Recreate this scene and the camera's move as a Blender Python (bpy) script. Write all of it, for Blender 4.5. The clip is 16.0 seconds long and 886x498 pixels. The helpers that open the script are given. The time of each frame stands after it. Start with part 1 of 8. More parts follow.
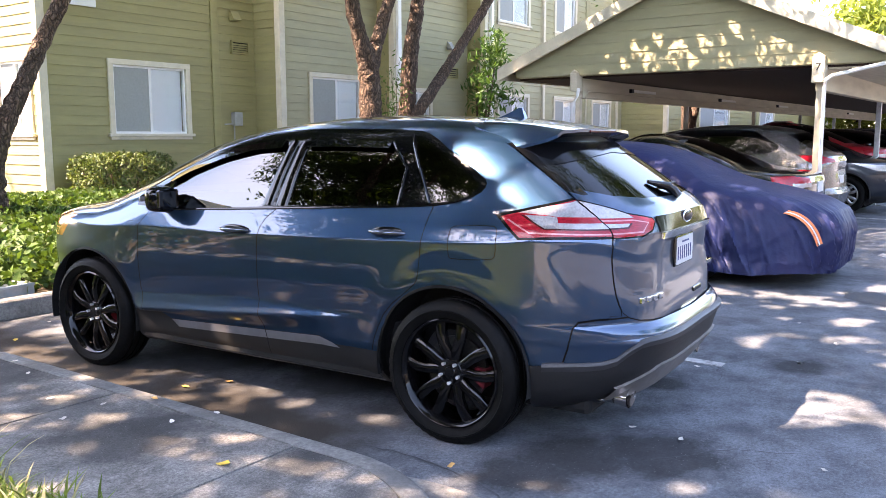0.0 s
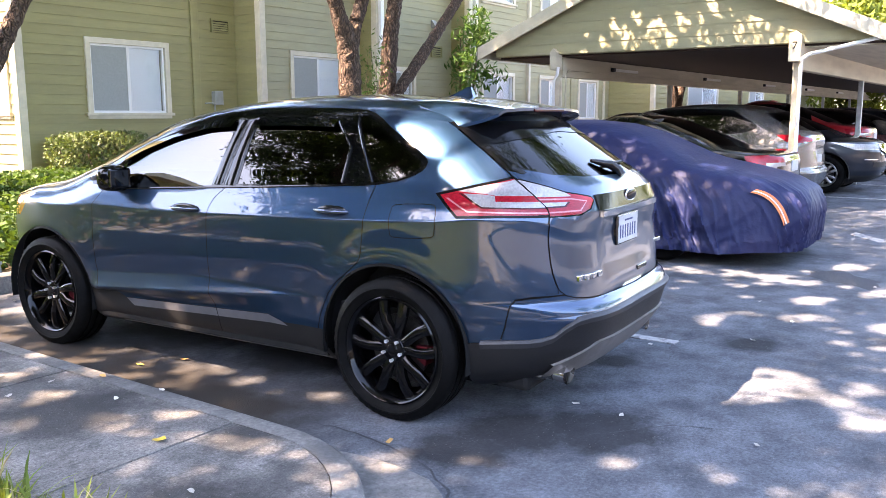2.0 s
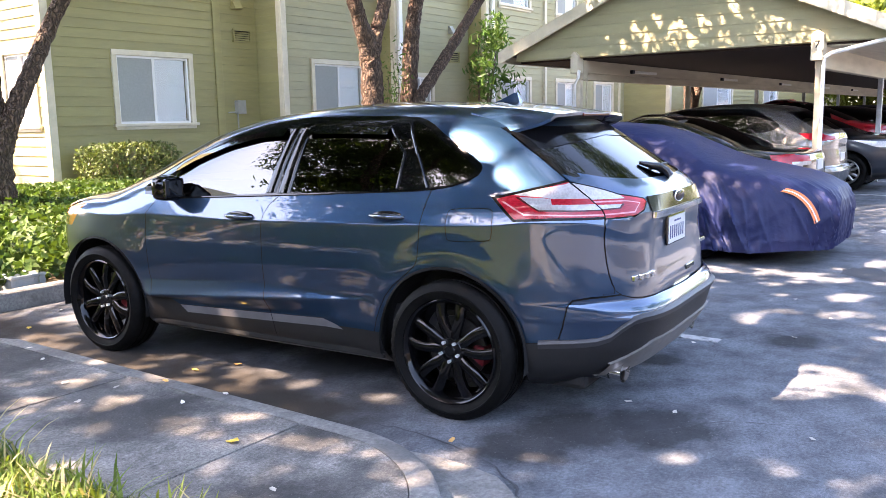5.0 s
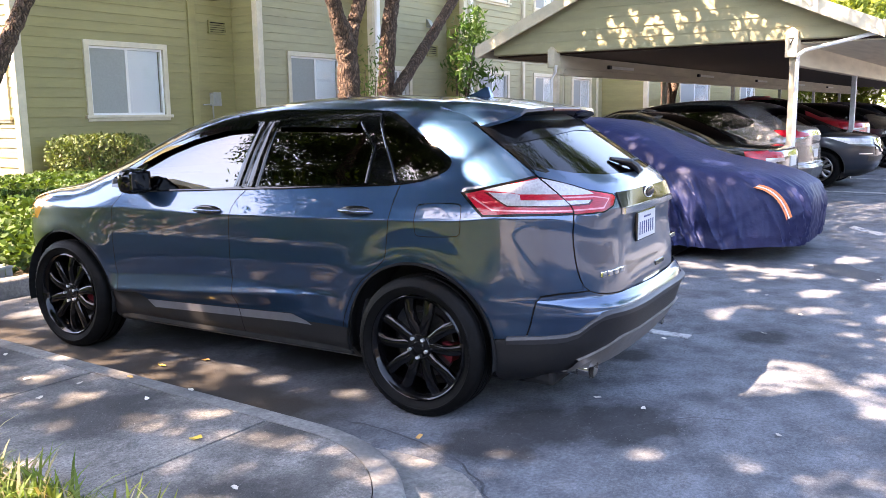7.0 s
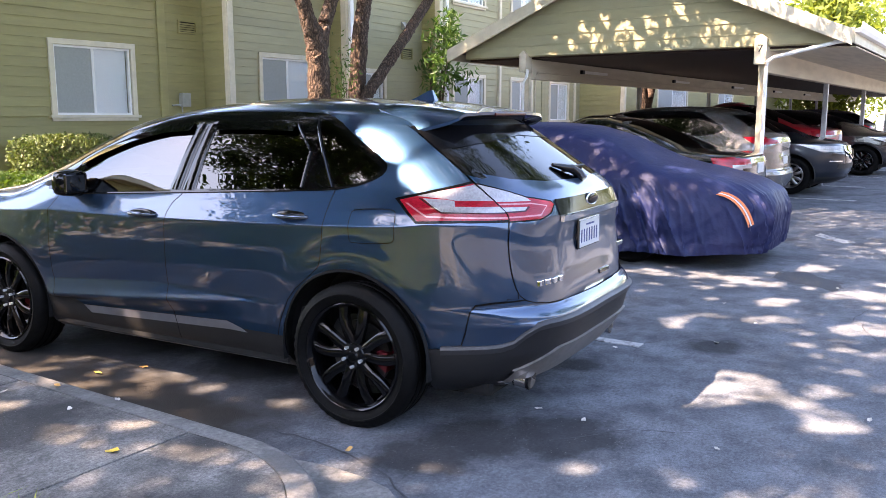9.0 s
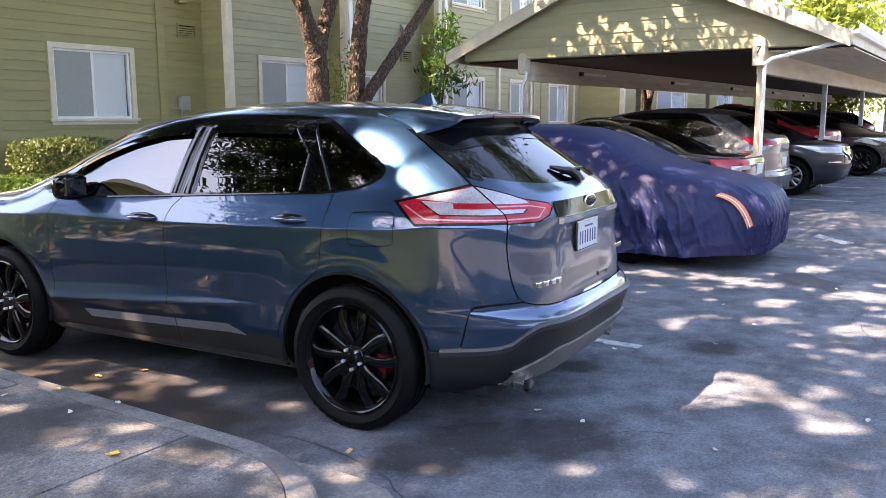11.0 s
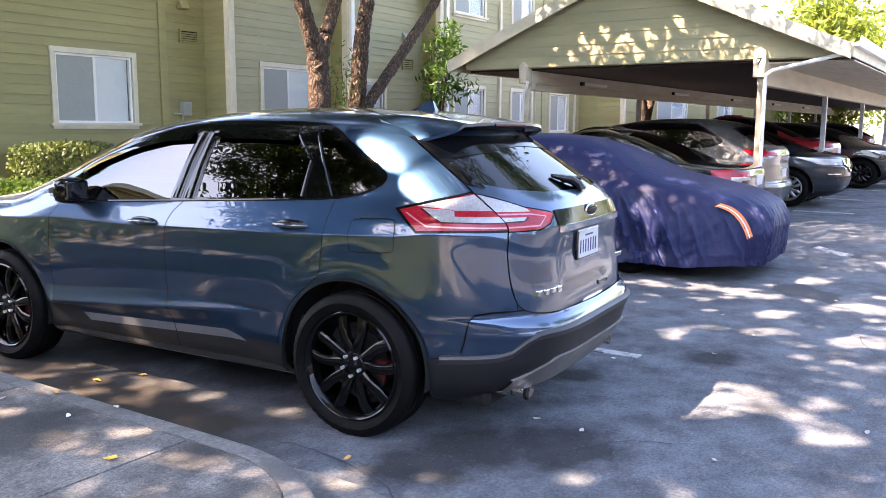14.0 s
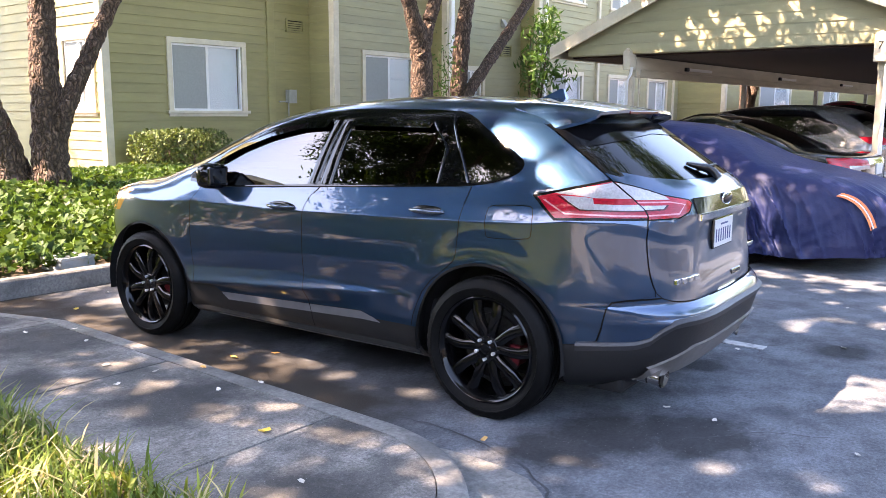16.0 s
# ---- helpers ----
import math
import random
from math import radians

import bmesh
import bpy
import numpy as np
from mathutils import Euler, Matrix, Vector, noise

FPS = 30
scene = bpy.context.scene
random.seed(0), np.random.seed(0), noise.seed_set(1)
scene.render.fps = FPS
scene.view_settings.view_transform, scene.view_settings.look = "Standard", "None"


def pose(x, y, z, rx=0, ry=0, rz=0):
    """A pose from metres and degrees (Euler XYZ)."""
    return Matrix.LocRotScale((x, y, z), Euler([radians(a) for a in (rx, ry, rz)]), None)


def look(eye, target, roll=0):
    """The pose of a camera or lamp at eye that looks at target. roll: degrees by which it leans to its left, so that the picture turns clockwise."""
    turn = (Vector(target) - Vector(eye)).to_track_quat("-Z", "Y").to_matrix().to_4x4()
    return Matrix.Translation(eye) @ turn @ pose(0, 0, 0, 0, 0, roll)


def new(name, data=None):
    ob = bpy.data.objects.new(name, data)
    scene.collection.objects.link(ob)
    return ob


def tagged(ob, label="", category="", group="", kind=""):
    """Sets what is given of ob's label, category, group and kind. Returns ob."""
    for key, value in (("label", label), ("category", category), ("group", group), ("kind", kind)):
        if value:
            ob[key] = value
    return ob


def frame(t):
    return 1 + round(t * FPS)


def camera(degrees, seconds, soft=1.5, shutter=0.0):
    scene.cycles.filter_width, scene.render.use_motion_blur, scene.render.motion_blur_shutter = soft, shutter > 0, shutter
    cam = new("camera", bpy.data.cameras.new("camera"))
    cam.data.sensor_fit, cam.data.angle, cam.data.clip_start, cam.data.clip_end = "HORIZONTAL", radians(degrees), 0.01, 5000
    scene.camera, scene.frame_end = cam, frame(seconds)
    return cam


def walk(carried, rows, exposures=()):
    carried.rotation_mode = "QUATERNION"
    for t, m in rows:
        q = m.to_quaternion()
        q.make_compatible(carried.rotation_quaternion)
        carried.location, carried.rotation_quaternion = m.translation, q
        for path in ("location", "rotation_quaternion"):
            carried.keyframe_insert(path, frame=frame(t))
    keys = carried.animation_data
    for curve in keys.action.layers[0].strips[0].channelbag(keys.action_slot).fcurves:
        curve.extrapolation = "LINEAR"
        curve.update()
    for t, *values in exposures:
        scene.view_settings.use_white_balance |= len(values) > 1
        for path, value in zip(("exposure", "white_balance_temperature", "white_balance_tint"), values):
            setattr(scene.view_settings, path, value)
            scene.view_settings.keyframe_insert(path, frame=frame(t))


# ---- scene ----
cam = camera(55.6, 16.0, soft=0.8)
PATH = [
    (0, (-4.339, -2.478, 1.571), (-2.726, -1.326, 1.303), -0.1),
    (0.5, (-4.326, -2.489, 1.571), (-2.673, -1.398, 1.295), -0.5),
    (1, (-4.235, -2.615, 1.576), (-2.582, -1.526, 1.29), -0.5),
    (1.5, (-4.183, -2.725, 1.568), (-2.54, -1.623, 1.268), -0.2),
    (2, (-4.204, -2.722, 1.569), (-2.591, -1.581, 1.253), -0.1),
    (2.5, (-4.306, -2.645, 1.57), (-2.721, -1.47, 1.243), -0.1),
    (3, (-4.41, -2.556, 1.577), (-2.846, -1.354, 1.242), -1.0),
    (3.5, (-4.429, -2.566, 1.581), (-2.859, -1.37, 1.255), -1.2),
    (4, (-4.415, -2.588, 1.586), (-2.835, -1.402, 1.272), -1.3),
    (6.5, (-4.432, -2.592, 1.574), (-2.811, -1.463, 1.259), -0.8),
    (7, (-4.362, -2.617, 1.582), (-2.737, -1.496, 1.262), -0.7),
    (7.5, (-4.238, -2.696, 1.583), (-2.606, -1.584, 1.267), -0.4),
    (8, (-4.163, -2.732, 1.575), (-2.52, -1.636, 1.259), 0.1),
    (8.5, (-4.143, -2.753, 1.585), (-2.494, -1.663, 1.275), 0.2),
    (9, (-4.133, -2.76, 1.583), (-2.486, -1.669, 1.27), -0.1),
    (11.5, (-4.143, -2.774, 1.587), (-2.495, -1.682, 1.285), -0.4),
    (12, (-4.145, -2.762, 1.585), (-2.496, -1.669, 1.289), -0.5),
    (12.5, (-4.148, -2.757, 1.581), (-2.5, -1.665, 1.288), -0.3),
    (13, (-4.151, -2.763, 1.584), (-2.501, -1.671, 1.295), -0.0),
    (13.5, (-4.146, -2.769, 1.586), (-2.495, -1.677, 1.298), 0.1),
    (14, (-4.147, -2.767, 1.583), (-2.496, -1.676, 1.294), 0.3),
    (14.5, (-4.164, -2.747, 1.581), (-2.536, -1.622, 1.288), 0.3),
    (15, (-4.18, -2.729, 1.582), (-2.613, -1.523, 1.278), 0.2),
    (15.5, (-4.241, -2.686, 1.582), (-2.697, -1.452, 1.27), 0.3),
    (16, (-4.36, -2.597, 1.588), (-2.832, -1.349, 1.268), 0.2),
]
walk(cam, [(t, look(eye, target, roll)) for t, eye, target, roll in PATH], exposures=[(t, stops, 7400, 22) for t, stops in (
    (0.0, 3.30), (0.5, 3.20), (1.0, 3.32), (1.5, 3.46), (2.5, 3.50), (4.0, 3.50), (6.5, 3.46), (7.5, 3.34), (8.0, 3.32), (8.5, 3.18), (9.0, 3.18), (10.5, 3.04), (11.5, 3.02), (12.0, 3.12), (13.0, 3.20), (14.0, 3.30), (14.5, 3.36), (15.0, 3.44), (16.0, 3.36))])

# ---- light ----
SUN = Vector((-0.65, 0.41, 1.0)).normalized()
sky_world = bpy.data.worlds.new("sky")
scene.world = sky_world
sky_world.use_nodes = True
wt = sky_world.node_tree
sky_tex = wt.nodes.new("ShaderNodeTexSky")
sky_tex.sky_type, sky_tex.sun_disc = "NISHITA", False
sky_tex.sun_elevation = math.asin(SUN.z)
sky_tex.sun_rotation = math.atan2(SUN.x, SUN.y)
bg = wt.nodes["Background"]
bg.inputs["Strength"].default_value = 0.141
wt.links.new(sky_tex.outputs[0], bg.inputs[0])
sun_data = bpy.data.lights.new("sun", "SUN")
sun_data.energy, sun_data.angle, sun_data.color = 4.0, radians(0.53), (1.0, 0.84, 0.68)
sun_lamp = new("sun", sun_data)
sun_lamp.matrix_world = look(SUN * 60, (0, 0, 0))

# ---- materials ----
def material(name, c1, c2=None, rough=0.6, scale=6.0, metal=0.0, bump=0.0, bump_scale=60.0, rough_var=0.0, coat=0.0, spec=0.5,
             island=0.0, c3=None, scale3=0.8, amount3=0.5, stretch=None, edge3=(0.45, 0.6)):
    """Two-scale procedural surface: fine mix c1/c2, broad stains c3, bump, random value per piece."""
    m = bpy.data.materials.new(name)
    m.use_nodes = True
    nt = m.node_tree
    b = nt.nodes["Principled BSDF"]
    L = nt.links.new
    geo = nt.nodes.new("ShaderNodeNewGeometry")
    src = geo.outputs["Position"]
    if stretch:
        mp = nt.nodes.new("ShaderNodeMapping")
        mp.inputs["Scale"].default_value = stretch
        L(src, mp.inputs[0])
        src = mp.outputs[0]
    n1 = nt.nodes.new("ShaderNodeTexNoise")
    n1.inputs["Scale"].default_value, n1.inputs["Detail"].default_value, n1.inputs["Roughness"].default_value = scale, 6, 0.65
    L(src, n1.inputs["Vector"])
    mix = nt.nodes.new("ShaderNodeMix")
    mix.data_type = "RGBA"
    mix.inputs[6].default_value, mix.inputs[7].default_value = (*c1, 1), (*(c2 or c1), 1)
    r1 = nt.nodes.new("ShaderNodeMapRange")
    r1.inputs[1].default_value, r1.inputs[2].default_value = 0.33, 0.67
    L(n1.outputs[0], r1.inputs[0])
    L(r1.outputs[0], mix.inputs[0])
    col = mix.outputs[2]
    if c3:
        n3 = nt.nodes.new("ShaderNodeTexNoise")
        n3.inputs["Scale"].default_value, n3.inputs["Detail"].default_value, n3.inputs["Roughness"].default_value = scale3, 8, 0.7
        L(src, n3.inputs["Vector"])
        r3 = nt.nodes.new("ShaderNodeMapRange")
        r3.inputs[1].default_value, r3.inputs[2].default_value, r3.inputs[4].default_value = edge3[0], edge3[1], amount3
        L(n3.outputs[0], r3.inputs[0])
        m3 = nt.nodes.new("ShaderNodeMix")
        m3.data_type = "RGBA"
        m3.inputs[7].default_value = (*c3, 1)
        L(r3.outputs[0], m3.inputs[0])
        L(col, m3.inputs[6])
        col = m3.outputs[2]
    if island:
        oi = nt.nodes.new("ShaderNodeObjectInfo")
        pick = oi.outputs["Random"] if island > 0 else geo.outputs["Random Per Island"]
        hv = nt.nodes.new("ShaderNodeHueSaturation")
        rv = nt.nodes.new("ShaderNodeMapRange")
        rv.inputs[3].default_value, rv.inputs[4].default_value = 1 - abs(island), 1 + abs(island)
        L(pick, rv.inputs[0])
        L(rv.outputs[0], hv.inputs["Value"])
        L(col, hv.inputs["Color"])
        col = hv.outputs[0]
    L(col, b.inputs["Base Color"])
    b.inputs["Roughness"].default_value, b.inputs["Metallic"].default_value = rough, metal
    b.inputs["Specular IOR Level"].default_value = spec
    b.inputs["Coat Weight"].default_value = coat
    b.inputs["Coat Roughness"].default_value = 0.02
    if rough_var:
        rr = nt.nodes.new("ShaderNodeMapRange")
        rr.inputs[3].default_value, rr.inputs[4].default_value = rough - rough_var, rough + rough_var
        L(n1.outputs[0], rr.inputs[0])
        L(rr.outputs[0], b.inputs["Roughness"])
    if bump:
        nb = nt.nodes.new("ShaderNodeTexNoise")
        nb.inputs["Scale"].default_value, nb.inputs["Detail"].default_value = bump_scale, 4
        L(src, nb.inputs["Vector"])
        bp = nt.nodes.new("ShaderNodeBump")
        bp.inputs["Strength"].default_value, bp.inputs["Distance"].default_value = bump, 0.01
        L(nb.outputs[0], bp.inputs["Height"])
        L(bp.outputs[0], b.inputs["Normal"])
    return m


def glass_material(name, tint, rough=0.0, ior=1.5):
    """A thin pane: clear, tinted by its own colour, with real reflection."""
    m = bpy.data.materials.new(name)
    m.use_nodes = True
    nt = m.node_tree
    nt.nodes.remove(nt.nodes["Principled BSDF"])
    tr = nt.nodes.new("ShaderNodeBsdfTransparent")
    tr.inputs[0].default_value = (*tint, 1)
    gl = nt.nodes.new("ShaderNodeBsdfGlossy")
    gl.inputs["Roughness"].default_value = rough
    fr = nt.nodes.new("ShaderNodeFresnel")
    fr.inputs[0].default_value = ior
    mx = nt.nodes.new("ShaderNodeMixShader")
    nt.links.new(fr.outputs[0], mx.inputs[0])
    nt.links.new(tr.outputs[0], mx.inputs[1])
    nt.links.new(gl.outputs[0], mx.inputs[2])
    nt.links.new(mx.outputs[0], nt.nodes["Material Output"].inputs[0])
    return m


M = {}
M["asphalt"] = material("asphalt", (0.086, 0.095, 0.107), (0.172, 0.185, 0.205), 0.9, 55, bump=0.4, bump_scale=150, spec=0.2, c3=(0.034, 0.037, 0.042), scale3=1.5, amount3=0.8, edge3=(0.46, 0.70))
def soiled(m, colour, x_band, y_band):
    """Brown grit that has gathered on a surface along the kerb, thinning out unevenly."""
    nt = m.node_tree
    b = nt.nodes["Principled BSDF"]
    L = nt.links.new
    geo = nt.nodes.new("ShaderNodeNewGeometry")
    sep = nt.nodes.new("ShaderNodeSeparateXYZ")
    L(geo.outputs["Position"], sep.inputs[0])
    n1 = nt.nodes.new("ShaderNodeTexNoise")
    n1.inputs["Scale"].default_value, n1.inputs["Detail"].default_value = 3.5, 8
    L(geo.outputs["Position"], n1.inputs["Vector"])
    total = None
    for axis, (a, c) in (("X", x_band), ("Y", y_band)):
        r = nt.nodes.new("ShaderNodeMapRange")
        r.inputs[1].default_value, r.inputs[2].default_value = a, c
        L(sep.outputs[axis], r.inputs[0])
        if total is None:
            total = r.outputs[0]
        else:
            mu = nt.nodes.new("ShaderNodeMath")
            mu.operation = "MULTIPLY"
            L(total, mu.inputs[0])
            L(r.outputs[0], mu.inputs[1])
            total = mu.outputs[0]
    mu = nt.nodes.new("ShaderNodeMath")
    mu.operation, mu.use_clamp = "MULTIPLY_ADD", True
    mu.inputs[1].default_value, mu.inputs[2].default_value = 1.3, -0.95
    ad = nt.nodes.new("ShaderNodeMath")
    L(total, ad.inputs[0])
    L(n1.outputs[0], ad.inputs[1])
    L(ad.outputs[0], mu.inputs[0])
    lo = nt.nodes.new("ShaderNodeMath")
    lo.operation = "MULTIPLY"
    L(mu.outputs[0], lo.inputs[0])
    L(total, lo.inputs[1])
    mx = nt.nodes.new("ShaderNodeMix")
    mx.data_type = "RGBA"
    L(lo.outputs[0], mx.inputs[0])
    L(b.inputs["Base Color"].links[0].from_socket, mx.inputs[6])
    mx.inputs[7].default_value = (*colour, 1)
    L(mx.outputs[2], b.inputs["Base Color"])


def speckled(m, scale, low, high):
    """Fine light and dark grains over a surface's colour, with a second, coarser unevenness."""
    nt = m.node_tree
    b = nt.nodes["Principled BSDF"]
    L = nt.links.new
    geo = nt.nodes.new("ShaderNodeNewGeometry")
    total = None
    for k, sc_ in enumerate((scale, scale * 0.022)):
        n1 = nt.nodes.new("ShaderNodeTexNoise")
        n1.inputs["Scale"].default_value, n1.inputs["Detail"].default_value, n1.inputs["Roughness"].default_value = sc_, 3, 0.7
        L(geo.outputs["Position"], n1.inputs["Vector"])
        r = nt.nodes.new("ShaderNodeMapRange")
        r.inputs[1].default_value, r.inputs[2].default_value, r.inputs[3].default_value, r.inputs[4].default_value = 0.32, 0.68, low, high
        L(n1.outputs[0], r.inputs[0])
        if total is None:
            total = r.outputs[0]
        else:
            mu = nt.nodes.new("ShaderNodeMath")
            mu.operation = "MULTIPLY"
            L(total, mu.inputs[0])
            L(r.outputs[0], mu.inputs[1])
            total = mu.outputs[0]
    hv = nt.nodes.new("ShaderNodeHueSaturation")
    L(total, hv.inputs["Value"])
    L(b.inputs["Base Color"].links[0].from_socket, hv.inputs["Color"])
    L(hv.outputs[0], b.inputs["Base Color"])


def spot_darkened(m, colour, spots):
    """Dark spots (x, y, radius) in a ground: oil and tyre smudges and painted-in shade, ragged at the edge, and grit of
    a paler grain all over.
    """
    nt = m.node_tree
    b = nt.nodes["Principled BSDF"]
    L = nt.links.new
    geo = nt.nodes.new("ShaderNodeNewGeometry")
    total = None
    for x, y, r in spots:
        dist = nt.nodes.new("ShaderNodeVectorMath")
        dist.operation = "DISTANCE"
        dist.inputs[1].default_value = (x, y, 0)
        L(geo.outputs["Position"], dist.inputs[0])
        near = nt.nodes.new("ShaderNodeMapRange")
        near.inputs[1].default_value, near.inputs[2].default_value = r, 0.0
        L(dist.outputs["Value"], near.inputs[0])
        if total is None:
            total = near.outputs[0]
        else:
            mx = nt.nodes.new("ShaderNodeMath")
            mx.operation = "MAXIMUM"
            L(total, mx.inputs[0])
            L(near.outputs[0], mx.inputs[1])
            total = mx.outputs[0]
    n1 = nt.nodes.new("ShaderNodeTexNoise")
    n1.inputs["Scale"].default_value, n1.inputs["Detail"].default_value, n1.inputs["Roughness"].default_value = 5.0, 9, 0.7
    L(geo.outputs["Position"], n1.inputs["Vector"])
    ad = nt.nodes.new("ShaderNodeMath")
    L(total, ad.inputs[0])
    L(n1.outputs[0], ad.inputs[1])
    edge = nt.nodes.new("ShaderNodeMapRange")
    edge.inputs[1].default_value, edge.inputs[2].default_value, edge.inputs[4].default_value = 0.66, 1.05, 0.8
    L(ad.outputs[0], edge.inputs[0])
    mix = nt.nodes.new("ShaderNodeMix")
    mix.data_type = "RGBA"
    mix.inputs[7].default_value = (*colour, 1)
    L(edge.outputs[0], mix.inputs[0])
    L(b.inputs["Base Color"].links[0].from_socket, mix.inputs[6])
    vor = nt.nodes.new("ShaderNodeTexVoronoi")
    vor.inputs["Scale"].default_value = 55
    L(geo.outputs["Position"], vor.inputs["Vector"])
    grit = nt.nodes.new("ShaderNodeMapRange")
    grit.inputs[1].default_value, grit.inputs[2].default_value, grit.inputs[4].default_value = 0.17, 0.10, 0.75
    L(vor.outputs["Distance"], grit.inputs[0])
    few = nt.nodes.new("ShaderNodeMapRange")
    few.inputs[1].default_value, few.inputs[2].default_value = 0.45, 0.62
    L(vor.outputs["Color"], few.inputs[0])
    mu = nt.nodes.new("ShaderNodeMath")
    mu.operation = "MULTIPLY"
    L(grit.outputs[0], mu.inputs[0])
    L(few.outputs[0], mu.inputs[1])
    pale = nt.nodes.new("ShaderNodeMix")
    pale.data_type = "RGBA"
    pale.inputs[7].default_value = (0.24, 0.235, 0.225, 1)
    L(mu.outputs[0], pale.inputs[0])
    L(mix.outputs[2], pale.inputs[6])
    L(pale.outputs[2], b.inputs["Base Color"])


speckled(M["asphalt"], 190, 0.74, 1.26)
# the last two spots paint the SUV's underside shade into the asphalt colour
spot_darkened(M["asphalt"], (0.022, 0.022, 0.023), ((-0.72, -0.72, 0.42), (-0.45, -1.02, 0.50), (-1.05, -0.60, 0.40), (0.70, -0.58, 0.24), (1.6, -1.2, 0.30), (-1.15, 1.4, 0.5), (-1.1, 2.8, 0.5), (-1.7, -1.6, 0.4), (-0.45, 2.3, 0.8), (-0.4, 1.1, 0.6)))
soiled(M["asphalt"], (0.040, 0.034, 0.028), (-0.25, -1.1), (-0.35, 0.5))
M["concrete"] = material("concrete", (0.140, 0.133, 0.123), (0.325, 0.308, 0.284), 0.9, 60, spec=0.3, bump=0.5, bump_scale=110, c3=(0.070, 0.069, 0.067), scale3=2.2, amount3=0.75)
speckled(M["concrete"], 150, 0.72, 1.28)
spot_darkened(M["concrete"], (0.040, 0.040, 0.040), ((-2.1, 1.0, 0.6), (-1.9, 2.6, 0.7), (-2.4, -0.3, 0.5), (-1.8, 0.1, 0.35), (-2.5, 1.9, 0.5), (-2.2, 3.6, 0.8)))
M["kerb"] = material("kerb_concrete", (0.155, 0.150, 0.14), (0.29, 0.282, 0.262), 0.9, 45, bump=0.5, bump_scale=90, c3=(0.10, 0.097, 0.093), scale3=2.5, amount3=0.7)
M["olive"] = material("olive_paint", (0.275, 0.246, 0.104), (0.31, 0.276, 0.119), 0.62, 3.0, bump=0.12, bump_scale=40, island=0.05, c3=(0.22, 0.198, 0.10), scale3=0.9, amount3=0.35, stretch=(1, 1, 6))
M["sage"] = material("sage_paint", (0.32, 0.294, 0.166), (0.36, 0.33, 0.190), 0.62, 3.0, bump=0.12, bump_scale=40, island=0.05, c3=(0.265, 0.26, 0.17), scale3=0.9, amount3=0.35, stretch=(1, 1, 6))
M["cream"] = material("cream_trim", (0.60, 0.535, 0.39), (0.68, 0.615, 0.47), 0.55, 5.0, bump=0.1, bump_scale=50, c3=(0.45, 0.42, 0.33), scale3=3, amount3=0.4)
M["white"] = material("white_vinyl", (0.78, 0.78, 0.76), (0.82, 0.82, 0.80), 0.4, 8, c3=(0.66, 0.66, 0.63), scale3=4, amount3=0.4)
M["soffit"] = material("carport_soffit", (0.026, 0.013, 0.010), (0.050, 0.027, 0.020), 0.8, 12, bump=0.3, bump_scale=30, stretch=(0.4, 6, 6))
M["beam"] = material("tan_beam", (0.52, 0.46, 0.34), (0.60, 0.54, 0.41), 0.65, 8, bump=0.15, bump_scale=30, stretch=(0.5, 3, 3), c3=(0.32, 0.28, 0.2), scale3=2, amount3=0.4)
M["galv"] = material("galvanised_steel", (0.42, 0.43, 0.44), (0.55, 0.56, 0.57), 0.5, 15, metal=0.6, c3=(0.30, 0.29, 0.27), scale3=3, amount3=0.5)
M["shingle"] = material("roof_shingle", (0.09, 0.085, 0.08), (0.14, 0.13, 0.12), 0.95, 25, bump=0.6, bump_scale=60)
M["soil"] = material("planter_soil", (0.05, 0.035, 0.022), (0.09, 0.065, 0.04), 0.95, 20, bump=0.7, bump_scale=50)
M["bark"] = material("bark", (0.085, 0.052, 0.036), (0.235, 0.152, 0.104), 0.92, 7, bump=0.6, bump_scale=40, stretch=(3, 3, 0.8), c3=(0.30, 0.22, 0.17), scale3=4, amount3=0.5, edge3=(0.52, 0.62))


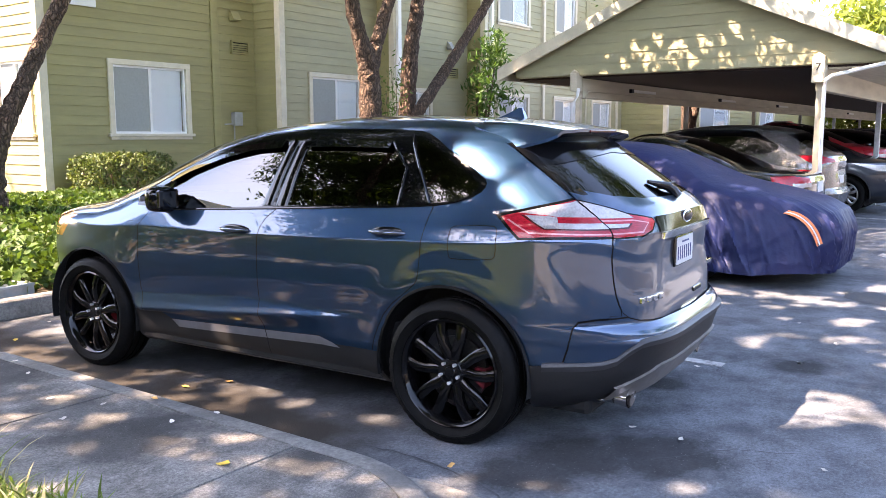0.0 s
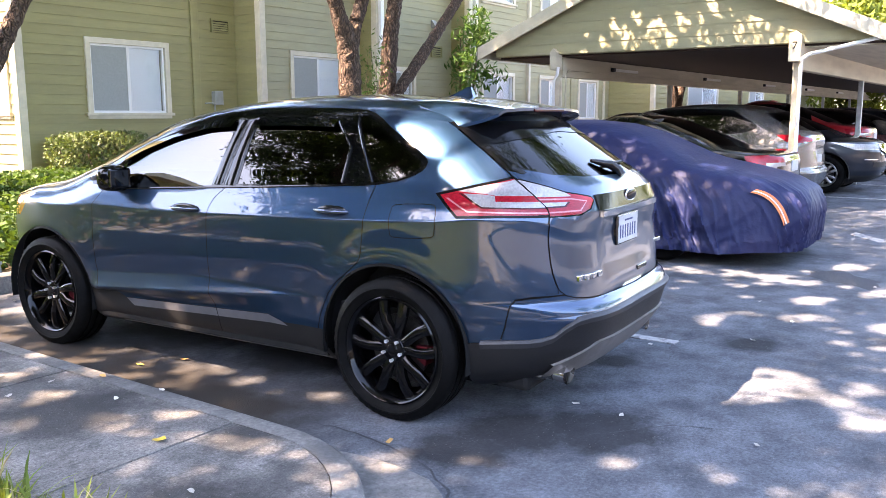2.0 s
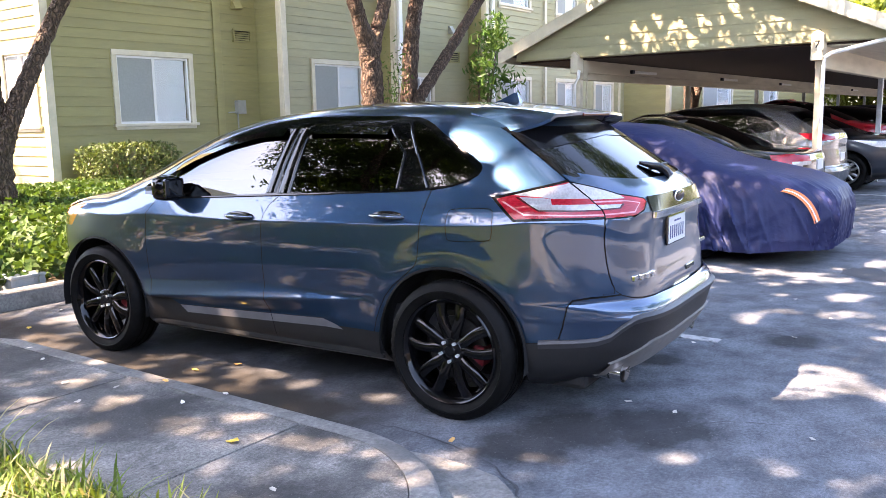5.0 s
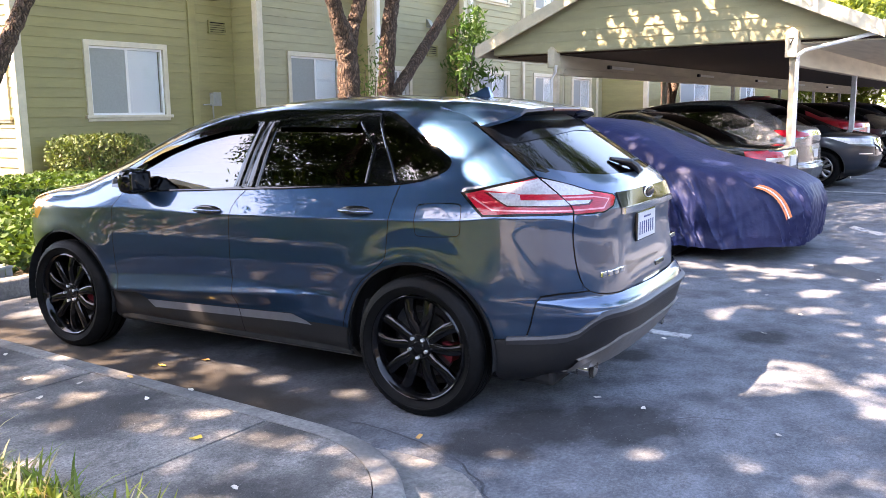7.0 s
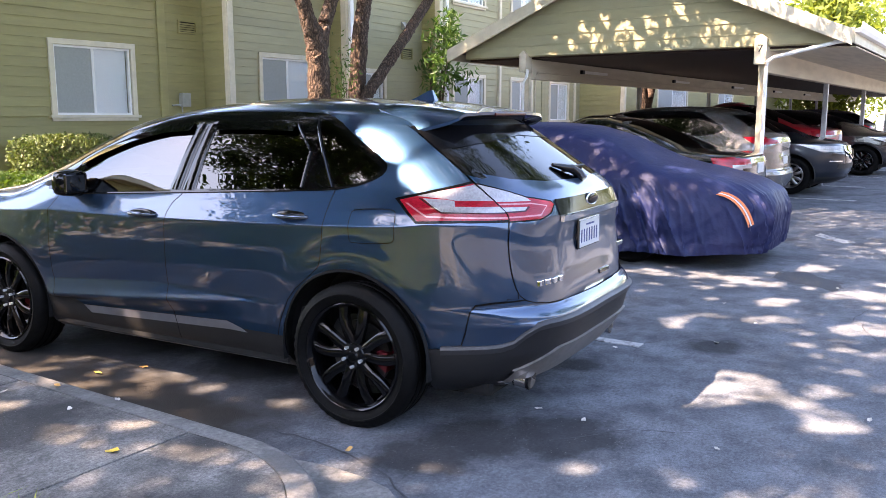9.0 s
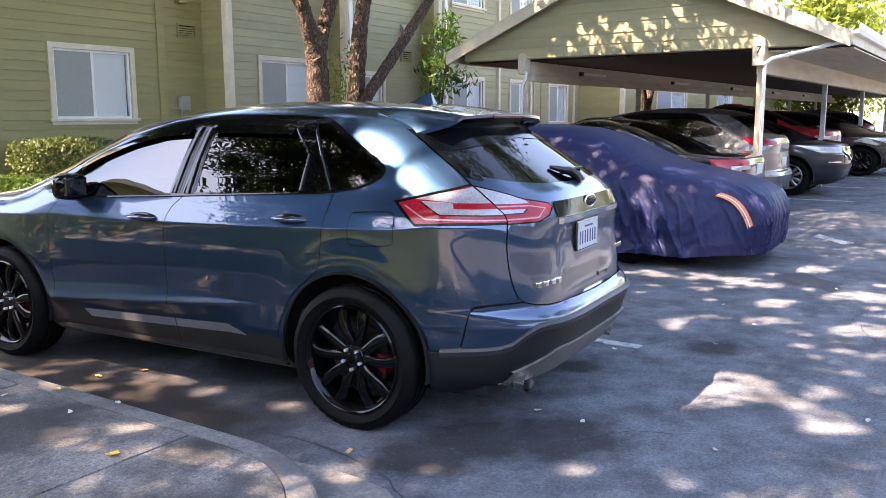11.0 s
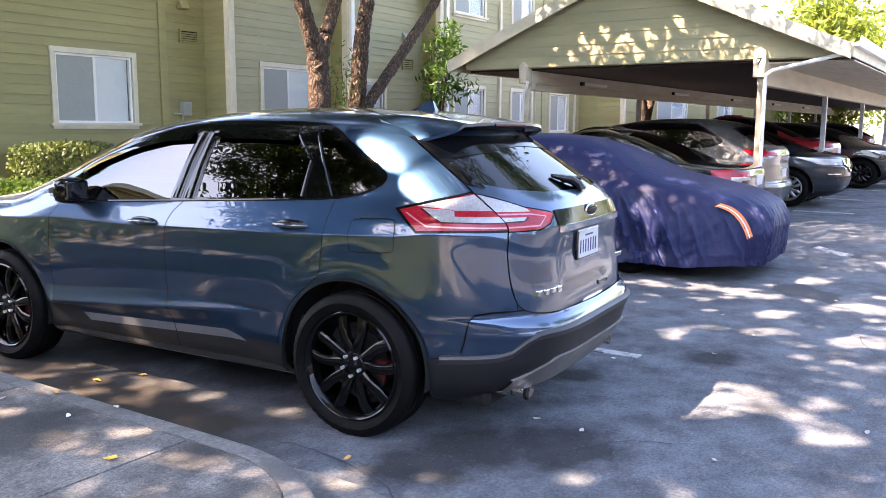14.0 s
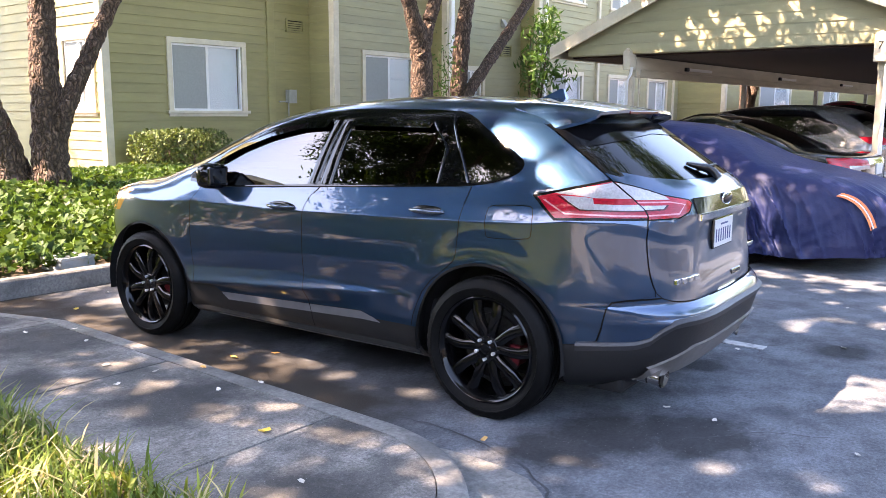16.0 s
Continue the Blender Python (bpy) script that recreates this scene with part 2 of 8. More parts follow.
def crack(m, scale, stretch, depth, dark):
    """Adds dark plate-like cracks with real relief to a bark."""
    nt = m.node_tree
    b = nt.nodes["Principled BSDF"]
    L = nt.links.new
    geo = nt.nodes.new("ShaderNodeNewGeometry")
    wob = nt.nodes.new("ShaderNodeTexNoise")
    wob.inputs["Scale"].default_value = 9
    L(geo.outputs["Position"], wob.inputs["Vector"])
    add = nt.nodes.new("ShaderNodeMix")
    add.data_type, add.blend_type = "VECTOR", "MIX"
    add.inputs[0].default_value = 0.11
    L(geo.outputs["Position"], add.inputs[4])
    L(wob.outputs["Color"], add.inputs[5])
    mp = nt.nodes.new("ShaderNodeMapping")
    mp.inputs["Scale"].default_value = stretch
    L(add.outputs[1], mp.inputs[0])
    v = nt.nodes.new("ShaderNodeTexVoronoi")
    v.feature = "DISTANCE_TO_EDGE"
    v.inputs["Scale"].default_value = scale
    L(mp.outputs[0], v.inputs["Vector"])
    r = nt.nodes.new("ShaderNodeMapRange")
    r.inputs[1].default_value, r.inputs[2].default_value = 0.0, 0.30
    L(v.outputs["Distance"], r.inputs[0])
    old = b.inputs["Base Color"].links[0].from_socket
    mx = nt.nodes.new("ShaderNodeMix")
    mx.data_type = "RGBA"
    mx.inputs[6].default_value = (*dark, 1)
    L(old, mx.inputs[7])
    L(r.outputs[0], mx.inputs[0])
    L(mx.outputs[2], b.inputs["Base Color"])
    bp = nt.nodes.new("ShaderNodeBump")
    bp.inputs["Strength"].default_value, bp.inputs["Distance"].default_value = 1.0, depth
    L(r.outputs[0], bp.inputs["Height"])
    L(b.inputs["Normal"].links[0].from_socket, bp.inputs["Normal"])
    L(bp.outputs[0], b.inputs["Normal"])


crack(M["bark"], 24, (1, 1, 0.28), 0.03, (0.045, 0.028, 0.021))
M["ivy"] = material("ivy_leaf", (0.055, 0.13, 0.022), (0.11, 0.21, 0.04), 0.45, 2.5, island=-0.45, c3=(0.20, 0.26, 0.05), scale3=1.2, amount3=0.5)
M["leaf"] = material("tree_leaf", (0.05, 0.11, 0.02), (0.10, 0.19, 0.035), 0.5, 2.5, island=-0.4)
M["hedge"] = material("hedge_leaf", (0.06, 0.10, 0.025), (0.12, 0.17, 0.045), 0.5, 3, island=-0.5, c3=(0.18, 0.14, 0.07), scale3=3, amount3=0.35)
M["grass"] = material("grass_blade", (0.16, 0.22, 0.04), (0.30, 0.33, 0.09), 0.55, 4, island=-0.35, c3=(0.42, 0.38, 0.20), scale3=2, amount3=0.4)
M["blackhole"] = material("deep_black", (0.004, 0.004, 0.004), (0.006, 0.006, 0.006), 0.9, 10)
def pane_material(name, tint):
    """House glass: clear, with a reflection that grows towards the edge-on view."""
    m = glass_material(name, tint)
    nt = m.node_tree
    lw = nt.nodes.new("ShaderNodeLayerWeight")
    pw = nt.nodes.new("ShaderNodeMath")
    pw.operation = "POWER"
    pw.inputs[1].default_value = 4.0
    mr = nt.nodes.new("ShaderNodeMapRange")
    mr.inputs[3].default_value, mr.inputs[4].default_value = 0.06, 0.9
    nt.links.new(lw.outputs["Facing"], pw.inputs[0])
    nt.links.new(pw.outputs[0], mr.inputs[0])
    nt.links.new(mr.outputs[0], nt.nodes["Mix Shader"].inputs[0])
    return m


M["pane"] = pane_material("window_glass", (0.94, 0.96, 0.96))
M["blind"] = material("window_blind", (0.80, 0.81, 0.82), (0.86, 0.87, 0.88), 0.7, 6, stretch=(1, 1, 8))
M["shade_cloth"] = material("grey_screen", (0.29, 0.305, 0.285), (0.33, 0.345, 0.325), 0.8, 40)
M["roomdark"] = material("room_inside", (0.10, 0.10, 0.10), (0.13, 0.13, 0.13), 0.9, 3)


# ---- mesh helpers ----
def part(name, bm, mat, parent=None, label="", smooth=0.0, kind=""):
    """Links a bmesh as one mesh object under a thing (smooth: auto-smooth angle in degrees)."""
    me = bpy.data.meshes.new(name)
    bmesh.ops.recalc_face_normals(bm, faces=bm.faces)
    if smooth:
        for f in bm.faces:
            f.smooth = True
        lim = radians(smooth)
        for e in bm.edges:
            if len(e.link_faces) == 2 and e.calc_face_angle(0) > lim:
                e.smooth = False
    bm.to_mesh(me)
    bm.free()
    for x in (mat if isinstance(mat, (list, tuple)) else [mat]):
        me.materials.append(x)
    ob = new(name, me)
    if parent:
        ob.parent = parent
    if label:
        ob["label"] = label
    if kind:
        ob["kind"] = kind
    return ob


def thing(name, label, category, m=None, group="", kind=""):
    ob = new(name)
    if m is not None:
        ob.matrix_basis = m
    return tagged(ob, label, category, group, kind)


def box(bm, x0, x1, y0, y1, z0, z1, bevel=0.0, m=None):
    vs = [bm.verts.new((x, y, z)) for z in (z0, z1) for y in (y0, y1) for x in (x0, x1)]
    fs = [bm.faces.new([vs[i] for i in q]) for q in ((0, 2, 3, 1), (4, 5, 7, 6), (0, 1, 5, 4), (2, 6, 7, 3), (0, 4, 6, 2), (1, 3, 7, 5))]
    if bevel:
        r = bmesh.ops.bevel(bm, geom=list({e for f in fs for e in f.edges}), offset=bevel, segments=2, affect="EDGES", profile=0.5)
        vs = list({v for f in r["faces"] for v in f.verts} | {v for v in vs if v.is_valid})
    if m is not None:
        for v in vs:
            v.co = m @ v.co
    return vs


def prism(bm, pts, f0, f1):
    """Extrudes a polygon: f0 and f1 turn each 2D point into the two 3D ends."""
    a = [bm.verts.new(f0(p)) for p in pts]
    b = [bm.verts.new(f1(p)) for p in pts]
    bm.faces.new(a)
    bm.faces.new(b[::-1])
    n = len(pts)
    for i in range(n):
        bm.faces.new((a[i], b[i], b[(i + 1) % n], a[(i + 1) % n]))
    return a + b


def tube(bm, pts, radii, seg=10, cap=True, rough=0.0, rng=None):
    """A tapered tube through points."""
    rings = []
    up = Vector((0.13, 0.21, 0.97))
    for i, p in enumerate(pts):
        p = Vector(p)
        d = (Vector(pts[min(i + 1, len(pts) - 1)]) - Vector(pts[max(i - 1, 0)])).normalized()
        a = d.cross(up if abs(d.dot(up)) < 0.95 else Vector((1, 0, 0))).normalized()
        c = d.cross(a)
        r = radii[i] if isinstance(radii, (list, tuple)) else radii
        ring = []
        for k in range(seg):
            t = math.tau * k / seg
            rr = r * (1 + (rng.uniform(-rough, rough) if rng else 0))
            ring.append(bm.verts.new(p + (a * math.cos(t) + c * math.sin(t)) * rr))
        rings.append(ring)
    for r0, r1 in zip(rings, rings[1:]):
        for k in range(seg):
            bm.faces.new((r0[k], r0[(k + 1) % seg], r1[(k + 1) % seg], r1[k]))
    if cap:
        bm.faces.new(rings[0][::-1])
        bm.faces.new(rings[-1])
    return rings


def lerp_table(table, x):
    """Smooth interpolation through a table of (x, value)."""
    if x <= table[0][0]:
        return table[0][1]
    for (a, va), (b, vb) in zip(table, table[1:]):
        if x <= b:
            return va + (vb - va) * (x - a) / (b - a)
    return table[-1][1]

# ---- ground ----
RISE = [(-400, 0.0), (6.4, 0.0), (8.6, 0.07), (11.3, 0.17), (14.0, 0.20), (17.0, 0.23), (400, 0.23)]


def ground_z(x):
    """The lot rises gently towards the carport."""
    return lerp_table(RISE, x)


bm = bmesh.new()
gxs = [-300, -100, -40, -20, -10, -5, 0, 3, 5, 6.4] + [6.4 + 0.5 * k for k in range(1, 24)] + [20, 30, 60, 120, 300]
gys = [-300, -100, -40, -20, -10, -5, 0, 5, 10, 20, 40, 100, 300]
gv = [[bm.verts.new((x, y, ground_z(x))) for x in gxs] for y in gys]
for r0, r1 in zip(gv, gv[1:]):
    for i in range(len(gxs) - 1):
        bm.faces.new((r0[i], r0[i + 1], r1[i + 1], r1[i]))
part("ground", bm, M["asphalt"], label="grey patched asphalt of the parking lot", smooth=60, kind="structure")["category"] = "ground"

KERB_X, KERB_R, KERB_C = -1.58, 0.97, (-2.55, 0.0)
RAMP0, RAMP1 = 3.05, 4.35


def walk_top(y):
    return 0.15 if y < RAMP0 else 0.15 - 0.135 * min(1, (y - RAMP0) / (RAMP1 - RAMP0))


def island_edge(inset):
    """Plan of the walk's rounded edge, from its far end round the corner and off to the west."""
    pts = [(KERB_X - inset, y) for y in (4.35, 3.9, 3.5, 3.05, 2.3, 1.5, 0.75, 0.0)]
    r = KERB_R - inset
    pts += [(KERB_C[0] + r * math.cos(a), KERB_C[1] - r * math.sin(a)) for a in [math.pi / 2 * k / 14 for k in range(1, 15)]]
    pts += [(x, -r) for x in (-3.0, -4.0, -6.0, -9.0, -14.0)]
    return pts


# the kerb: rounded nose, face and top
bm = bmesh.new()
outer, inner = island_edge(0.0), island_edge(0.125)
prof = []
for (ox, oy), (ix, iy) in zip(outer, inner):
    h = walk_top(oy)
    dx, dy = (ix - ox) / 0.125, (iy - oy) / 0.125
    rows_ = [(-0.015, -0.05), (-0.01, h * 0.5), (0.0, h - 0.025), (0.008, h - 0.008), (0.025, h), (0.122, h + 0.001), (0.122, -0.05)]
    prof.append([bm.verts.new((ox + dx * a, oy + dy * a, z)) for a, z in rows_])
for p0, p1 in zip(prof, prof[1:]):
    for k in range(len(p0) - 1):
        bm.faces.new((p0[k], p0[k + 1], p1[k + 1], p1[k]))
bm.faces.new(prof[0])
part("kerb", bm, M["kerb"], label="worn grey concrete kerb with a rounded corner", smooth=50, kind="structure")["category"] = "kerb"

# gutter strip round the corner
bm = bmesh.new()
ring = []
for k, ((ox, oy), (ix, iy)) in enumerate(list(zip(outer, inner))[6:]):
    wide = min(1.0, 0.15 + 0.14 * k)
    dx, dy = (ix - ox) / 0.125 * wide, (iy - oy) / 0.125 * wide
    ring.append([bm.verts.new((ox - dx * a, oy - dy * a, z)) for a, z in ((-0.03, 0.012), (0.05, 0.010), (0.34, 0.014), (0.352, -0.03))])
for p0, p1 in zip(ring, ring[1:]):
    for k in range(3):
        bm.faces.new((p0[k], p1[k], p1[k + 1], p0[k + 1]))
bm.faces.new(ring[0])
part("gutter", bm, M["kerb"], label="pale concrete gutter strip along the kerb", kind="structure")["category"] = "gutter"

# walk slabs, each with its own edges
slab_edges = [4.35, 3.055, 1.645, 0.245]
pavement = tagged(new("pavement"), "grey concrete walk with tooled joints and leaf litter", "pavement", kind="structure")


def slab(poly, heights):
    b = bmesh.new()
    top = [b.verts.new((x, y, h)) for (x, y), h in zip(poly, heights)]
    low = [b.verts.new((x, y, -0.05)) for x, y in poly]
    b.faces.new(top)
    n_ = len(poly)
    for i in range(n_):
        b.faces.new((low[i], low[(i + 1) % n_], top[(i + 1) % n_], top[i]))
    part("slab", b, M["concrete"], pavement)


GAP = 0.008
xi = KERB_X - 0.131
for y1, y0 in zip(slab_edges, slab_edges[1:]):
    for xa, xb in ((-2.72, xi),):
        slab([(xa, y0 + GAP), (xb, y0 + GAP), (xb, y1 - GAP), (xa, y1 - GAP)], [walk_top(y0), walk_top(y0), walk_top(y1), walk_top(y1)])
corner = [(x, y) for x, y in island_edge(0.127) if y <= 0.01 and x > -2.8]
slab([(-2.72, 0.245 - GAP)] + [(-2.72, -KERB_R + 0.131)] + corner[::-1][1:] + [(xi, 0.245 - GAP)], [0.15] * (len(corner) + 2))
slab([(-14, -0.42), (-14, -KERB_R + 0.131), (-2.73, -KERB_R + 0.131), (-2.73, -0.42)], [0.15] * 4)

# lawn bed beside the walk
bm = bmesh.new()
box(bm, -9, -2.73, -0.415, 4.6, -0.05, 0.155)
part("lawn_bed", bm, M["soil"], label="brown soil bed under shaggy grass", kind="structure")["category"] = "soil"

# unseen pale strip added on the lawn, mirrored as a line in the doors
bm = bmesh.new()
box(bm, -3.22, -3.02, 1.45, 4.5, 0.0, 0.36, 0.012)
part("lawn_edging", bm, M["kerb"], label="pale concrete edging across the lawn", kind="structure")["category"] = "edging"

# planter in front of the building: kerb and rising bed
bm = bmesh.new()
prism(bm, [(4.70, -0.05), (4.715, 0.15), (4.73, 0.165), (4.85, 0.165), (4.85, -0.05)], lambda p: (-9, *p), lambda p: (7.0, *p))
prism(bm, [(4.70, 0.0), (4.715, 0.30), (4.73, 0.315), (4.85, 0.315), (4.85, 0.0)], lambda p: (7.002, *p), lambda p: (60, *p))
part("planter_kerb", bm, M["kerb"], label="grey concrete kerb before the planted bed", kind="structure")["category"] = "kerb"


def bed_z(x, y):
    t = max(0.0, min(1.0, (y - 4.86) / 4.2))
    return 0.12 + 0.52 * t * t * (3 - 2 * t)


bm = bmesh.new()
gx, gy = [-9 + 0.75 * i for i in range(93)], [4.85 + 0.42 * j for j in range(20)]
grid = [[bm.verts.new((x, y, bed_z(x, y))) for x in gx] for y in gy]
for r0, r1 in zip(grid, grid[1:]):
    for i in range(len(gx) - 1):
        bm.faces.new((r0[i], r0[i + 1], r1[i + 1], r1[i]))
part("planter_bed", bm, M["soil"], label="dark soil bed rising to the building", smooth=60, kind="structure")["category"] = "soil"

# ---- apartment building: stepped fronts, each with its side return ----
BOARD = 0.152
TOP = 6.0
BASE = 0.35
board_mesh = bpy.data.meshes.new("board")
bmb = bmesh.new()
prism(bmb, [(0.0, 0.0), (-0.020, 0.0), (-0.021, 0.012), (-0.005, 1.0), (0.0, 1.0)], lambda p: (0, p[0], p[1]), lambda p: (1, p[0], p[1]))
bmesh.ops.recalc_face_normals(bmb, faces=bmb.faces)
bmb.to_mesh(board_mesh)
bmb.free()
board_meshes = {}


def boards(wall_ob, mat, p0, direction, length, holes, z0, z1, top_fn=None, exposure=BOARD):
    """Lap siding on a wall: one piece per board, split round the openings. direction: unit vector along the wall; the outside lies to its right."""
    key = mat.name
    if key not in board_meshes:
        me = board_mesh.copy()
        me.materials.append(mat)
        board_meshes[key] = me
    ang = math.degrees(math.atan2(direction[1], direction[0]))
    z = z0
    while z < z1 - 0.02:
        spans = [(0.0, length)]
        if top_fn:
            spans = top_fn(z + exposure * 0.5)
        for a, b, lo, hi in holes:
            if z + exposure > lo + 0.01 and z < hi - 0.01:
                cut = []
                for s0, s1 in spans:
                    if b <= s0 or a >= s1:
                        cut.append((s0, s1))
                    else:
                        if a > s0:
                            cut.append((s0, a))
                        if b < s1:
                            cut.append((b, s1))
                spans = cut
        for s0, s1 in spans:
            if s1 - s0 < 0.03:
                continue
            ob = new("board", board_meshes[key])
            ob.parent = wall_ob
            ob.matrix_basis = pose(p0[0] + direction[0] * s0, p0[1] + direction[1] * s0, z, 0, 0, ang) @ Matrix.Diagonal((s1 - s0, 1, min(exposure, z1 - z) + 0.012, 1))
        z += exposure


def wall_panel(name, label, mat, p0, p1, holes, z0=BASE, z1=TOP, thick=0.15):
    """A wall with real openings from p0 to p1 (outside to the right of the way), siding on its outside."""
    d = Vector((p1[0] - p0[0], p1[1] - p0[1], 0))
    length = d.length
    d.normalize()
    inward = Vector((-d.y, d.x, 0))
    b = bmesh.new()
    xs = sorted({0.0, length, *[h[0] for h in holes], *[h[1] for h in holes]})
    zs = sorted({z0, z1, *[h[2] for h in holes], *[h[3] for h in holes]})
    for xa, xb in zip(xs, xs[1:]):
        for za, zb in zip(zs, zs[1:]):
            xm, zm = (xa + xb) / 2, (za + zb) / 2
            if any(h[0] < xm < h[1] and h[2] < zm < h[3] for h in holes):
                continue
            m = Matrix(((d.x, inward.x, 0, p0[0]), (d.y, inward.y, 0, p0[1]), (0, 0, 1, 0), (0, 0, 0, 1)))
            box(b, xa, xb, 0, thick, za, zb, m=m)
    w = part(name, b, mat, label=label, kind="structure")
    w["category"] = "wall"
    boards(w, mat, p0, (d.x, d.y), length, holes, z0 + 0.02, z1)
    return w, d, inward


WINDOW_COUNT = [0]


def window(p0, d, inward, s0, s1, z0, z1, dark_left=True, sill=True, label="sliding window in a cream wooden surround, pale blind inside"):
    """A two-leaf slider set in the wall: surround, sill, sash bars, panes, blind, dark room behind."""
    WINDOW_COUNT[0] += 1
    m = Matrix(((d.x, inward.x, 0, p0[0]), (d.y, inward.y, 0, p0[1]), (0, 0, 1, 0), (0, 0, 0, 1)))
    w = thing("window_%d" % WINDOW_COUNT[0], label, "window", m, kind="structure")
    T = 0.09
    b = bmesh.new()
    for xa, xb, za, zb in ((s0 - T, s1 + T, z1, z1 + T), (s0 - T, s0, z0, z1), (s1, s1 + T, z0, z1)):
        box(b, xa, xb, -0.045, 0.02, za, zb, 0.004)
    part("window_frame", b, M["cream"], w)
    b = bmesh.new()
    box(b, s0 - T - 0.04, s1 + T + 0.04, -0.075, 0.02, z0 - 0.05, z0, 0.006)
    box(b, s0 - T, s1 + T, -0.04, 0.02, z0 - 0.10, z0 - 0.05, 0.004)
    part("window_sill", b, M["cream"], w)
    xm = (s0 + s1) / 2
    b = bmesh.new()
    f = 0.035
    for xa, xb, za, zb in ((s0, s1, z1 - f, z1), (s0, s1, z0, z0 + f), (s0, s0 + f, z0 + f, z1 - f), (s1 - f, s1, z0 + f, z1 - f), (xm - 0.025, xm + 0.025, z0 + f, z1 - f)):
        box(b, xa, xb, 0.0, 0.06, za, zb)
    part("sash", b, M["white"], w)
    for xa, xb, y in ((s0 + f, xm - 0.025, 0.022), (xm + 0.025, s1 - f, 0.036)):
        b = bmesh.new()
        box(b, xa, xb, y, y + 0.004, z0 + f, z1 - f)
        part("pane", b, M["pane"], w).visible_shadow = False
    b = bmesh.new()
    box(b, s0 + f, xm - 0.025, 0.012, 0.014, z0 + f, z1 - f)
    part("insect_screen", b, M["shade_cloth"], w, "grey insect screen")
    b = bmesh.new()
    n = int((z1 - z0) / 0.028)
    for i in range(n):
        z = z0 + f + (z1 - z0 - 2 * f) * (i + 0.5) / n
        prism(b, [(0.050, -0.016), (0.0515, -0.016), (0.056, 0.014), (0.0545, 0.014)], lambda p: (xm + 0.03, p[0], z + p[1]), lambda p: (s1 - f - 0.02, p[0], z + p[1]))
    part("blind", b, M["blind"], w, "pale slatted blind")
    b = bmesh.new()
    box(b, s0 - 0.1, s1 + 0.1, 0.151, 0.60, z0 - 0.1, z1 + 0.1)
    bmesh.ops.delete(b, geom=[f_ for f_ in b.faces if f_.calc_center_median().y < 0.2], context="FACES")
    part("room", b, M["roomdark"], w)
    return w


def corner_board(x, y, z0=BASE, z1=TOP, w=0.10):
    b = bmesh.new()
    box(b, x - 0.035, x + w, y - 0.035, y + 0.0, z0, z1, 0.004)
    box(b, x - 0.035, x, y + 0.0005, y + w, z0, z1, 0.004)
    t = part("corner_trim", b, M["cream"], label="cream painted corner board", kind="structure")
    t["category"] = "trim"


def front(n, x0, x1, y, mat, wins, back):
    """One stepped front facing the lot and its short side wall facing west."""
    holes = [(a - x0, b - x0, z0, z1) for a, b, z0, z1 in wins]
    p0 = (x0, y)
    colour = "olive green" if mat is M["olive"] else "sage green"
    w, d, i = wall_panel("wall_front_%d" % n, colour + " lap-sided wall of the apartment building", mat, (x0, y), (x1, y), holes)
    for a, b, z0, z1 in holes:
        window(p0, d, i, a, b, z0, z1)
    if back:
        wall_panel("wall_side_%d" % n, colour + " lap-sided return wall", M["olive"], (x0, back - 0.02), (x0, y), [])
    corner_board(x0, y)


Y1, Y2, Y3, Y4 = 9.9, 9.2, 8.75, 8.25
F3X, F4X = 9.62, 12.35
front(1, 2.60, 6.86, Y1, M["olive"], [(3.80, 5.22, 1.61, 2.72)], None)
front(2, 6.84, 9.64, Y2, M["sage"], [(7.64, 9.05, 1.61, 2.70)], Y1)
front(3, F3X, 12.37, Y3, M["sage"], [(10.1, 10.85, 1.50, 2.50), ], Y2)
front(4, F4X, 20.1, Y4, M["sage"], [(12.95, 14.3, 1.45, 2.50), (15.75, 16.85, 1.45, 2.50), (18.05, 19.2, 1.45, 2.50), (12.95, 14.3, 4.25, 5.4), (15.75, 16.85, 4.25, 5.4), (10.0, 10.1, 9, 9.1)][:5], Y3)
# sunlit west side of the first block, with its window
W0 = wall_panel("wall_west", "sunlit olive lap-sided side wall of the apartment building", M["olive"], (2.60, 22.0), (2.60, Y1), [(22 - 11.08, 22 - 10.2, 1.61, 2.72)])
window((2.60, 22.0), W0[1], W0[2], 22 - 11.08, 22 - 10.2, 1.61, 2.72)
# blank side wall and front beyond
wall_panel("wall_side_5", "olive lap-sided side wall seen under the carport", M["olive"], (20.1, Y4 - 0.01), (20.1, 6.8), [])
front(5, 20.1, 46.0, 6.8, M["olive"], [(23.0, 26.0, 1.2, 2.6), (30, 32, 1.2, 2.6)], None)

# tar and cracks on the asphalt
STAINS = [(4.55, -1.25, 0.50, 0.20, 40)]
CRACKS = [([(-1.22, 0.35), (-1.20, -0.05), (-1.26, -0.45), (-1.42, -0.75), (-1.66, -0.98)], 0.010), ([(0.9, -0.9), (1.35, -0.75), (1.75, -0.95), (2.0, -1.25)], 0.005), ([(-0.6, -1.0), (-0.2, -1.3), (0.0, -1.8)], 0.005), ([(2.2, -2.2), (3.0, -1.9), (3.9, -2.0)], 0.006), ([(-0.9, 2.6), (-0.5, 2.2), (-0.35, 1.7)], 0.005)]
M["tar"] = material("dark_tar", (0.034, 0.037, 0.042), (0.056, 0.060, 0.068), 0.85, 50, bump=0.3, bump_scale=120)
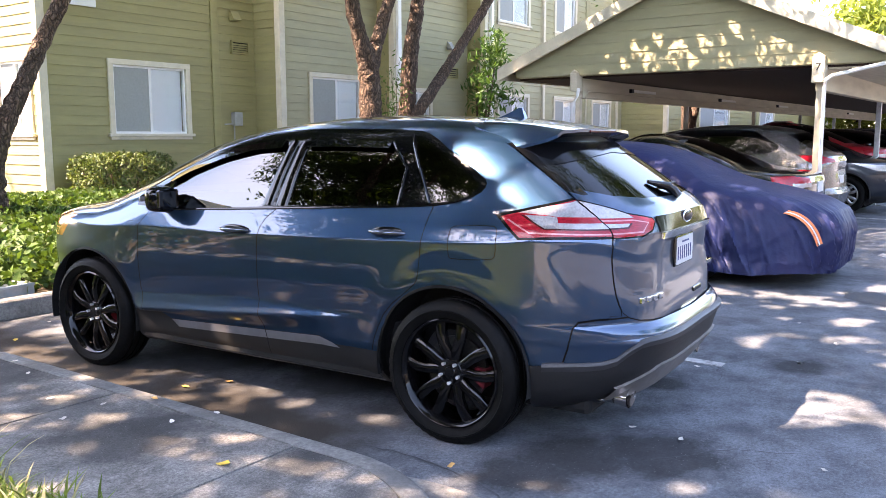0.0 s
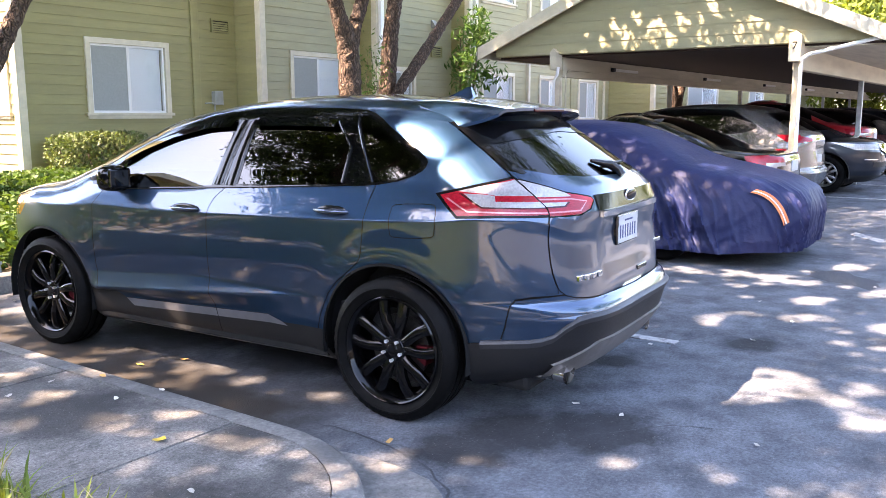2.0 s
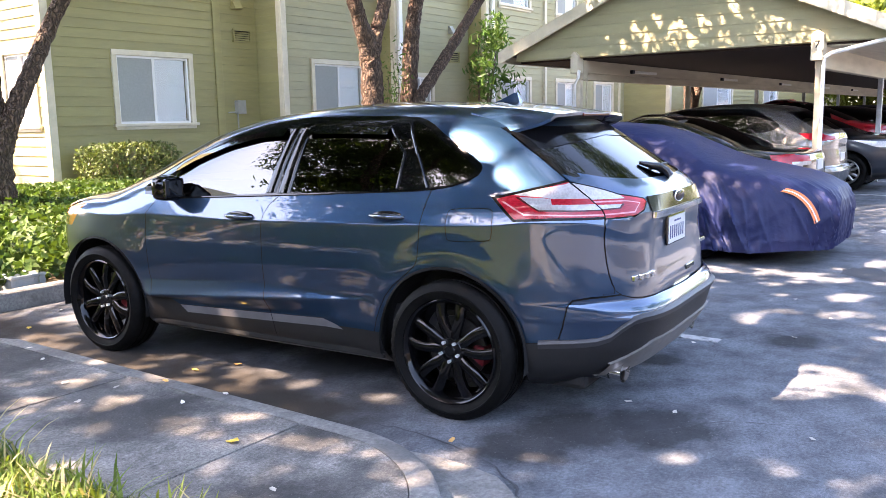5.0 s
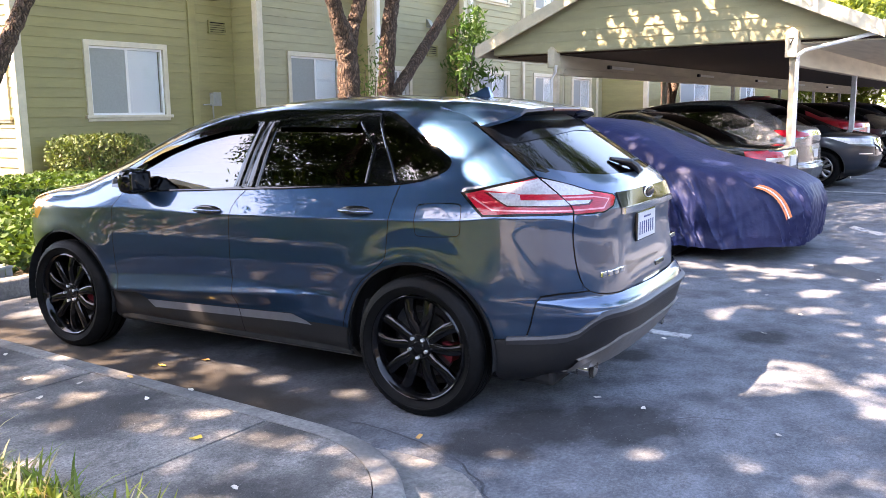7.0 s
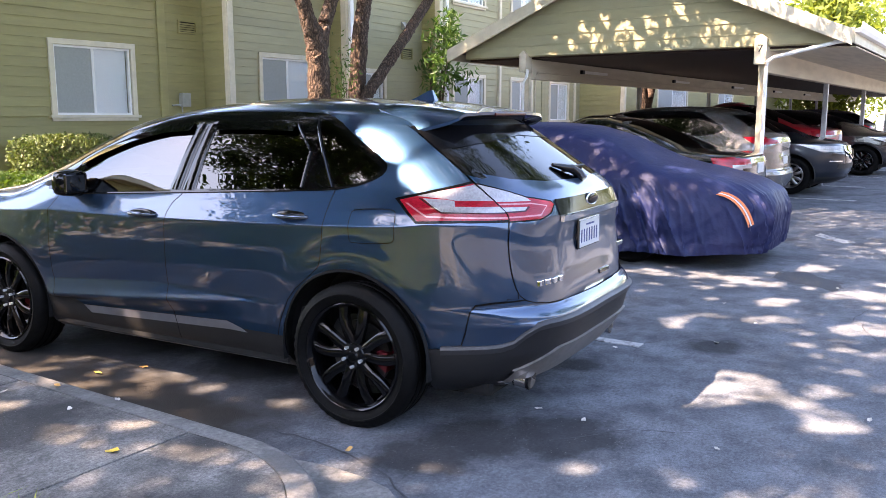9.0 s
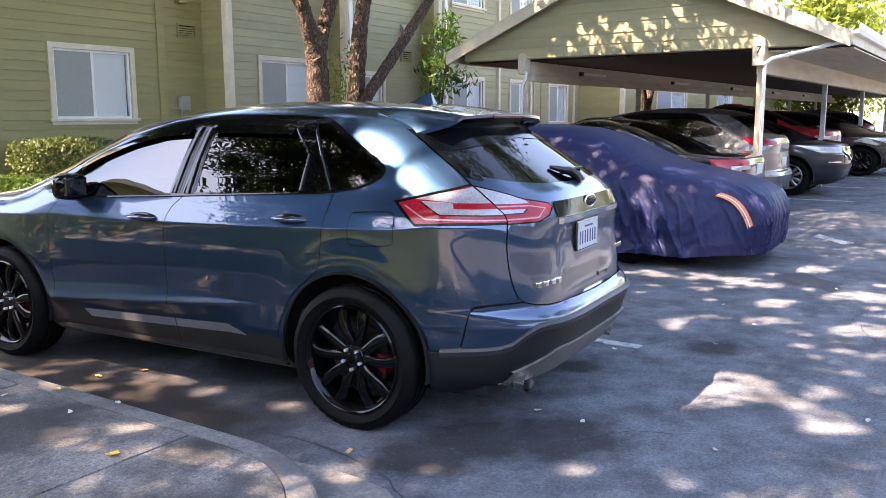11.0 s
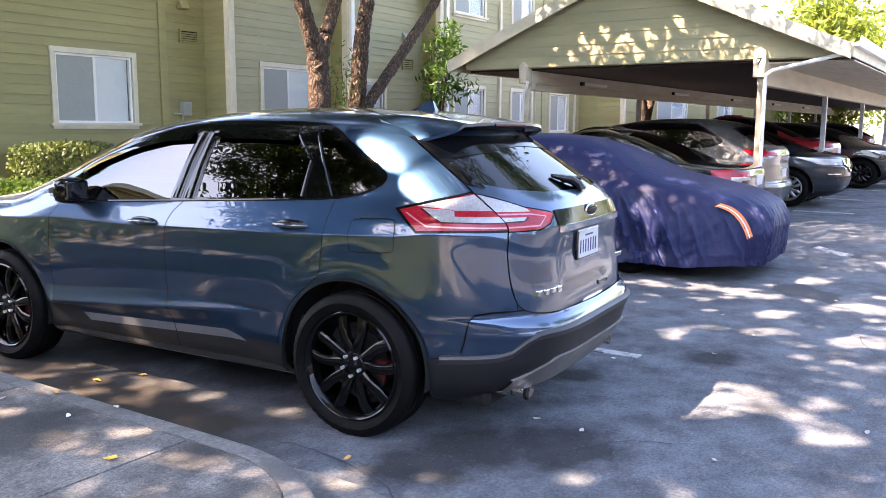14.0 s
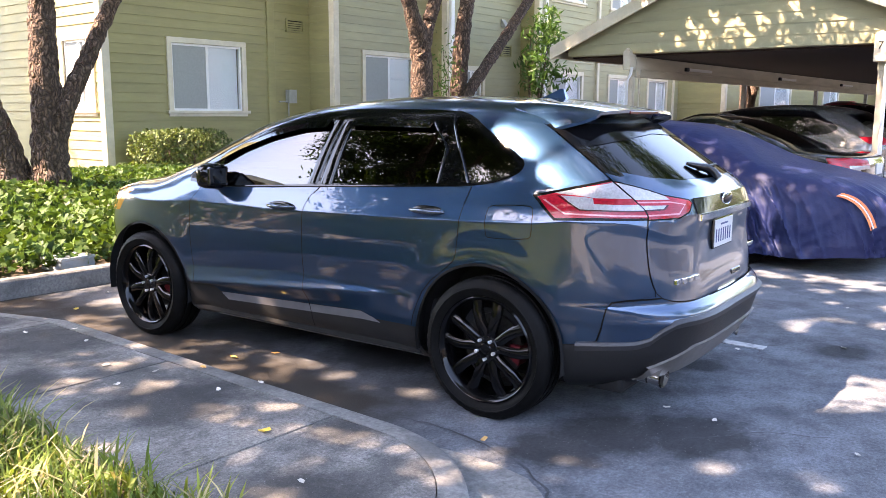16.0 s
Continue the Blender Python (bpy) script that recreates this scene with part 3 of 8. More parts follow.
def stain(x, y, rx, ry, turn, seed):
    b = bmesh.new()
    rim = []
    for k in range(40):
        a = math.tau * k / 40
        r = 1 + 0.55 * noise.noise(Vector((math.cos(a) * 1.6, math.sin(a) * 1.6, seed))) + 0.3 * noise.noise(Vector((math.cos(a) * 5, math.sin(a) * 5, seed)))
        rim.append(b.verts.new((rx * r * math.cos(a), ry * r * math.sin(a), 0)))
    b.faces.new(rim)
    ob = part("tar_stain", b, M["tar"], label="dark stain soaked into the asphalt", kind="structure")
    ob["category"] = "stain"
    ob.matrix_basis = pose(x, y, ground_z(x) + 0.004, 0, 0, turn)


for k, (x, y, rx, ry, turn) in enumerate(STAINS):
    stain(x, y, rx, ry, turn, 3.7 * k)


def asphalt_crack(pts, w):
    b = bmesh.new()
    prev = None
    P, _ = [], 0
    for (x0, y0), (x1, y1) in zip(pts, pts[1:]):
        n_ = max(3, int(math.hypot(x1 - x0, y1 - y0) / 0.03))
        P += [(x0 + (x1 - x0) * i_ / n_, y0 + (y1 - y0) * i_ / n_) for i_ in range(n_)]
    for k, (x, y) in enumerate(P):
        q = Vector((x * 9, y * 9, 2))
        x, y = x + 0.030 * noise.noise(q), y + 0.030 * noise.noise(q + Vector((5, 5, 5)))
        a, c = P[max(0, k - 1)], P[min(len(P) - 1, k + 1)]
        d = Vector((c[0] - a[0], c[1] - a[1], 0)).normalized()
        nn = Vector((-d.y, d.x, 0)) * w * (0.4 + 0.9 * abs(noise.noise(q * 1.7))) * min(1, (k + 1) / 8, (len(P) - k) / 8)
        row = [b.verts.new(Vector((x, y, 0.005)) + nn), b.verts.new(Vector((x, y, 0.005)) - nn)]
        if prev:
            b.faces.new((prev[0], prev[1], row[1], row[0]))
        prev = row
    part("asphalt_crack", b, M["tar"], label="thin dark crack in the asphalt", kind="structure")["category"] = "crack"


for pts, w in CRACKS:
    asphalt_crack(pts, w)

# ---- carport ----
CX0, CX1 = 8.6, 46.0
PF, PR, PS = 0.22, 4.02, 5.25
EAVE_F, EAVE_R, RIDGE_Y = -0.98, 5.40, 2.21
GZ, SL = 2.55, 0.43
RZ_ = GZ + 0.14 + SL * (RIDGE_Y - EAVE_F)


def roof_z(y):
    return RZ_ - SL * abs(y - RIDGE_Y)


# gable end wall with siding
gable = tagged(new("carport_gable"), "sage green lap-sided gable end of the carport", "gable", kind="structure")
bm = bmesh.new()
prism(bm, [(EAVE_R - 0.22, GZ), (EAVE_F + 0.12, GZ), (EAVE_F + 0.12, roof_z(EAVE_F + 0.12) - 0.05), (RIDGE_Y, RZ_ - 0.05), (EAVE_R - 0.22, roof_z(EAVE_R - 0.22) - 0.05)], lambda p: (CX0, *p), lambda p: (CX0 + 0.12, *p))
part("backing", bm, M["sage"], gable)
glen = EAVE_R - EAVE_F - 0.34


def gable_span(z):
    half = (RZ_ - 0.08 - z) / SL
    a, b = RIDGE_Y - half, RIDGE_Y + half
    y_start = EAVE_R - 0.22
    return [(max(0, y_start - b), min(glen, y_start - a))] if half > 0.1 else []


boards(gable, M["sage"], (CX0, EAVE_R - 0.22), (0, -1), glen, [], GZ + 0.01, RZ_, top_fn=gable_span, exposure=0.165)
# rake boards
for side, ye in (("f", EAVE_F), ("r", EAVE_R)):
    bm = bmesh.new()
    prism(bm, [(ye, roof_z(ye) - 0.19), (RIDGE_Y, RZ_ - 0.17), (RIDGE_Y, RZ_ + 0.02), (ye, roof_z(ye) + 0.02)], lambda p: (CX0 - 0.27, *p), lambda p: (CX0 - 0.23, *p))
    t = part("rake_board", bm, M["cream"], label="cream painted rake board of the carport roof", kind="structure")
    t["category"] = "trim"
    # overhang soffit between rake board and gable
    bm = bmesh.new()
    prism(bm, [(ye, roof_z(ye) - 0.04), (RIDGE_Y, RZ_ - 0.04), (RIDGE_Y, RZ_), (ye, roof_z(ye))], lambda p: (CX0 - 0.229, *p), lambda p: (CX1, *p))
    part("carport_roof", bm, M["shingle"], label="grey shingled carport roof slope", kind="structure")["category"] = "roof"
    bm = bmesh.new()
    s = 1 if ye > RIDGE_Y else -1
    prism(bm, [(ye, roof_z(ye) - 0.16), (ye + s * 0.03, roof_z(ye) - 0.16), (ye + s * 0.03, roof_z(ye) + 0.0), (ye, roof_z(ye) + 0.0)], lambda p: (CX0 - 0.229, *p), lambda p: (CX1, *p))
    part("eave_fascia", bm, M["cream"], label="cream eave board with gutter", kind="structure")["category"] = "trim"
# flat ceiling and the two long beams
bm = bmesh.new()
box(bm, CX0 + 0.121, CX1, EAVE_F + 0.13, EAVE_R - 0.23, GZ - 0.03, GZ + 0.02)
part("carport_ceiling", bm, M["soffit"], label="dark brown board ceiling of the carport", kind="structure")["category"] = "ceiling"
bm = bmesh.new()
box(bm, CX0 + 0.121, CX1, EAVE_F + 0.002, PF - 0.075, GZ - 0.055, GZ - 0.033)
part("eave_soffit", bm, M["beam"], label="tan plywood soffit under the carport eave", kind="structure")["category"] = "ceiling"
for y in (PF, PR):
    bm = bmesh.new()
    box(bm, CX0 + 0.125, CX1, y - 0.07, y + 0.07, GZ - 0.36, GZ - 0.032, 0.008)
    part("carport_beam", bm, M["beam"], label="long tan timber beam under the carport roof", kind="structure")["category"] = "beam"
bm = bmesh.new()
box(bm, -0.045, 0.045, -0.045, 0.045, 0, GZ - 0.33, 0.006)
for k in range(8):
    x = CX0 + 0.1 + PS * k
    for y in (PF, PR):
        b2 = bm.copy()
        ob = part("carport_post", b2, M["galv"] if k else M["beam"], label="slim square carport post", kind="")
        tagged(ob, category="post", group="carport posts")
        ob.matrix_basis = pose(x, y, -0.03)
bm.free()

# ---- vehicles ----
M["paint_blue"] = material("blue_metallic_paint", (0.0140, 0.0480, 0.106), (0.0195, 0.062, 0.130), 0.29, 300, metal=0.82, coat=1.0, c3=(0.028, 0.064, 0.118), scale3=2, amount3=0.2)
M["paint_blue"].node_tree.nodes["Principled BSDF"].inputs["Coat IOR"].default_value = 1.72
M["gloss_black"] = material("gloss_black", (0.002, 0.002, 0.0024), (0.0035, 0.0035, 0.0039), 0.035, 30, coat=0.0, rough_var=0.015, spec=0.5)
M["wheel_black"] = material("black_wheel_paint", (0.002, 0.002, 0.0024), (0.004, 0.004, 0.0044), 0.10, 40, coat=0.15, spec=0.25, rough_var=0.03)
M["cladding"] = material("grey_cladding", (0.007, 0.007, 0.0074), (0.011, 0.011, 0.0114), 0.5, 90, bump=0.08, bump_scale=400, c3=(0.018, 0.017, 0.016), scale3=3, amount3=0.4)
# the cladding again, made paler to imitate light on an upturned face
M["ledge_grey"] = material("pale_grey_cladding", (0.030, 0.030, 0.032), (0.042, 0.042, 0.044), 0.42, 90, bump=0.06, bump_scale=400, c3=(0.022, 0.021, 0.02), scale3=4, amount3=0.4)
M["sill_metal"] = material("satin_sill_trim", (0.24, 0.24, 0.25), (0.31, 0.31, 0.32), 0.30, 5, metal=0.65, rough_var=0.05)
M["diffuser"] = material("silver_skid_plate", (0.17, 0.155, 0.14), (0.22, 0.20, 0.185), 0.42, 30, metal=0.3, c3=(0.11, 0.10, 0.09), scale3=6, amount3=0.4)
M["tyre"] = material("tyre_rubber", (0.0028, 0.0028, 0.0028), (0.005, 0.005, 0.0048), 0.58, 30, bump=0.15, bump_scale=200, c3=(0.014, 0.013, 0.012), scale3=7, amount3=0.25, spec=0.10)
M["chrome"] = material("chrome", (0.80, 0.80, 0.80), (0.84, 0.84, 0.84), 0.08, 20, metal=1.0, rough_var=0.03)
M["nut_steel"] = material("nut_steel", (0.55, 0.55, 0.55), (0.65, 0.65, 0.65), 0.35, 30, metal=0.4)
M["handle_blue"] = material("bright_blue_handle", (0.07, 0.10, 0.15), (0.09, 0.125, 0.18), 0.18, 60, metal=0.8, coat=1.0)
M["dark_red_lens"] = material("dark_red_lens", (0.04, 0.004, 0.005), (0.06, 0.006, 0.007), 0.10, 30)
M["red_lens"] = material("red_lamp_lens", (0.22, 0.004, 0.010), (0.42, 0.012, 0.026), 0.06, 60, coat=0.3, spec=0.4, rough_var=0.03, bump=0.10, bump_scale=40, stretch=(1.0, 1.0, 3.0))
M["clear_lens"] = material("clear_lamp_lens", (0.34, 0.32, 0.325), (0.50, 0.48, 0.49), 0.06, 40, coat=0.6, metal=0.35, rough_var=0.03, stretch=(2.2, 2.2, 0.1), bump=0.22, bump_scale=55)
M["pink_lens"] = material("pink_light_guide", (0.55, 0.16, 0.17), (0.65, 0.24, 0.25), 0.08, 40, coat=0.5, metal=0.2)
M["amber_lens"] = material("amber_lamp_lens", (0.75, 0.24, 0.03), (0.85, 0.34, 0.06), 0.12, 40, coat=1.0)
M["car_glass"] = glass_material("tinted_car_glass", (0.035, 0.04, 0.042), ior=2.15)
M["privacy_glass"] = glass_material("privacy_glass", (0.010, 0.010, 0.011), ior=1.9)
M["rear_glass"] = glass_material("rear_privacy_glass", (0.010, 0.010, 0.011), ior=1.6)
M["tail_black"] = material("tail_band_black", (0.003, 0.003, 0.0035), (0.005, 0.005, 0.0055), 0.10, 30, spec=0.15)
M["interior"] = material("dark_interior", (0.022, 0.022, 0.024), (0.035, 0.034, 0.034), 0.7, 40)
M["disc"] = material("brake_disc", (0.30, 0.29, 0.28), (0.40, 0.39, 0.38), 0.4, 60, metal=0.9)
M["disc_dark"] = material("worn_brake_disc", (0.05, 0.048, 0.046), (0.09, 0.087, 0.083), 0.45, 60, metal=0.8)
M["caliper"] = material("red_caliper", (0.10, 0.003, 0.006), (0.15, 0.005, 0.010), 0.4, 30)
M["plate_white"] = material("plate_white", (0.52, 0.525, 0.53), (0.60, 0.605, 0.61), 0.45, 20)
M["plate_ink"] = material("plate_ink", (0.03, 0.05, 0.16), (0.04, 0.06, 0.18), 0.5, 20)


def slice_outline(z, spec):
    """Half plan of the body at height z, from the tail's middle round the side to the nose's middle."""
    w, yr, yf = lerp_table(spec["w"], z), lerp_table(spec["yr"], z), lerp_table(spec["yf"], z)
    nr, nf = lerp_table(spec["nr"], z), lerp_table(spec["nf"], z)
    mid = (yr + yf) / 2
    cr, cf = min(lerp_table(spec["cr"], z), mid - 0.02), max(lerp_table(spec["cf"], z), mid + 0.02)
    th = np.linspace(0, math.pi / 2, 240)

    def quarter(yc, y_end, n, count):
        x = w * np.sin(th) ** (2 / n)
        y = yc + (y_end - yc) * np.clip(np.cos(th), 0, 1) ** (2 / n)
        s = np.concatenate(([0], np.cumsum(np.hypot(np.diff(x), np.diff(y)))))
        t = np.linspace(0, s[-1], count)
        return list(zip(np.interp(t, s, x), np.interp(t, s, y)))

    rear = quarter(cr, yr, nr, spec["n_rear"])
    fore = quarter(cf, yf, nf, spec["n_fore"])[::-1]
    side = [(w, y) for y in np.linspace(cr, cf, spec["n_side"])][1:-1]
    return rear + side + fore


def body_mesh(spec):
    bm = bmesh.new()
    zs = spec["zs"]
    rings = []
    mid_y = (spec["axles"][0] + spec["axles"][1]) / 2
    for z in zs:
        half = slice_outline(z, spec)
        pts = [(-x, y) for x, y in half] + [(x, y) for x, y in half[::-1][1:-1]]
        ring = []
        for x, y in pts:
            f = 1 - 0.012 * ((y - mid_y) / 1.9) ** 2
            for ay in spec["axles"]:
                d = math.hypot(y - ay, z - spec["hub_z"])
                if abs(x) > 0.6:
                    f += 0.013 * math.exp(-((d - spec["arch_r"] - 0.03) / 0.085) ** 2)
            co = Vector((x * f, y, z))
            if spec.get("shape"):
                co = spec["shape"](co)
            ring.append(bm.verts.new(co))
        rings.append(ring)
    n = len(rings[0])
    for r0, r1 in zip(rings, rings[1:]):
        for i in range(n):
            bm.faces.new((r0[i], r0[(i + 1) % n], r1[(i + 1) % n], r1[i]))
    bm.faces.new(rings[-1])
    bmesh.ops.recalc_face_normals(bm, faces=bm.faces)
    return bm


def cut_line(bm, p, q, axis, keep):
    """Splits the faces near the segment p-q, seen along axis ('x' side view: points are (y, z); 'y' rear view: (x, z))."""
    i = 1 if axis == "x" else 0
    d = Vector((q[0] - p[0], q[1] - p[1]))
    if d.length < 1e-6:
        return
    nrm = Vector((d.y, -d.x)).normalized()
    no = Vector((0, nrm.x, nrm.y)) if axis == "x" else Vector((nrm.x, 0, nrm.y))
    co = Vector((0, p[0], p[1])) if axis == "x" else Vector((p[0], 0, p[1]))
    lo_u, hi_u, lo_z, hi_z = min(p[0], q[0]) - 0.004, max(p[0], q[0]) + 0.004, min(p[1], q[1]) - 0.004, max(p[1], q[1]) + 0.004
    faces = []
    for f in bm.faces:
        us = [v.co[i] for v in f.verts]
        if max(us) < lo_u or min(us) > hi_u:
            continue
        z_ = [v.co.z for v in f.verts]
        if max(z_) < lo_z or min(z_) > hi_z:
            continue
        if keep and not keep(f.calc_center_median()):
            continue
        faces.append(f)
    geom = list({e for f in faces for e in f.edges}) + list({v for f in faces for v in f.verts}) + faces
    if faces:
        bmesh.ops.bisect_plane(bm, geom=geom, dist=1e-5, plane_co=co, plane_no=no)


def cut_poly(bm, pts, axis, keep=None, closed=True):
    for a, b in zip(pts, pts[1:] + (pts[:1] if closed else [])):
        cut_line(bm, a, b, axis, keep)


def offset_line(pts, w):
    """The two lines at both sides of a polyline."""
    out = ([], [])
    for k, p in enumerate(pts):
        a, b = Vector(pts[max(k - 1, 0)]), Vector(pts[min(k + 1, len(pts) - 1)])
        d = (b - a).normalized()
        nn = Vector((d.y, -d.x)) * w
        out[0].append((p[0] + nn.x, p[1] + nn.y))
        out[1].append((p[0] - nn.x, p[1] - nn.y))
    return out


def inside(p, poly):
    c = False
    j = len(poly) - 1
    for i_ in range(len(poly)):
        (xi_, yi_), (xj, yj) = poly[i_], poly[j]
        if (yi_ > p[1]) != (yj > p[1]) and p[0] < (xj - xi_) * (p[1] - yi_) / (yj - yi_) + xi_:
            c = not c
        j = i_
    return c


def on_line(p, pts, w):
    P = Vector(p)
    for a, b in zip(pts, pts[1:]):
        A_, B_ = Vector(a), Vector(b)
        d = B_ - A_
        t = max(0, min(1, (P - A_).dot(d) / d.length_squared))
        if (P - A_ - d * t).length < w * 1.02:
            return True
    return False


def split_body(bm, classify, mats, parent, inset, labels):
    """Turns the cut shell into one mesh a panel, all sharing the whole shell's normals."""
    bm.normal_update()
    groups = {}
    for f in bm.faces:
        k = classify(f.calc_center_median(), f.normal)
        if k:
            groups.setdefault(k, []).append(f)
    made = {}
    for k, faces in groups.items():
        idx, cos, nos = {}, [], []
        polys = []
        off = inset.get(k, 0.0)
        for f in faces:
            row = []
            for v in f.verts:
                if v not in idx:
                    idx[v] = len(cos)
                    cos.append(v.co - v.normal * off)
                    nos.append(v.normal.copy())
                row.append(idx[v])
            polys.append(row)
        name = k.split("#")[0]
        me = bpy.data.meshes.new(name)
        me.from_pydata([tuple(c) for c in cos], [], polys)
        for p in me.polygons:
            p.use_smooth = True
        me.normals_split_custom_set_from_vertices([tuple(n_) for n_ in nos])
        me.materials.append(mats[name])
        ob = new(name, me)
        ob.parent = parent
        if name in labels:
            ob["label"] = labels[name]
        made[k] = ob
    return made


def revolve(bm, prof, seg, axis_x=True, skip=None):
    """Revolves (x, r) points round the x axis."""
    rings = []
    for k in range(seg):
        a = math.tau * k / seg
        rings.append([bm.verts.new((x, r * math.cos(a), r * math.sin(a))) for x, r in prof])
    for k in range(seg):
        r0, r1 = rings[k], rings[(k + 1) % seg]
        for j in range(len(prof) - 1):
            bm.faces.new((r0[j], r0[j + 1], r1[j + 1], r1[j]))
    return rings


WHEEL_CACHE = {}


def make_wheel(parent, x, y, z, R=0.378, rim=0.282, width=0.245, side=-1, rim_mat=None, caliper=True, spokes=5, key="main", spin=0.0):
    """Outer face towards -x for side -1. wheel (rim barrel) > tyre, spokes, hub, nuts, disc, caliper."""
    rim_mat = rim_mat or M["wheel_black"]
    ck = key
    if ck not in WHEEL_CACHE:
        meshes = []
        h = width / 2
        b = bmesh.new()
        prof = [(h * 0.80, rim - 0.005), (h * 0.96, rim + 0.02), (h * 1.02, (rim + R) / 2), (h * 0.97, R - 0.035), (h * 0.88, R - 0.012), (h * 0.70, R - 0.002)]
        tread = []
        for gx in (0.42, 0.0, -0.42):
            tread += [(h * gx + 0.008, R), (h * gx + 0.006, R - 0.009), (h * gx - 0.006, R - 0.009), (h * gx - 0.008, R)]
        prof2 = prof + tread + [(-px, pr) for px, pr in prof[::-1]]
        rings = revolve(b, prof2, 96)
        n_p = len(prof2)
        for k, ring in enumerate(rings):
            if k % 2:
                for j in (3, 4, n_p - 5, n_p - 4):
                    v = ring[j]
                    s_ = (math.hypot(v.co.y, v.co.z) - 0.006) / math.hypot(v.co.y, v.co.z)
                    v.co.y *= s_
                    v.co.z *= s_
        # raised rings and marks on the sidewall
        revolve(b, [(-h * 1.015, rim + 0.040), (-h * 1.05, rim + 0.043), (-h * 1.05, rim + 0.047), (-h * 1.015, rim + 0.050)], 96)
        meshes.append(("tyre", b, M["tyre"], 40))
        b = bmesh.new()
        revolve(b, [(-h * 0.90, rim + 0.004), (-h * 0.95, rim - 0.004), (-h * 0.90, rim - 0.014), (-h * 0.55, rim - 0.030), (h * 0.5, rim - 0.045), (h * 0.85, rim - 0.01), (h * 0.85, rim + 0.002)], 72)
        meshes.append(("wheel", b, rim_mat, 40))
        b = bmesh.new()
        xo = -h * 0.72
        for k in range(spokes):
            for sgn in (-1, 1):
                a0 = math.tau * k / spokes + sgn * radians(10 if spokes == 5 else 5)
                a1 = math.tau * k / spokes + sgn * radians(13.5 if spokes == 5 else 9)
                pts_ = []
                for t in (0, 0.25, 0.5, 0.75, 1.0):
                    r = 0.045 + (rim - 0.022 - 0.045) * t
                    a = a0 + (a1 - a0) * (t ** 1.3) + sgn * 0.10 * math.sin(math.pi * t)
                    wdt = 0.0255 + 0.008 * abs(t - 0.45)
                    xx = xo + 0.010 - 0.018 * math.sin(math.pi * min(1, t * 0.8)) + 0.002 * t
                    ta = Vector((0, -math.sin(a), math.cos(a)))
                    ra = Vector((0, math.cos(a), math.sin(a)))
                    c = ra * r + Vector((xx, 0, 0))
                    pts_.append([c - ta * wdt + Vector((0.010, 0, 0)), c - ta * wdt * 0.55, c + ta * wdt * 0.55, c + ta * wdt + Vector((0.010, 0, 0)), c + ta * wdt * 0.8 + Vector((0.045, 0, 0)), c - ta * wdt * 0.8 + Vector((0.045, 0, 0))])
                vv = [[b.verts.new(p) for p in row] for row in pts_]
                for r0, r1 in zip(vv, vv[1:]):
                    for j in range(6):
                        b.faces.new((r0[j], r0[(j + 1) % 6], r1[(j + 1) % 6], r1[j]))
        meshes.append(("spokes", b, rim_mat, 50))
        b = bmesh.new()
        rr = revolve(b, [(xo - 0.002, 0.001), (xo - 0.004, 0.028), (xo + 0.002, 0.032), (xo + 0.004, 0.040), (xo + 0.002, 0.066), (xo + 0.01, 0.074), (xo + 0.05, 0.076)], 40)
        meshes.append(("hub", b, rim_mat, 40))
        b = bmesh.new()
        revolve(b, [(xo - 0.0065, 0.001), (xo - 0.0065, 0.024), (xo - 0.003, 0.026)], 30)
        meshes.append(("hub_cap", b, M["wheel_black"], 40))
        if key == "main":
            b = bmesh.new()
            bmesh.ops.create_cone(b, segments=8, radius1=0.0095, radius2=0.008, depth=0.022, cap_ends=True, matrix=pose(xo - 0.006, 0.054, 0, 0, 90, 0))
            meshes.append(("wheel_nut", b, M["nut_steel"], 30))
        b = bmesh.new()
        revolve(b, [(-0.005, 0.07), (-0.012, 0.09), (-0.012, 0.175), (0.012, 0.175), (0.012, 0.07)], 48)
        meshes.append(("brake_disc", b, M["disc_dark"], 30))
        if caliper:
            b = bmesh.new()
            prism(b, [(0.125 * math.cos(radians(a)), 0.125 * math.sin(radians(a))) for a in range(165, 204, 8)] + [(0.185 * math.cos(radians(a)), 0.185 * math.sin(radians(a))) for a in range(203, 164, -8)], lambda p: (-0.045, *p), lambda p: (0.04, *p))
            meshes.append(("brake_caliper", b, M["caliper"], 30))
        built = []
        for nm, bb, mt, sm in meshes:
            ob = part(nm, bb, mt, smooth=sm)
            built.append((nm, ob.data))
            bpy.data.objects.remove(ob)
        WHEEL_CACHE[ck] = built
    m = pose(x, y, z) @ (Matrix.Identity(4) if side < 0 else pose(0, 0, 0, 0, 0, 180)) @ pose(0, 0, 0, spin, 0, 0)
    built = dict(WHEEL_CACHE[ck])
    w = new("wheel", built["wheel"])
    w.parent = parent
    w.matrix_basis = m
    for nm, me in WHEEL_CACHE[ck]:
        if nm == "wheel":
            continue
        o = new(nm, me)
        o.parent = w
        if nm == "wheel_nut":
            o.matrix_basis = pose(0, 0, 0, 36, 0, 0)
            for k in range(1, 5):
                o = new(nm, me)
                o.parent = w
                o.matrix_basis = pose(0, 0, 0, 36 + 72 * k, 0, 0)
        if nm == "brake_caliper":
            o.matrix_basis = pose(0, 0, 0, -spin, 0, 0)
            if side > 0:
                o.matrix_basis = pose(0, 0, 0, -spin + 180, 0, 0)
    return w


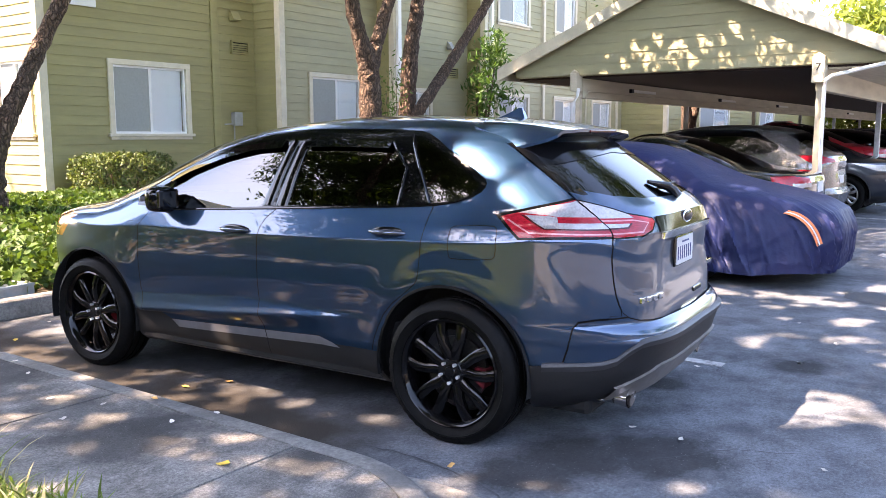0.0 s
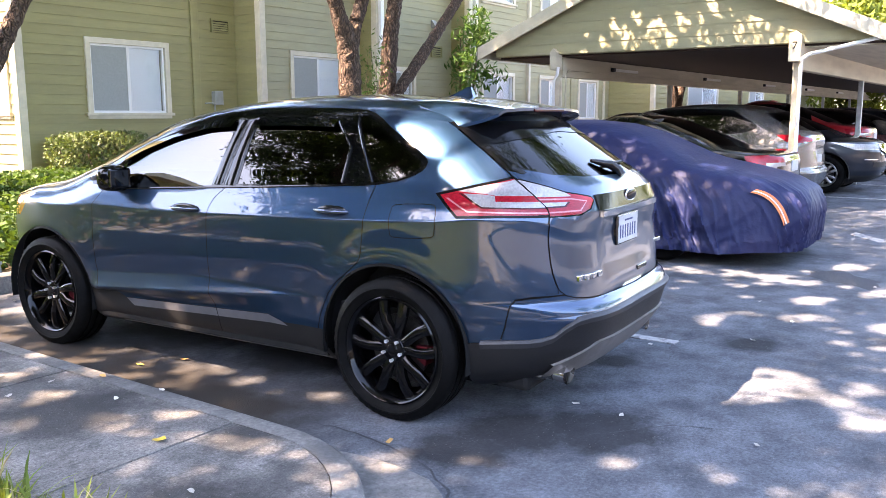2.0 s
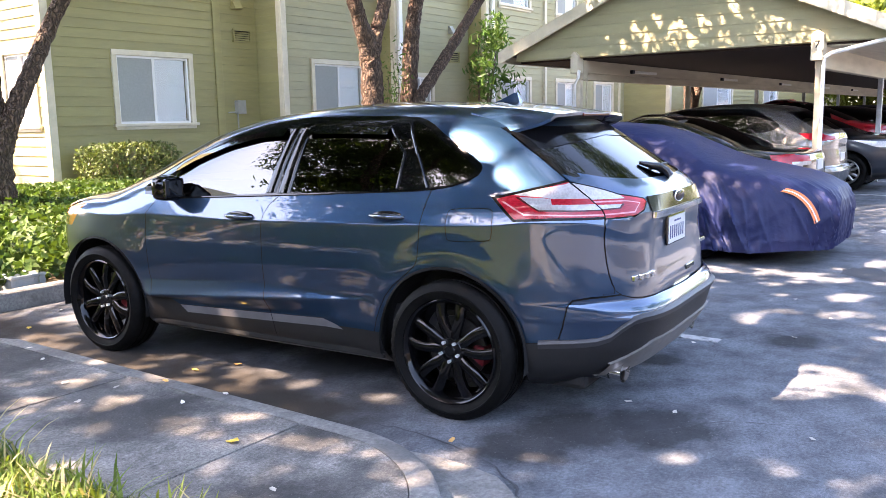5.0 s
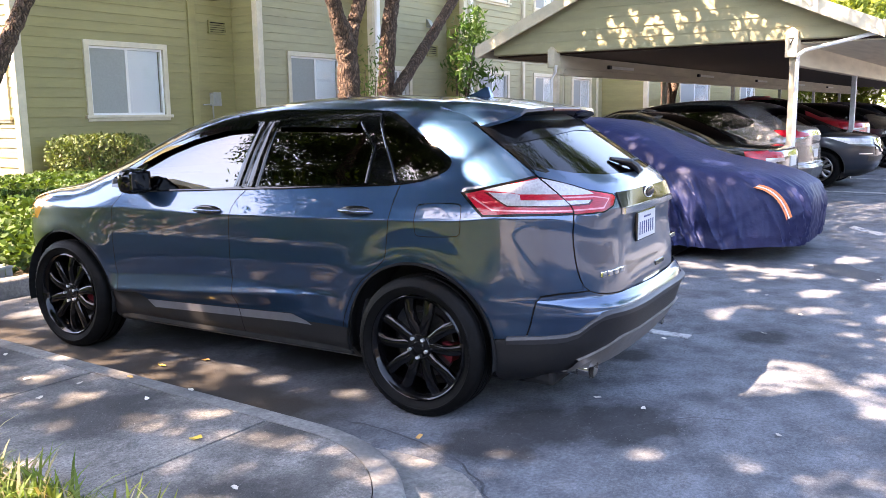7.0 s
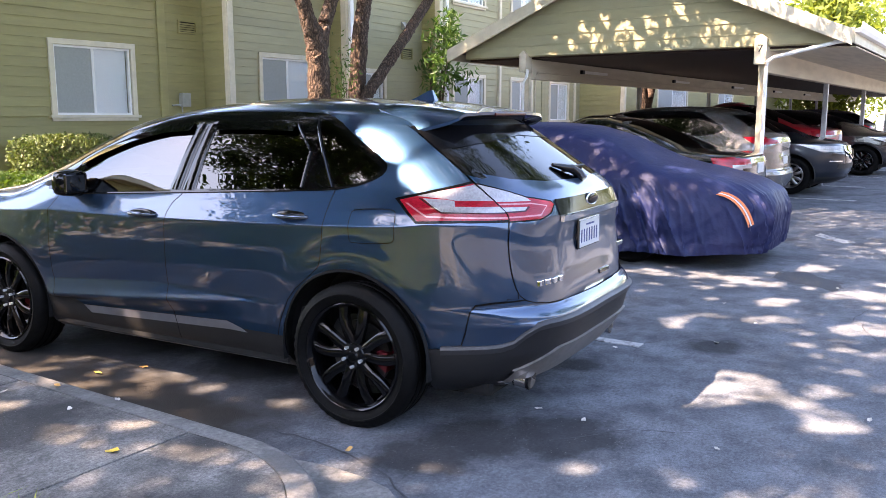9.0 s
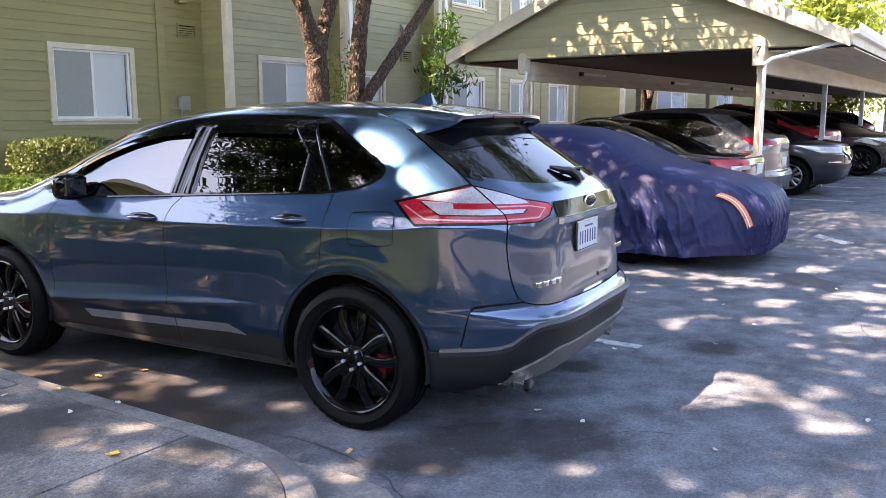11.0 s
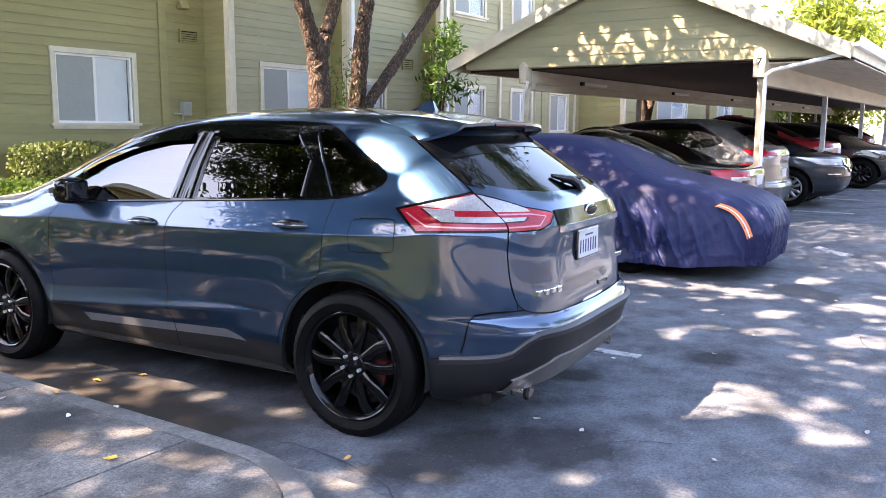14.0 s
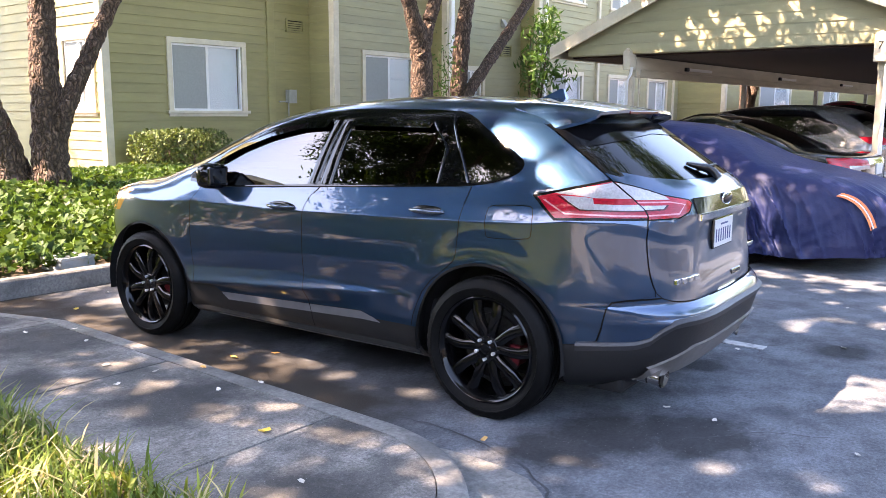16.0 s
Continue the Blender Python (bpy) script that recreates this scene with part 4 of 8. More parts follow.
def wheel_wells(parent, axles, hub_z, r, x_in=0.52, x_out=0.925):
    for ay in axles:
        for s in (-1, 1):
            b = bmesh.new()
            ring_o, ring_i = [], []
            for k in range(0, 25):
                a = math.pi * (-0.06 + 1.12 * k / 24)
                ring_o.append(b.verts.new((s * x_out, ay + r * math.cos(a), hub_z + r * math.sin(a))))
                ring_i.append(b.verts.new((s * x_in, ay + r * math.cos(a), hub_z + r * math.sin(a))))
            for k in range(24):
                b.faces.new((ring_o[k], ring_o[k + 1], ring_i[k + 1], ring_i[k]))
            b.faces.new(ring_i)
            part("wheel_arch_liner", b, M["blackhole"], parent)


def circle_pts(cy, cz, r, n):
    return [(cy + r * math.cos(math.tau * k / n), cz + r * math.sin(math.tau * k / n)) for k in range(n)]


def seat(parent, x, y, z, w=0.5):
    b = bmesh.new()
    box(b, x - w / 2, x + w / 2, y - 0.25, y + 0.25, z, z + 0.16, 0.05)
    box(b, x - w / 2 + 0.01, x + w / 2 - 0.01, y - 0.36, y - 0.20, z + 0.1, z + 0.66, 0.05)
    box(b, x - 0.13, x + 0.13, y - 0.38, y - 0.27, z + 0.70, z + 0.88, 0.04)
    box(b, x - 0.06, x - 0.045, y - 0.33, y - 0.31, z + 0.6, z + 0.72)
    box(b, x + 0.045, x + 0.06, y - 0.33, y - 0.31, z + 0.6, z + 0.72)
    part("seat", b, M["interior"], parent, smooth=40)


def frange(a, b, n):
    return [a + (b - a) * k / n for k in range(n)]


SUV = dict(
    axles=(0.0, 2.849), hub_z=0.375, arch_r=0.437, n_rear=34, n_side=46, n_fore=30,
    w=[(0.22, 0.80), (0.27, 0.868), (0.31, 0.888), (0.44, 0.908), (0.50, 0.911), (0.565, 0.915), (0.66, 0.929), (0.74, 0.9385), (0.88, 0.9430), (0.985, 0.9460), (1.000, 0.9463), (1.004, 0.9455), (1.009, 0.9434),
       (1.06, 0.9215), (1.12, 0.896), (1.17, 0.879), (1.21, 0.8645), (1.30, 0.830), (1.40, 0.787), (1.50, 0.738), (1.55, 0.706), (1.59, 0.668), (1.62, 0.615), (1.645, 0.545), (1.665, 0.46), (1.68, 0.36), (1.69, 0.24), (1.694, 0.08)],
    yr=[(0.22, -0.72), (0.28, -0.84), (0.34, -0.92), (0.44, -0.985), (0.56, -1.018), (0.592, -1.032), (0.606, -1.018), (0.625, -1.012), (0.645, -1.000), (0.66, -0.984), (0.668, -0.966), (0.72, -0.959), (0.80, -0.953), (0.95, -0.930), (1.06, -0.94), (1.10, -0.945), (1.18, -0.925), (1.22, -0.895), (1.25, -0.855),
        (1.40, -0.63), (1.53, -0.43), (1.57, -0.36), (1.60, -0.28), (1.63, -0.16), (1.66, 0.06), (1.68, 0.25), (1.694, 0.55)],
    yf=[(0.22, 3.50), (0.30, 3.66), (0.45, 3.74), (0.60, 3.76), (0.80, 3.75), (0.95, 3.70), (1.01, 3.63), (1.045, 3.52), (1.078, 3.36), (1.107, 3.16), (1.132, 3.02), (1.16, 2.92), (1.20, 2.84), (1.36, 2.50), (1.50, 2.17), (1.58, 1.90), (1.63, 1.62), (1.66, 1.38), (1.68, 1.18), (1.694, 0.9)],
    nr=[(0.22, 4.2), (1.06, 4.6), (1.20, 3.8), (1.30, 3.5), (1.55, 3.4), (1.69, 2.4)], nf=[(0.22, 3.2), (1.0, 3.4), (1.15, 3.6), (1.25, 3.2), (1.55, 3.0), (1.69, 2.4)],
    cr=[(0.22, 0.2), (1.1, 0.35), (1.3, 0.42), (1.52, 0.6), (1.66, 0.7)], cf=[(0.22, 2.3), (1.0, 2.2), (1.15, 1.9), (1.3, 1.4), (1.5, 1.1), (1.66, 0.8)],
    zs=frange(0.22, 0.44, 6) + [0.44, 0.46, 0.48, 0.50, 0.513, 0.522, 0.528, 0.532, 0.537, 0.548, 0.56, 0.575, 0.59, 0.604, 0.615, 0.625, 0.635, 0.645, 0.652, 0.66, 0.668] + frange(0.69, 0.96, 9) + [0.96, 0.975, 0.988, 0.997, 1.002, 1.007, 1.014, 1.03, 1.045, 1.06, 1.075, 1.088] + frange(1.10, 1.26, 9) + frange(1.26, 1.56, 12) + frange(1.56, 1.69, 11) + [1.69, 1.694],
)


def smooth01(a, b, x):
    t = max(0.0, min(1.0, (x - a) / (b - a)))
    return t * t * (3 - 2 * t)


SHOULDER = [(-0.95, 0.072), (-0.45, 0.070), (-0.28, 0.050), (0.11, 0.034), (0.47, 0.021), (0.87, 0.013), (1.58, -0.004), (2.30, 0.004), (2.60, -0.02), (2.85, -0.025), (3.15, 0.0)]


def suv_shape(co):
    """Rising shoulder line, the scooped crease along the doors' feet, and the plate recess in the tail door."""
    x, y, z = co
    if abs(x) > 0.6:
        doors = smooth01(0.42, 0.75, y) * (1 - smooth01(2.30, 2.42, y))
        scoop = 0.010 + 0.085 * smooth01(0.40, 1.6, y)
        if z >= 0.53:
            out = max(0.0, 1 - (z - 0.53) / scoop)
        else:
            out = 1 - smooth01(0.0, 0.085, 0.53 - z)
        x += math.copysign(0.42 * scoop * doors * out, x)
        z += lerp_table(SHOULDER, y) * smooth01(0.6, 0.85, abs(x)) * smooth01(0.70, 0.96, z) * (1 - smooth01(1.05, 1.25, z))
        z += 0.068 * (1.41 - y) * smooth01(0.43, 0.52, co.z) * (1 - smooth01(0.64, 0.80, co.z)) * smooth01(0.3, 0.6, y) * (1 - smooth01(2.35, 2.5, y))
        co = Vector((x, y, z))
    if y < -0.55:
        ax = abs(x)
        edge = 0.34 + (1.06 - z) * 0.42
        k = (1 - smooth01(edge - 0.03, edge + 0.03, ax)) * smooth01(0.70, 0.83, z) * (1 - smooth01(1.035, 1.06, z))
        co = Vector((x, y + 0.018 * k, z))
    return co


SUV["shape"] = suv_shape

# side-view outlines (y, z)
G_FRONT = [(2.06, 1.115), (1.29, 1.163), (1.20, 1.535), (1.44, 1.525), (1.70, 1.475), (1.98, 1.385), (2.18, 1.295)]
G_REAR = [(1.09, 1.180), (1.05, 1.545), (0.47, 1.542), (0.34, 1.40), (0.345, 1.213)]
G_QUARTER = [(0.355, 1.572), (0.25, 1.552), (0.12, 1.462), (-0.105, 1.340), (-0.115, 1.305), (-0.01, 1.252), (0.15, 1.224)]
G_BAND = [(2.36, 1.105), (1.20, 1.148), (0.15, 1.206), (0.0, 1.232), (-0.125, 1.278), (-0.152, 1.322), (-0.13, 1.36), (0.10, 1.49), (0.23, 1.572), (0.36, 1.604), (0.9, 1.612), (1.3, 1.604), (1.55, 1.568), (1.9, 1.466), (2.2, 1.335), (2.42, 1.20)]
S_FRONT = [(2.235, 1.102), (2.31, 1.01), (2.335, 0.80), (2.33, 0.60), (2.30, 0.44)]
S_MIDDLE = [(1.185, 1.147), (1.262, 1.08), (1.285, 0.95), (1.290, 0.80), (1.298, 0.60), (1.285, 0.50), (1.268, 0.44), (1.248, 0.24)]
S_REAR = [(0.125, 1.207), (0.145, 1.13), (0.163, 0.93), (0.17, 0.84), (0.20, 0.80), (0.38, 0.66), (0.46, 0.52), (0.49, 0.41)]
FUEL = [(-0.03, 1.125), (-0.24, 1.135), (-0.268, 1.115), (-0.272, 0.99), (-0.245, 0.968), (-0.03, 0.958), (-0.008, 0.975), (-0.002, 1.105)]
CLAD_TOP = [(2.50, 0.446), (2.17, 0.446), (2.08, 0.412), (0.86, 0.452), (0.75, 0.415), (0.40, 0.415)]
CLAD = CLAD_TOP + [(0.40, 0.10), (2.50, 0.10)]
SILL = [(2.08, 0.409), (0.86, 0.449), (0.76, 0.418), (0.720, 0.396), (0.85, 0.400), (2.02, 0.362)]
BUMP_SPLIT = [(-0.596, 0.472), (-0.625, 0.555), (-0.650, 0.660), (-0.672, 0.690), (-0.743, 0.703), (-0.86, 0.712)]
CLAD_R = [(-0.30, 0.447), (-0.60, 0.474), (-0.78, 0.49), (-0.78, 0.1), (-0.30, 0.1)]
TAIL = [(-0.235, 1.186), (-0.385, 1.073), (-0.60, 1.084), (-1.0, 1.090), (-1.0, 1.33), (-0.655, 1.292), (-0.52, 1.254)]
TAIL_W1 = [(-0.345, 1.200), (-0.46, 1.226), (-0.58, 1.250), (-0.655, 1.285), (-1.0, 1.315), (-1.0, 1.183), (-0.545, 1.184), (-0.50, 1.190)]
TAIL_W2 = [(-0.385, 1.190), (-0.50, 1.188), (-0.545, 1.182), (-0.562, 1.158), (-1.0, 1.158), (-1.0, 1.131), (-0.505, 1.129)]
TAIL_DARK = [(-0.375, 1.188), (-0.505, 1.129), (-1.0, 1.131)]
TAIL_GLOW = [(-0.305, 1.168), (-0.435, 1.109), (-1.0, 1.109)]
HEAD = [(3.04, 1.035), (3.20, 1.05), (3.62, 1.0), (3.62, 0.90), (3.42, 0.865), (3.24, 0.875)]
# rear-view outlines (x, z), one half
HATCH = [(0.0, 0.664), (-0.37, 0.668), (-0.62, 0.682), (-0.715, 0.715), (-0.745, 0.79), (-0.757, 0.90), (-0.757, 1.06), (-0.735, 1.17), (-0.705, 1.262), (-0.690, 1.30), (-0.655, 1.42), (-0.618, 1.53)]
H_LAMP = [(-0.90, 1.085), (-0.59, 1.086), (-0.50, 1.112), (-0.455, 1.150), (-0.47, 1.172), (-0.60, 1.200), (-0.70, 1.262), (-0.90, 1.262)]
H_W1 = [(-0.9, 1.181), (-0.59, 1.177), (-0.60, 1.192), (-0.69, 1.254), (-0.9, 1.258)]
H_W2 = [(-0.9, 1.158), (-0.62, 1.151), (-0.65, 1.133), (-0.9, 1.131)]
H_DARK = [(-0.9, 1.131), (-0.65, 1.133), (-0.62, 1.151)]
H_GLOW = [(-0.9, 1.109), (-0.58, 1.110), (-0.515, 1.150), (-0.60, 1.166), (-0.9, 1.170)]
R_GLASS = [(0.0, 1.250), (-0.38, 1.258), (-0.56, 1.276), (-0.640, 1.302), (-0.585, 1.54), (0.0, 1.56)]
R_TRIM = [(-0.66, 1.276), (-0.690, 1.30), (-0.655, 1.42), (-0.618, 1.53), (-0.585, 1.54), (-0.640, 1.302)]
CLAD_REAR = [(-0.95, 0.490), (-0.80, 0.492), (-0.765, 0.512), (-0.705, 0.585), (-0.66, 0.601), (-0.36, 0.604), (0.0, 0.606)]
# rear glass above this line is coloured black, imitating the spoiler's dark reflection
SPOILER_MIRRORED = [(-0.66, 1.418), (-0.60, 1.425), (-0.49, 1.442), (-0.25, 1.465), (0.0, 1.478)]


def rounded(pts, times=2, closed=False):
    """Cuts the corners of a line."""
    for _ in range(times):
        out = [] if closed else [pts[0]]
        for a, b in zip(pts, pts[1:] + (pts[:1] if closed else [])):
            out += [(a[0] * 0.75 + b[0] * 0.25, a[1] * 0.75 + b[1] * 0.25), (a[0] * 0.25 + b[0] * 0.75, a[1] * 0.25 + b[1] * 0.75)]
        pts = out if closed else out + [pts[-1]]
    return pts


FUEL = rounded(FUEL, 1, True)
G_QUARTER = rounded(G_QUARTER, 1, True)
G_BAND = rounded(G_BAND, 1, True)
FUEL_RIM = FUEL + FUEL[:1]
HATCH = rounded(HATCH[:7], 1) + HATCH[7:]
S_REAR = rounded(S_REAR, 1)
S_MIDDLE = rounded(S_MIDDLE, 1)


def mirror_closed(half):
    return half + [(-x, z) for x, z in half[::-1] if abs(x) > 1e-6]


def build_suv(m):
    car = thing("suv", "dark blue metallic mid-size SUV with black wheels, parked by the kerb", "car", m)
    bm = body_mesh(SUV)
    rear = lambda c: c.y < -0.05
    tail_side = lambda c: c.y < 0.35
    back = lambda c: c.y < -0.45
    SW = 0.0026
    for poly in (G_FRONT, G_REAR, G_QUARTER, G_BAND):
        cut_poly(bm, poly, "x")
    for ay in SUV["axles"]:
        cut_poly(bm, circle_pts(ay, SUV["hub_z"], SUV["arch_r"], 40), "x")
        cut_poly(bm, circle_pts(ay, SUV["hub_z"], SUV["arch_r"] + 0.022, 40), "x")
    for line in (S_FRONT, S_MIDDLE, S_REAR, FUEL_RIM):
        for l in offset_line(line, SW if line is not FUEL_RIM else 0.0022):
            cut_poly(bm, l, "x", None, closed=False)
    for poly in (CLAD_TOP, SILL):
        cut_poly(bm, poly, "x", None, closed=poly is SILL)
    for l in offset_line(BUMP_SPLIT, 0.004):
        cut_poly(bm, l, "x", lambda c: c.y < -0.3, closed=False)
    cut_poly(bm, CLAD_R[:3], "x", lambda c: -0.80 < c.y < -0.2, closed=False)
    for poly in (TAIL, TAIL_W1, TAIL_W2):
        cut_poly(bm, poly, "x", tail_side)
    for l in offset_line(TAIL + TAIL[:1], 0.013):
        cut_poly(bm, l, "x", tail_side, closed=False)
    for line in (TAIL_DARK, TAIL_GLOW):
        for l in offset_line(line, 0.0035):
            cut_poly(bm, l, "x", tail_side, closed=False)
    cut_poly(bm, HEAD, "x", lambda c: c.y > 2.9)
    for s in (1, -1):
        fl = lambda pts: [(p[0] * s, p[1]) for p in pts]
        for l in offset_line(HATCH, 0.0026):
            cut_poly(bm, fl(l), "y", rear, closed=False)
        for poly in (H_LAMP, H_W1, H_W2):
            cut_poly(bm, fl(poly), "y", back)
        for line in (H_DARK, H_GLOW):
            for l in offset_line(line, 0.0035):
                cut_poly(bm, fl(l), "y", back, closed=False)
        for l in offset_line(H_LAMP[:7], 0.007):
            cut_poly(bm, fl(l), "y", back, closed=False)
        cut_poly(bm, fl(CLAD_REAR), "y", back, closed=False)
        cut_poly(bm, fl(R_GLASS), "y", rear, closed=False)
        cut_poly(bm, fl(R_TRIM), "y", rear, closed=False)
        cut_poly(bm, fl(SPOILER_MIRRORED), "y", rear, closed=False)
    cut_line(bm, (-0.78, 0.1), (-0.78, 0.7), "x", lambda c: c.y < -0.5)
    hatch_closed = mirror_closed(HATCH)
    glass_closed = mirror_closed(R_GLASS)
    hatch_lines = [HATCH, [(-x, z) for x, z in HATCH]]

    def classify(c, n):
        s, r = (c.y, c.z), (c.x, c.z)
        a = (-abs(c.x), c.z)
        for ay in SUV["axles"]:
            d = math.hypot(c.y - ay, c.z - SUV["hub_z"])
            if d < SUV["arch_r"] and abs(c.x) > 0.6:
                return None
        side = "l" if c.x < 0 else "r"
        if c.y < -0.10 and n.y < -0.15 or c.y < -0.6:
            if c.z > 0.62 and c.z < 1.535 and on_line(a, HATCH, 0.0026):
                return None
            if inside(a, hatch_closed):
                if inside(a, H_LAMP):
                    if on_line(a, H_LAMP[:7], 0.007):
                        return "lamp_seal#h" + side
                    if on_line(a, H_DARK, 0.0035):
                        return "lamp_divider#h" + side
                    if on_line(a, H_GLOW, 0.0035):
                        return "lamp_light_guide#h" + side
                    if inside(a, H_W1) or inside(a, H_W2):
                        return "tail_lamp_clear#h" + side
                    return "tail_lamp#h" + side
                if (inside(a, glass_closed) or inside(a, R_TRIM)) and c.z > lerp_table(SPOILER_MIRRORED, -abs(c.x)):
                    return "rear_window_frit"
                if inside(a, glass_closed):
                    return "rear_window"
                if inside(a, R_TRIM):
                    return "rear_window_trim#" + side
                return "tailgate"
        if c.y < -0.2 and 1.0 < c.z < 1.34 and inside(s, TAIL):
            if on_line(s, TAIL + TAIL[:1], 0.013):
                return "lamp_seal#" + side
            if on_line(s, TAIL_DARK, 0.0035):
                return "lamp_divider#" + side
            if on_line(s, TAIL_GLOW, 0.0035):
                return "lamp_light_guide#" + side
            if inside(s, TAIL_W1) or inside(s, TAIL_W2):
                return "tail_lamp_clear#" + side
            return "tail_lamp#" + side
        # bumper and lower cladding
        if c.y < -0.78:
            zt = lerp_table([(x, z) for x, z in CLAD_REAR], -abs(c.x))
            if c.z < zt:
                return "rear_bumper_cladding"
            if on_line(s, BUMP_SPLIT, 0.004):
                return None
            if c.z < 0.80 and not inside(a, hatch_closed) and c.z < lerp_table([(-1.1, 0.78), (-0.86, 0.745), (-0.735, 0.700)], c.y):
                return "rear_bumper"
        elif c.y < -0.30:
            if inside(s, CLAD_R):
                return "rear_bumper_cladding"
            if on_line(s, BUMP_SPLIT, 0.004):
                return None
            y_split = lerp_table([(z, y) for y, z in BUMP_SPLIT], c.z)
            if c.z < 0.745 and c.y < y_split:
                return "rear_bumper"
        # greenhouse
        if c.z > 1.08 and abs(c.x) > 0.45:
            if inside(s, G_FRONT):
                return "front_door_window#" + side
            if inside(s, G_REAR):
                return "rear_door_window#" + side
            if inside(s, G_QUARTER):
                return "quarter_window#" + side
            if inside(s, G_BAND):
                return "window_surround#" + side
        if c.z > 1.19 and c.y > 1.2 and abs(c.x) < 0.72 and n.y > 0.25:
            wt_ = lerp_table([(1.19, 2.30), (1.36, 2.10), (1.5, 1.82), (1.62, 1.45)], c.z)
            if c.y > wt_ and c.z < 1.615:
                return "windscreen"
        if c.y > 2.9 and inside(s, HEAD):
            return "headlamp#" + side
        if c.z < 0.48 and abs(c.x) > 0.6 and on_line(s, S_MIDDLE, SW):
            return None
        if c.z < 0.46 and abs(c.x) > 0.55 or (c.z < 0.446 and c.y > 3.2):
            piece = side + ("n" if c.y > 2.85 else "f" if c.y > 1.262 else "r")
            if inside(s, SILL):
                return "sill_trim#" + piece
            if inside(s, CLAD) or c.z < 0.36 or (c.y > 3.2 and c.z < 0.446):
                return "sill_cladding#" + piece
        for line in (S_FRONT, S_MIDDLE, S_REAR):
            if c.z < 1.21 and on_line(s, line, SW):
                return None
        if c.x < 0 and on_line(s, FUEL_RIM, 0.0022):
            return None
        if c.x < 0 and inside(s, FUEL):
            return "fuel_door"
        if 0.40 < c.z < 1.22 and abs(c.x) > 0.6:
            yf_ = lerp_table([(z, y) for y, z in S_FRONT[::-1]], c.z)
            ym = lerp_table([(z, y) for y, z in S_MIDDLE[::-1]], c.z)
            yr_ = lerp_table([(z, y) for y, z in S_REAR[::-1]], c.z)
            if ym < c.y < yf_:
                return "front_door#" + side
            if yr_ < c.y < ym:
                return "rear_door#" + side
        if c.z > 0.98 and c.y > 2.45 and n.z > 0.45:
            return "bonnet"
        return "body"

    mats = {"body": M["paint_blue"], "front_door": M["paint_blue"], "rear_door": M["paint_blue"], "tailgate": M["paint_blue"], "fuel_door": M["paint_blue"], "rear_bumper": M["paint_blue"], "bonnet": M["paint_blue"],
            "front_door_window": M["car_glass"], "rear_door_window": M["privacy_glass"], "quarter_window": M["privacy_glass"], "rear_window": M["rear_glass"], "windscreen": M["car_glass"],
            "window_surround": M["gloss_black"], "rear_window_trim": M["gloss_black"], "rear_window_frit": M["tail_black"], "sill_trim": M["sill_metal"], "sill_cladding": M["cladding"], "rear_bumper_cladding": M["cladding"],
            "tail_lamp": M["red_lens"], "tail_lamp_clear": M["clear_lens"], "lamp_seal": M["tail_black"], "lamp_divider": M["dark_red_lens"], "lamp_light_guide": M["pink_lens"], "headlamp": M["amber_lens"]}
    labels = {"tail_lamp": "red wrap-round tail lamp", "tail_lamp_clear": "clear band of the tail lamp", "sill_trim": "satin metal strip along the sill", "rear_door_window": "dark privacy glass", "headlamp": "amber side marker of the headlamp",
              "rear_bumper_cladding": "dark grey plastic bumper cladding", "sill_cladding": "dark grey plastic sill cladding"}
    # black shell under the panels closes the joints
    under = bm.copy()
    under.normal_update()
    bmesh.ops.delete(under, geom=[f for f in under.faces if f.calc_center_median().z > 1.12 or any(math.hypot(f.calc_center_median().y - ay, f.calc_center_median().z - SUV["hub_z"]) < SUV["arch_r"] + 0.01 for ay in SUV["axles"])], context="FACES")
    for v in under.verts:
        v.co = v.co - v.normal * 0.014
    part("inner_shell", under, M["blackhole"], car)
    made = split_body(bm, classify, mats, car, {"front_door_window#l": 0.004, "front_door_window#r": 0.004, "rear_door_window#l": 0.004, "rear_door_window#r": 0.004, "quarter_window#l": 0.003, "quarter_window#r": 0.003, "rear_window": 0.003, "window_surround#l": 0.001, "window_surround#r": 0.001, "rear_bumper": -0.007, "rear_bumper_cladding": -0.010}, labels)
    bm.free()
    for k, ob in made.items():
        if "window#" in k or k in ("rear_window", "windscreen"):
            ob.visible_shadow = False
    for s in ("l", "r"):
        if "tail_lamp_clear#" + s in made:
            made["tail_lamp_clear#" + s].parent = made["tail_lamp#" + s]
            made["tail_lamp_clear#h" + s].parent = made["tailgate"]
            made["tail_lamp#h" + s].parent = made["tailgate"]
            for k in ("lamp_divider#", "lamp_light_guide#"):
                for end in (s, "h" + s):
                    if k + end in made:
                        made[k + end].parent = made["tail_lamp#" + end] if end == s else made["tailgate"]
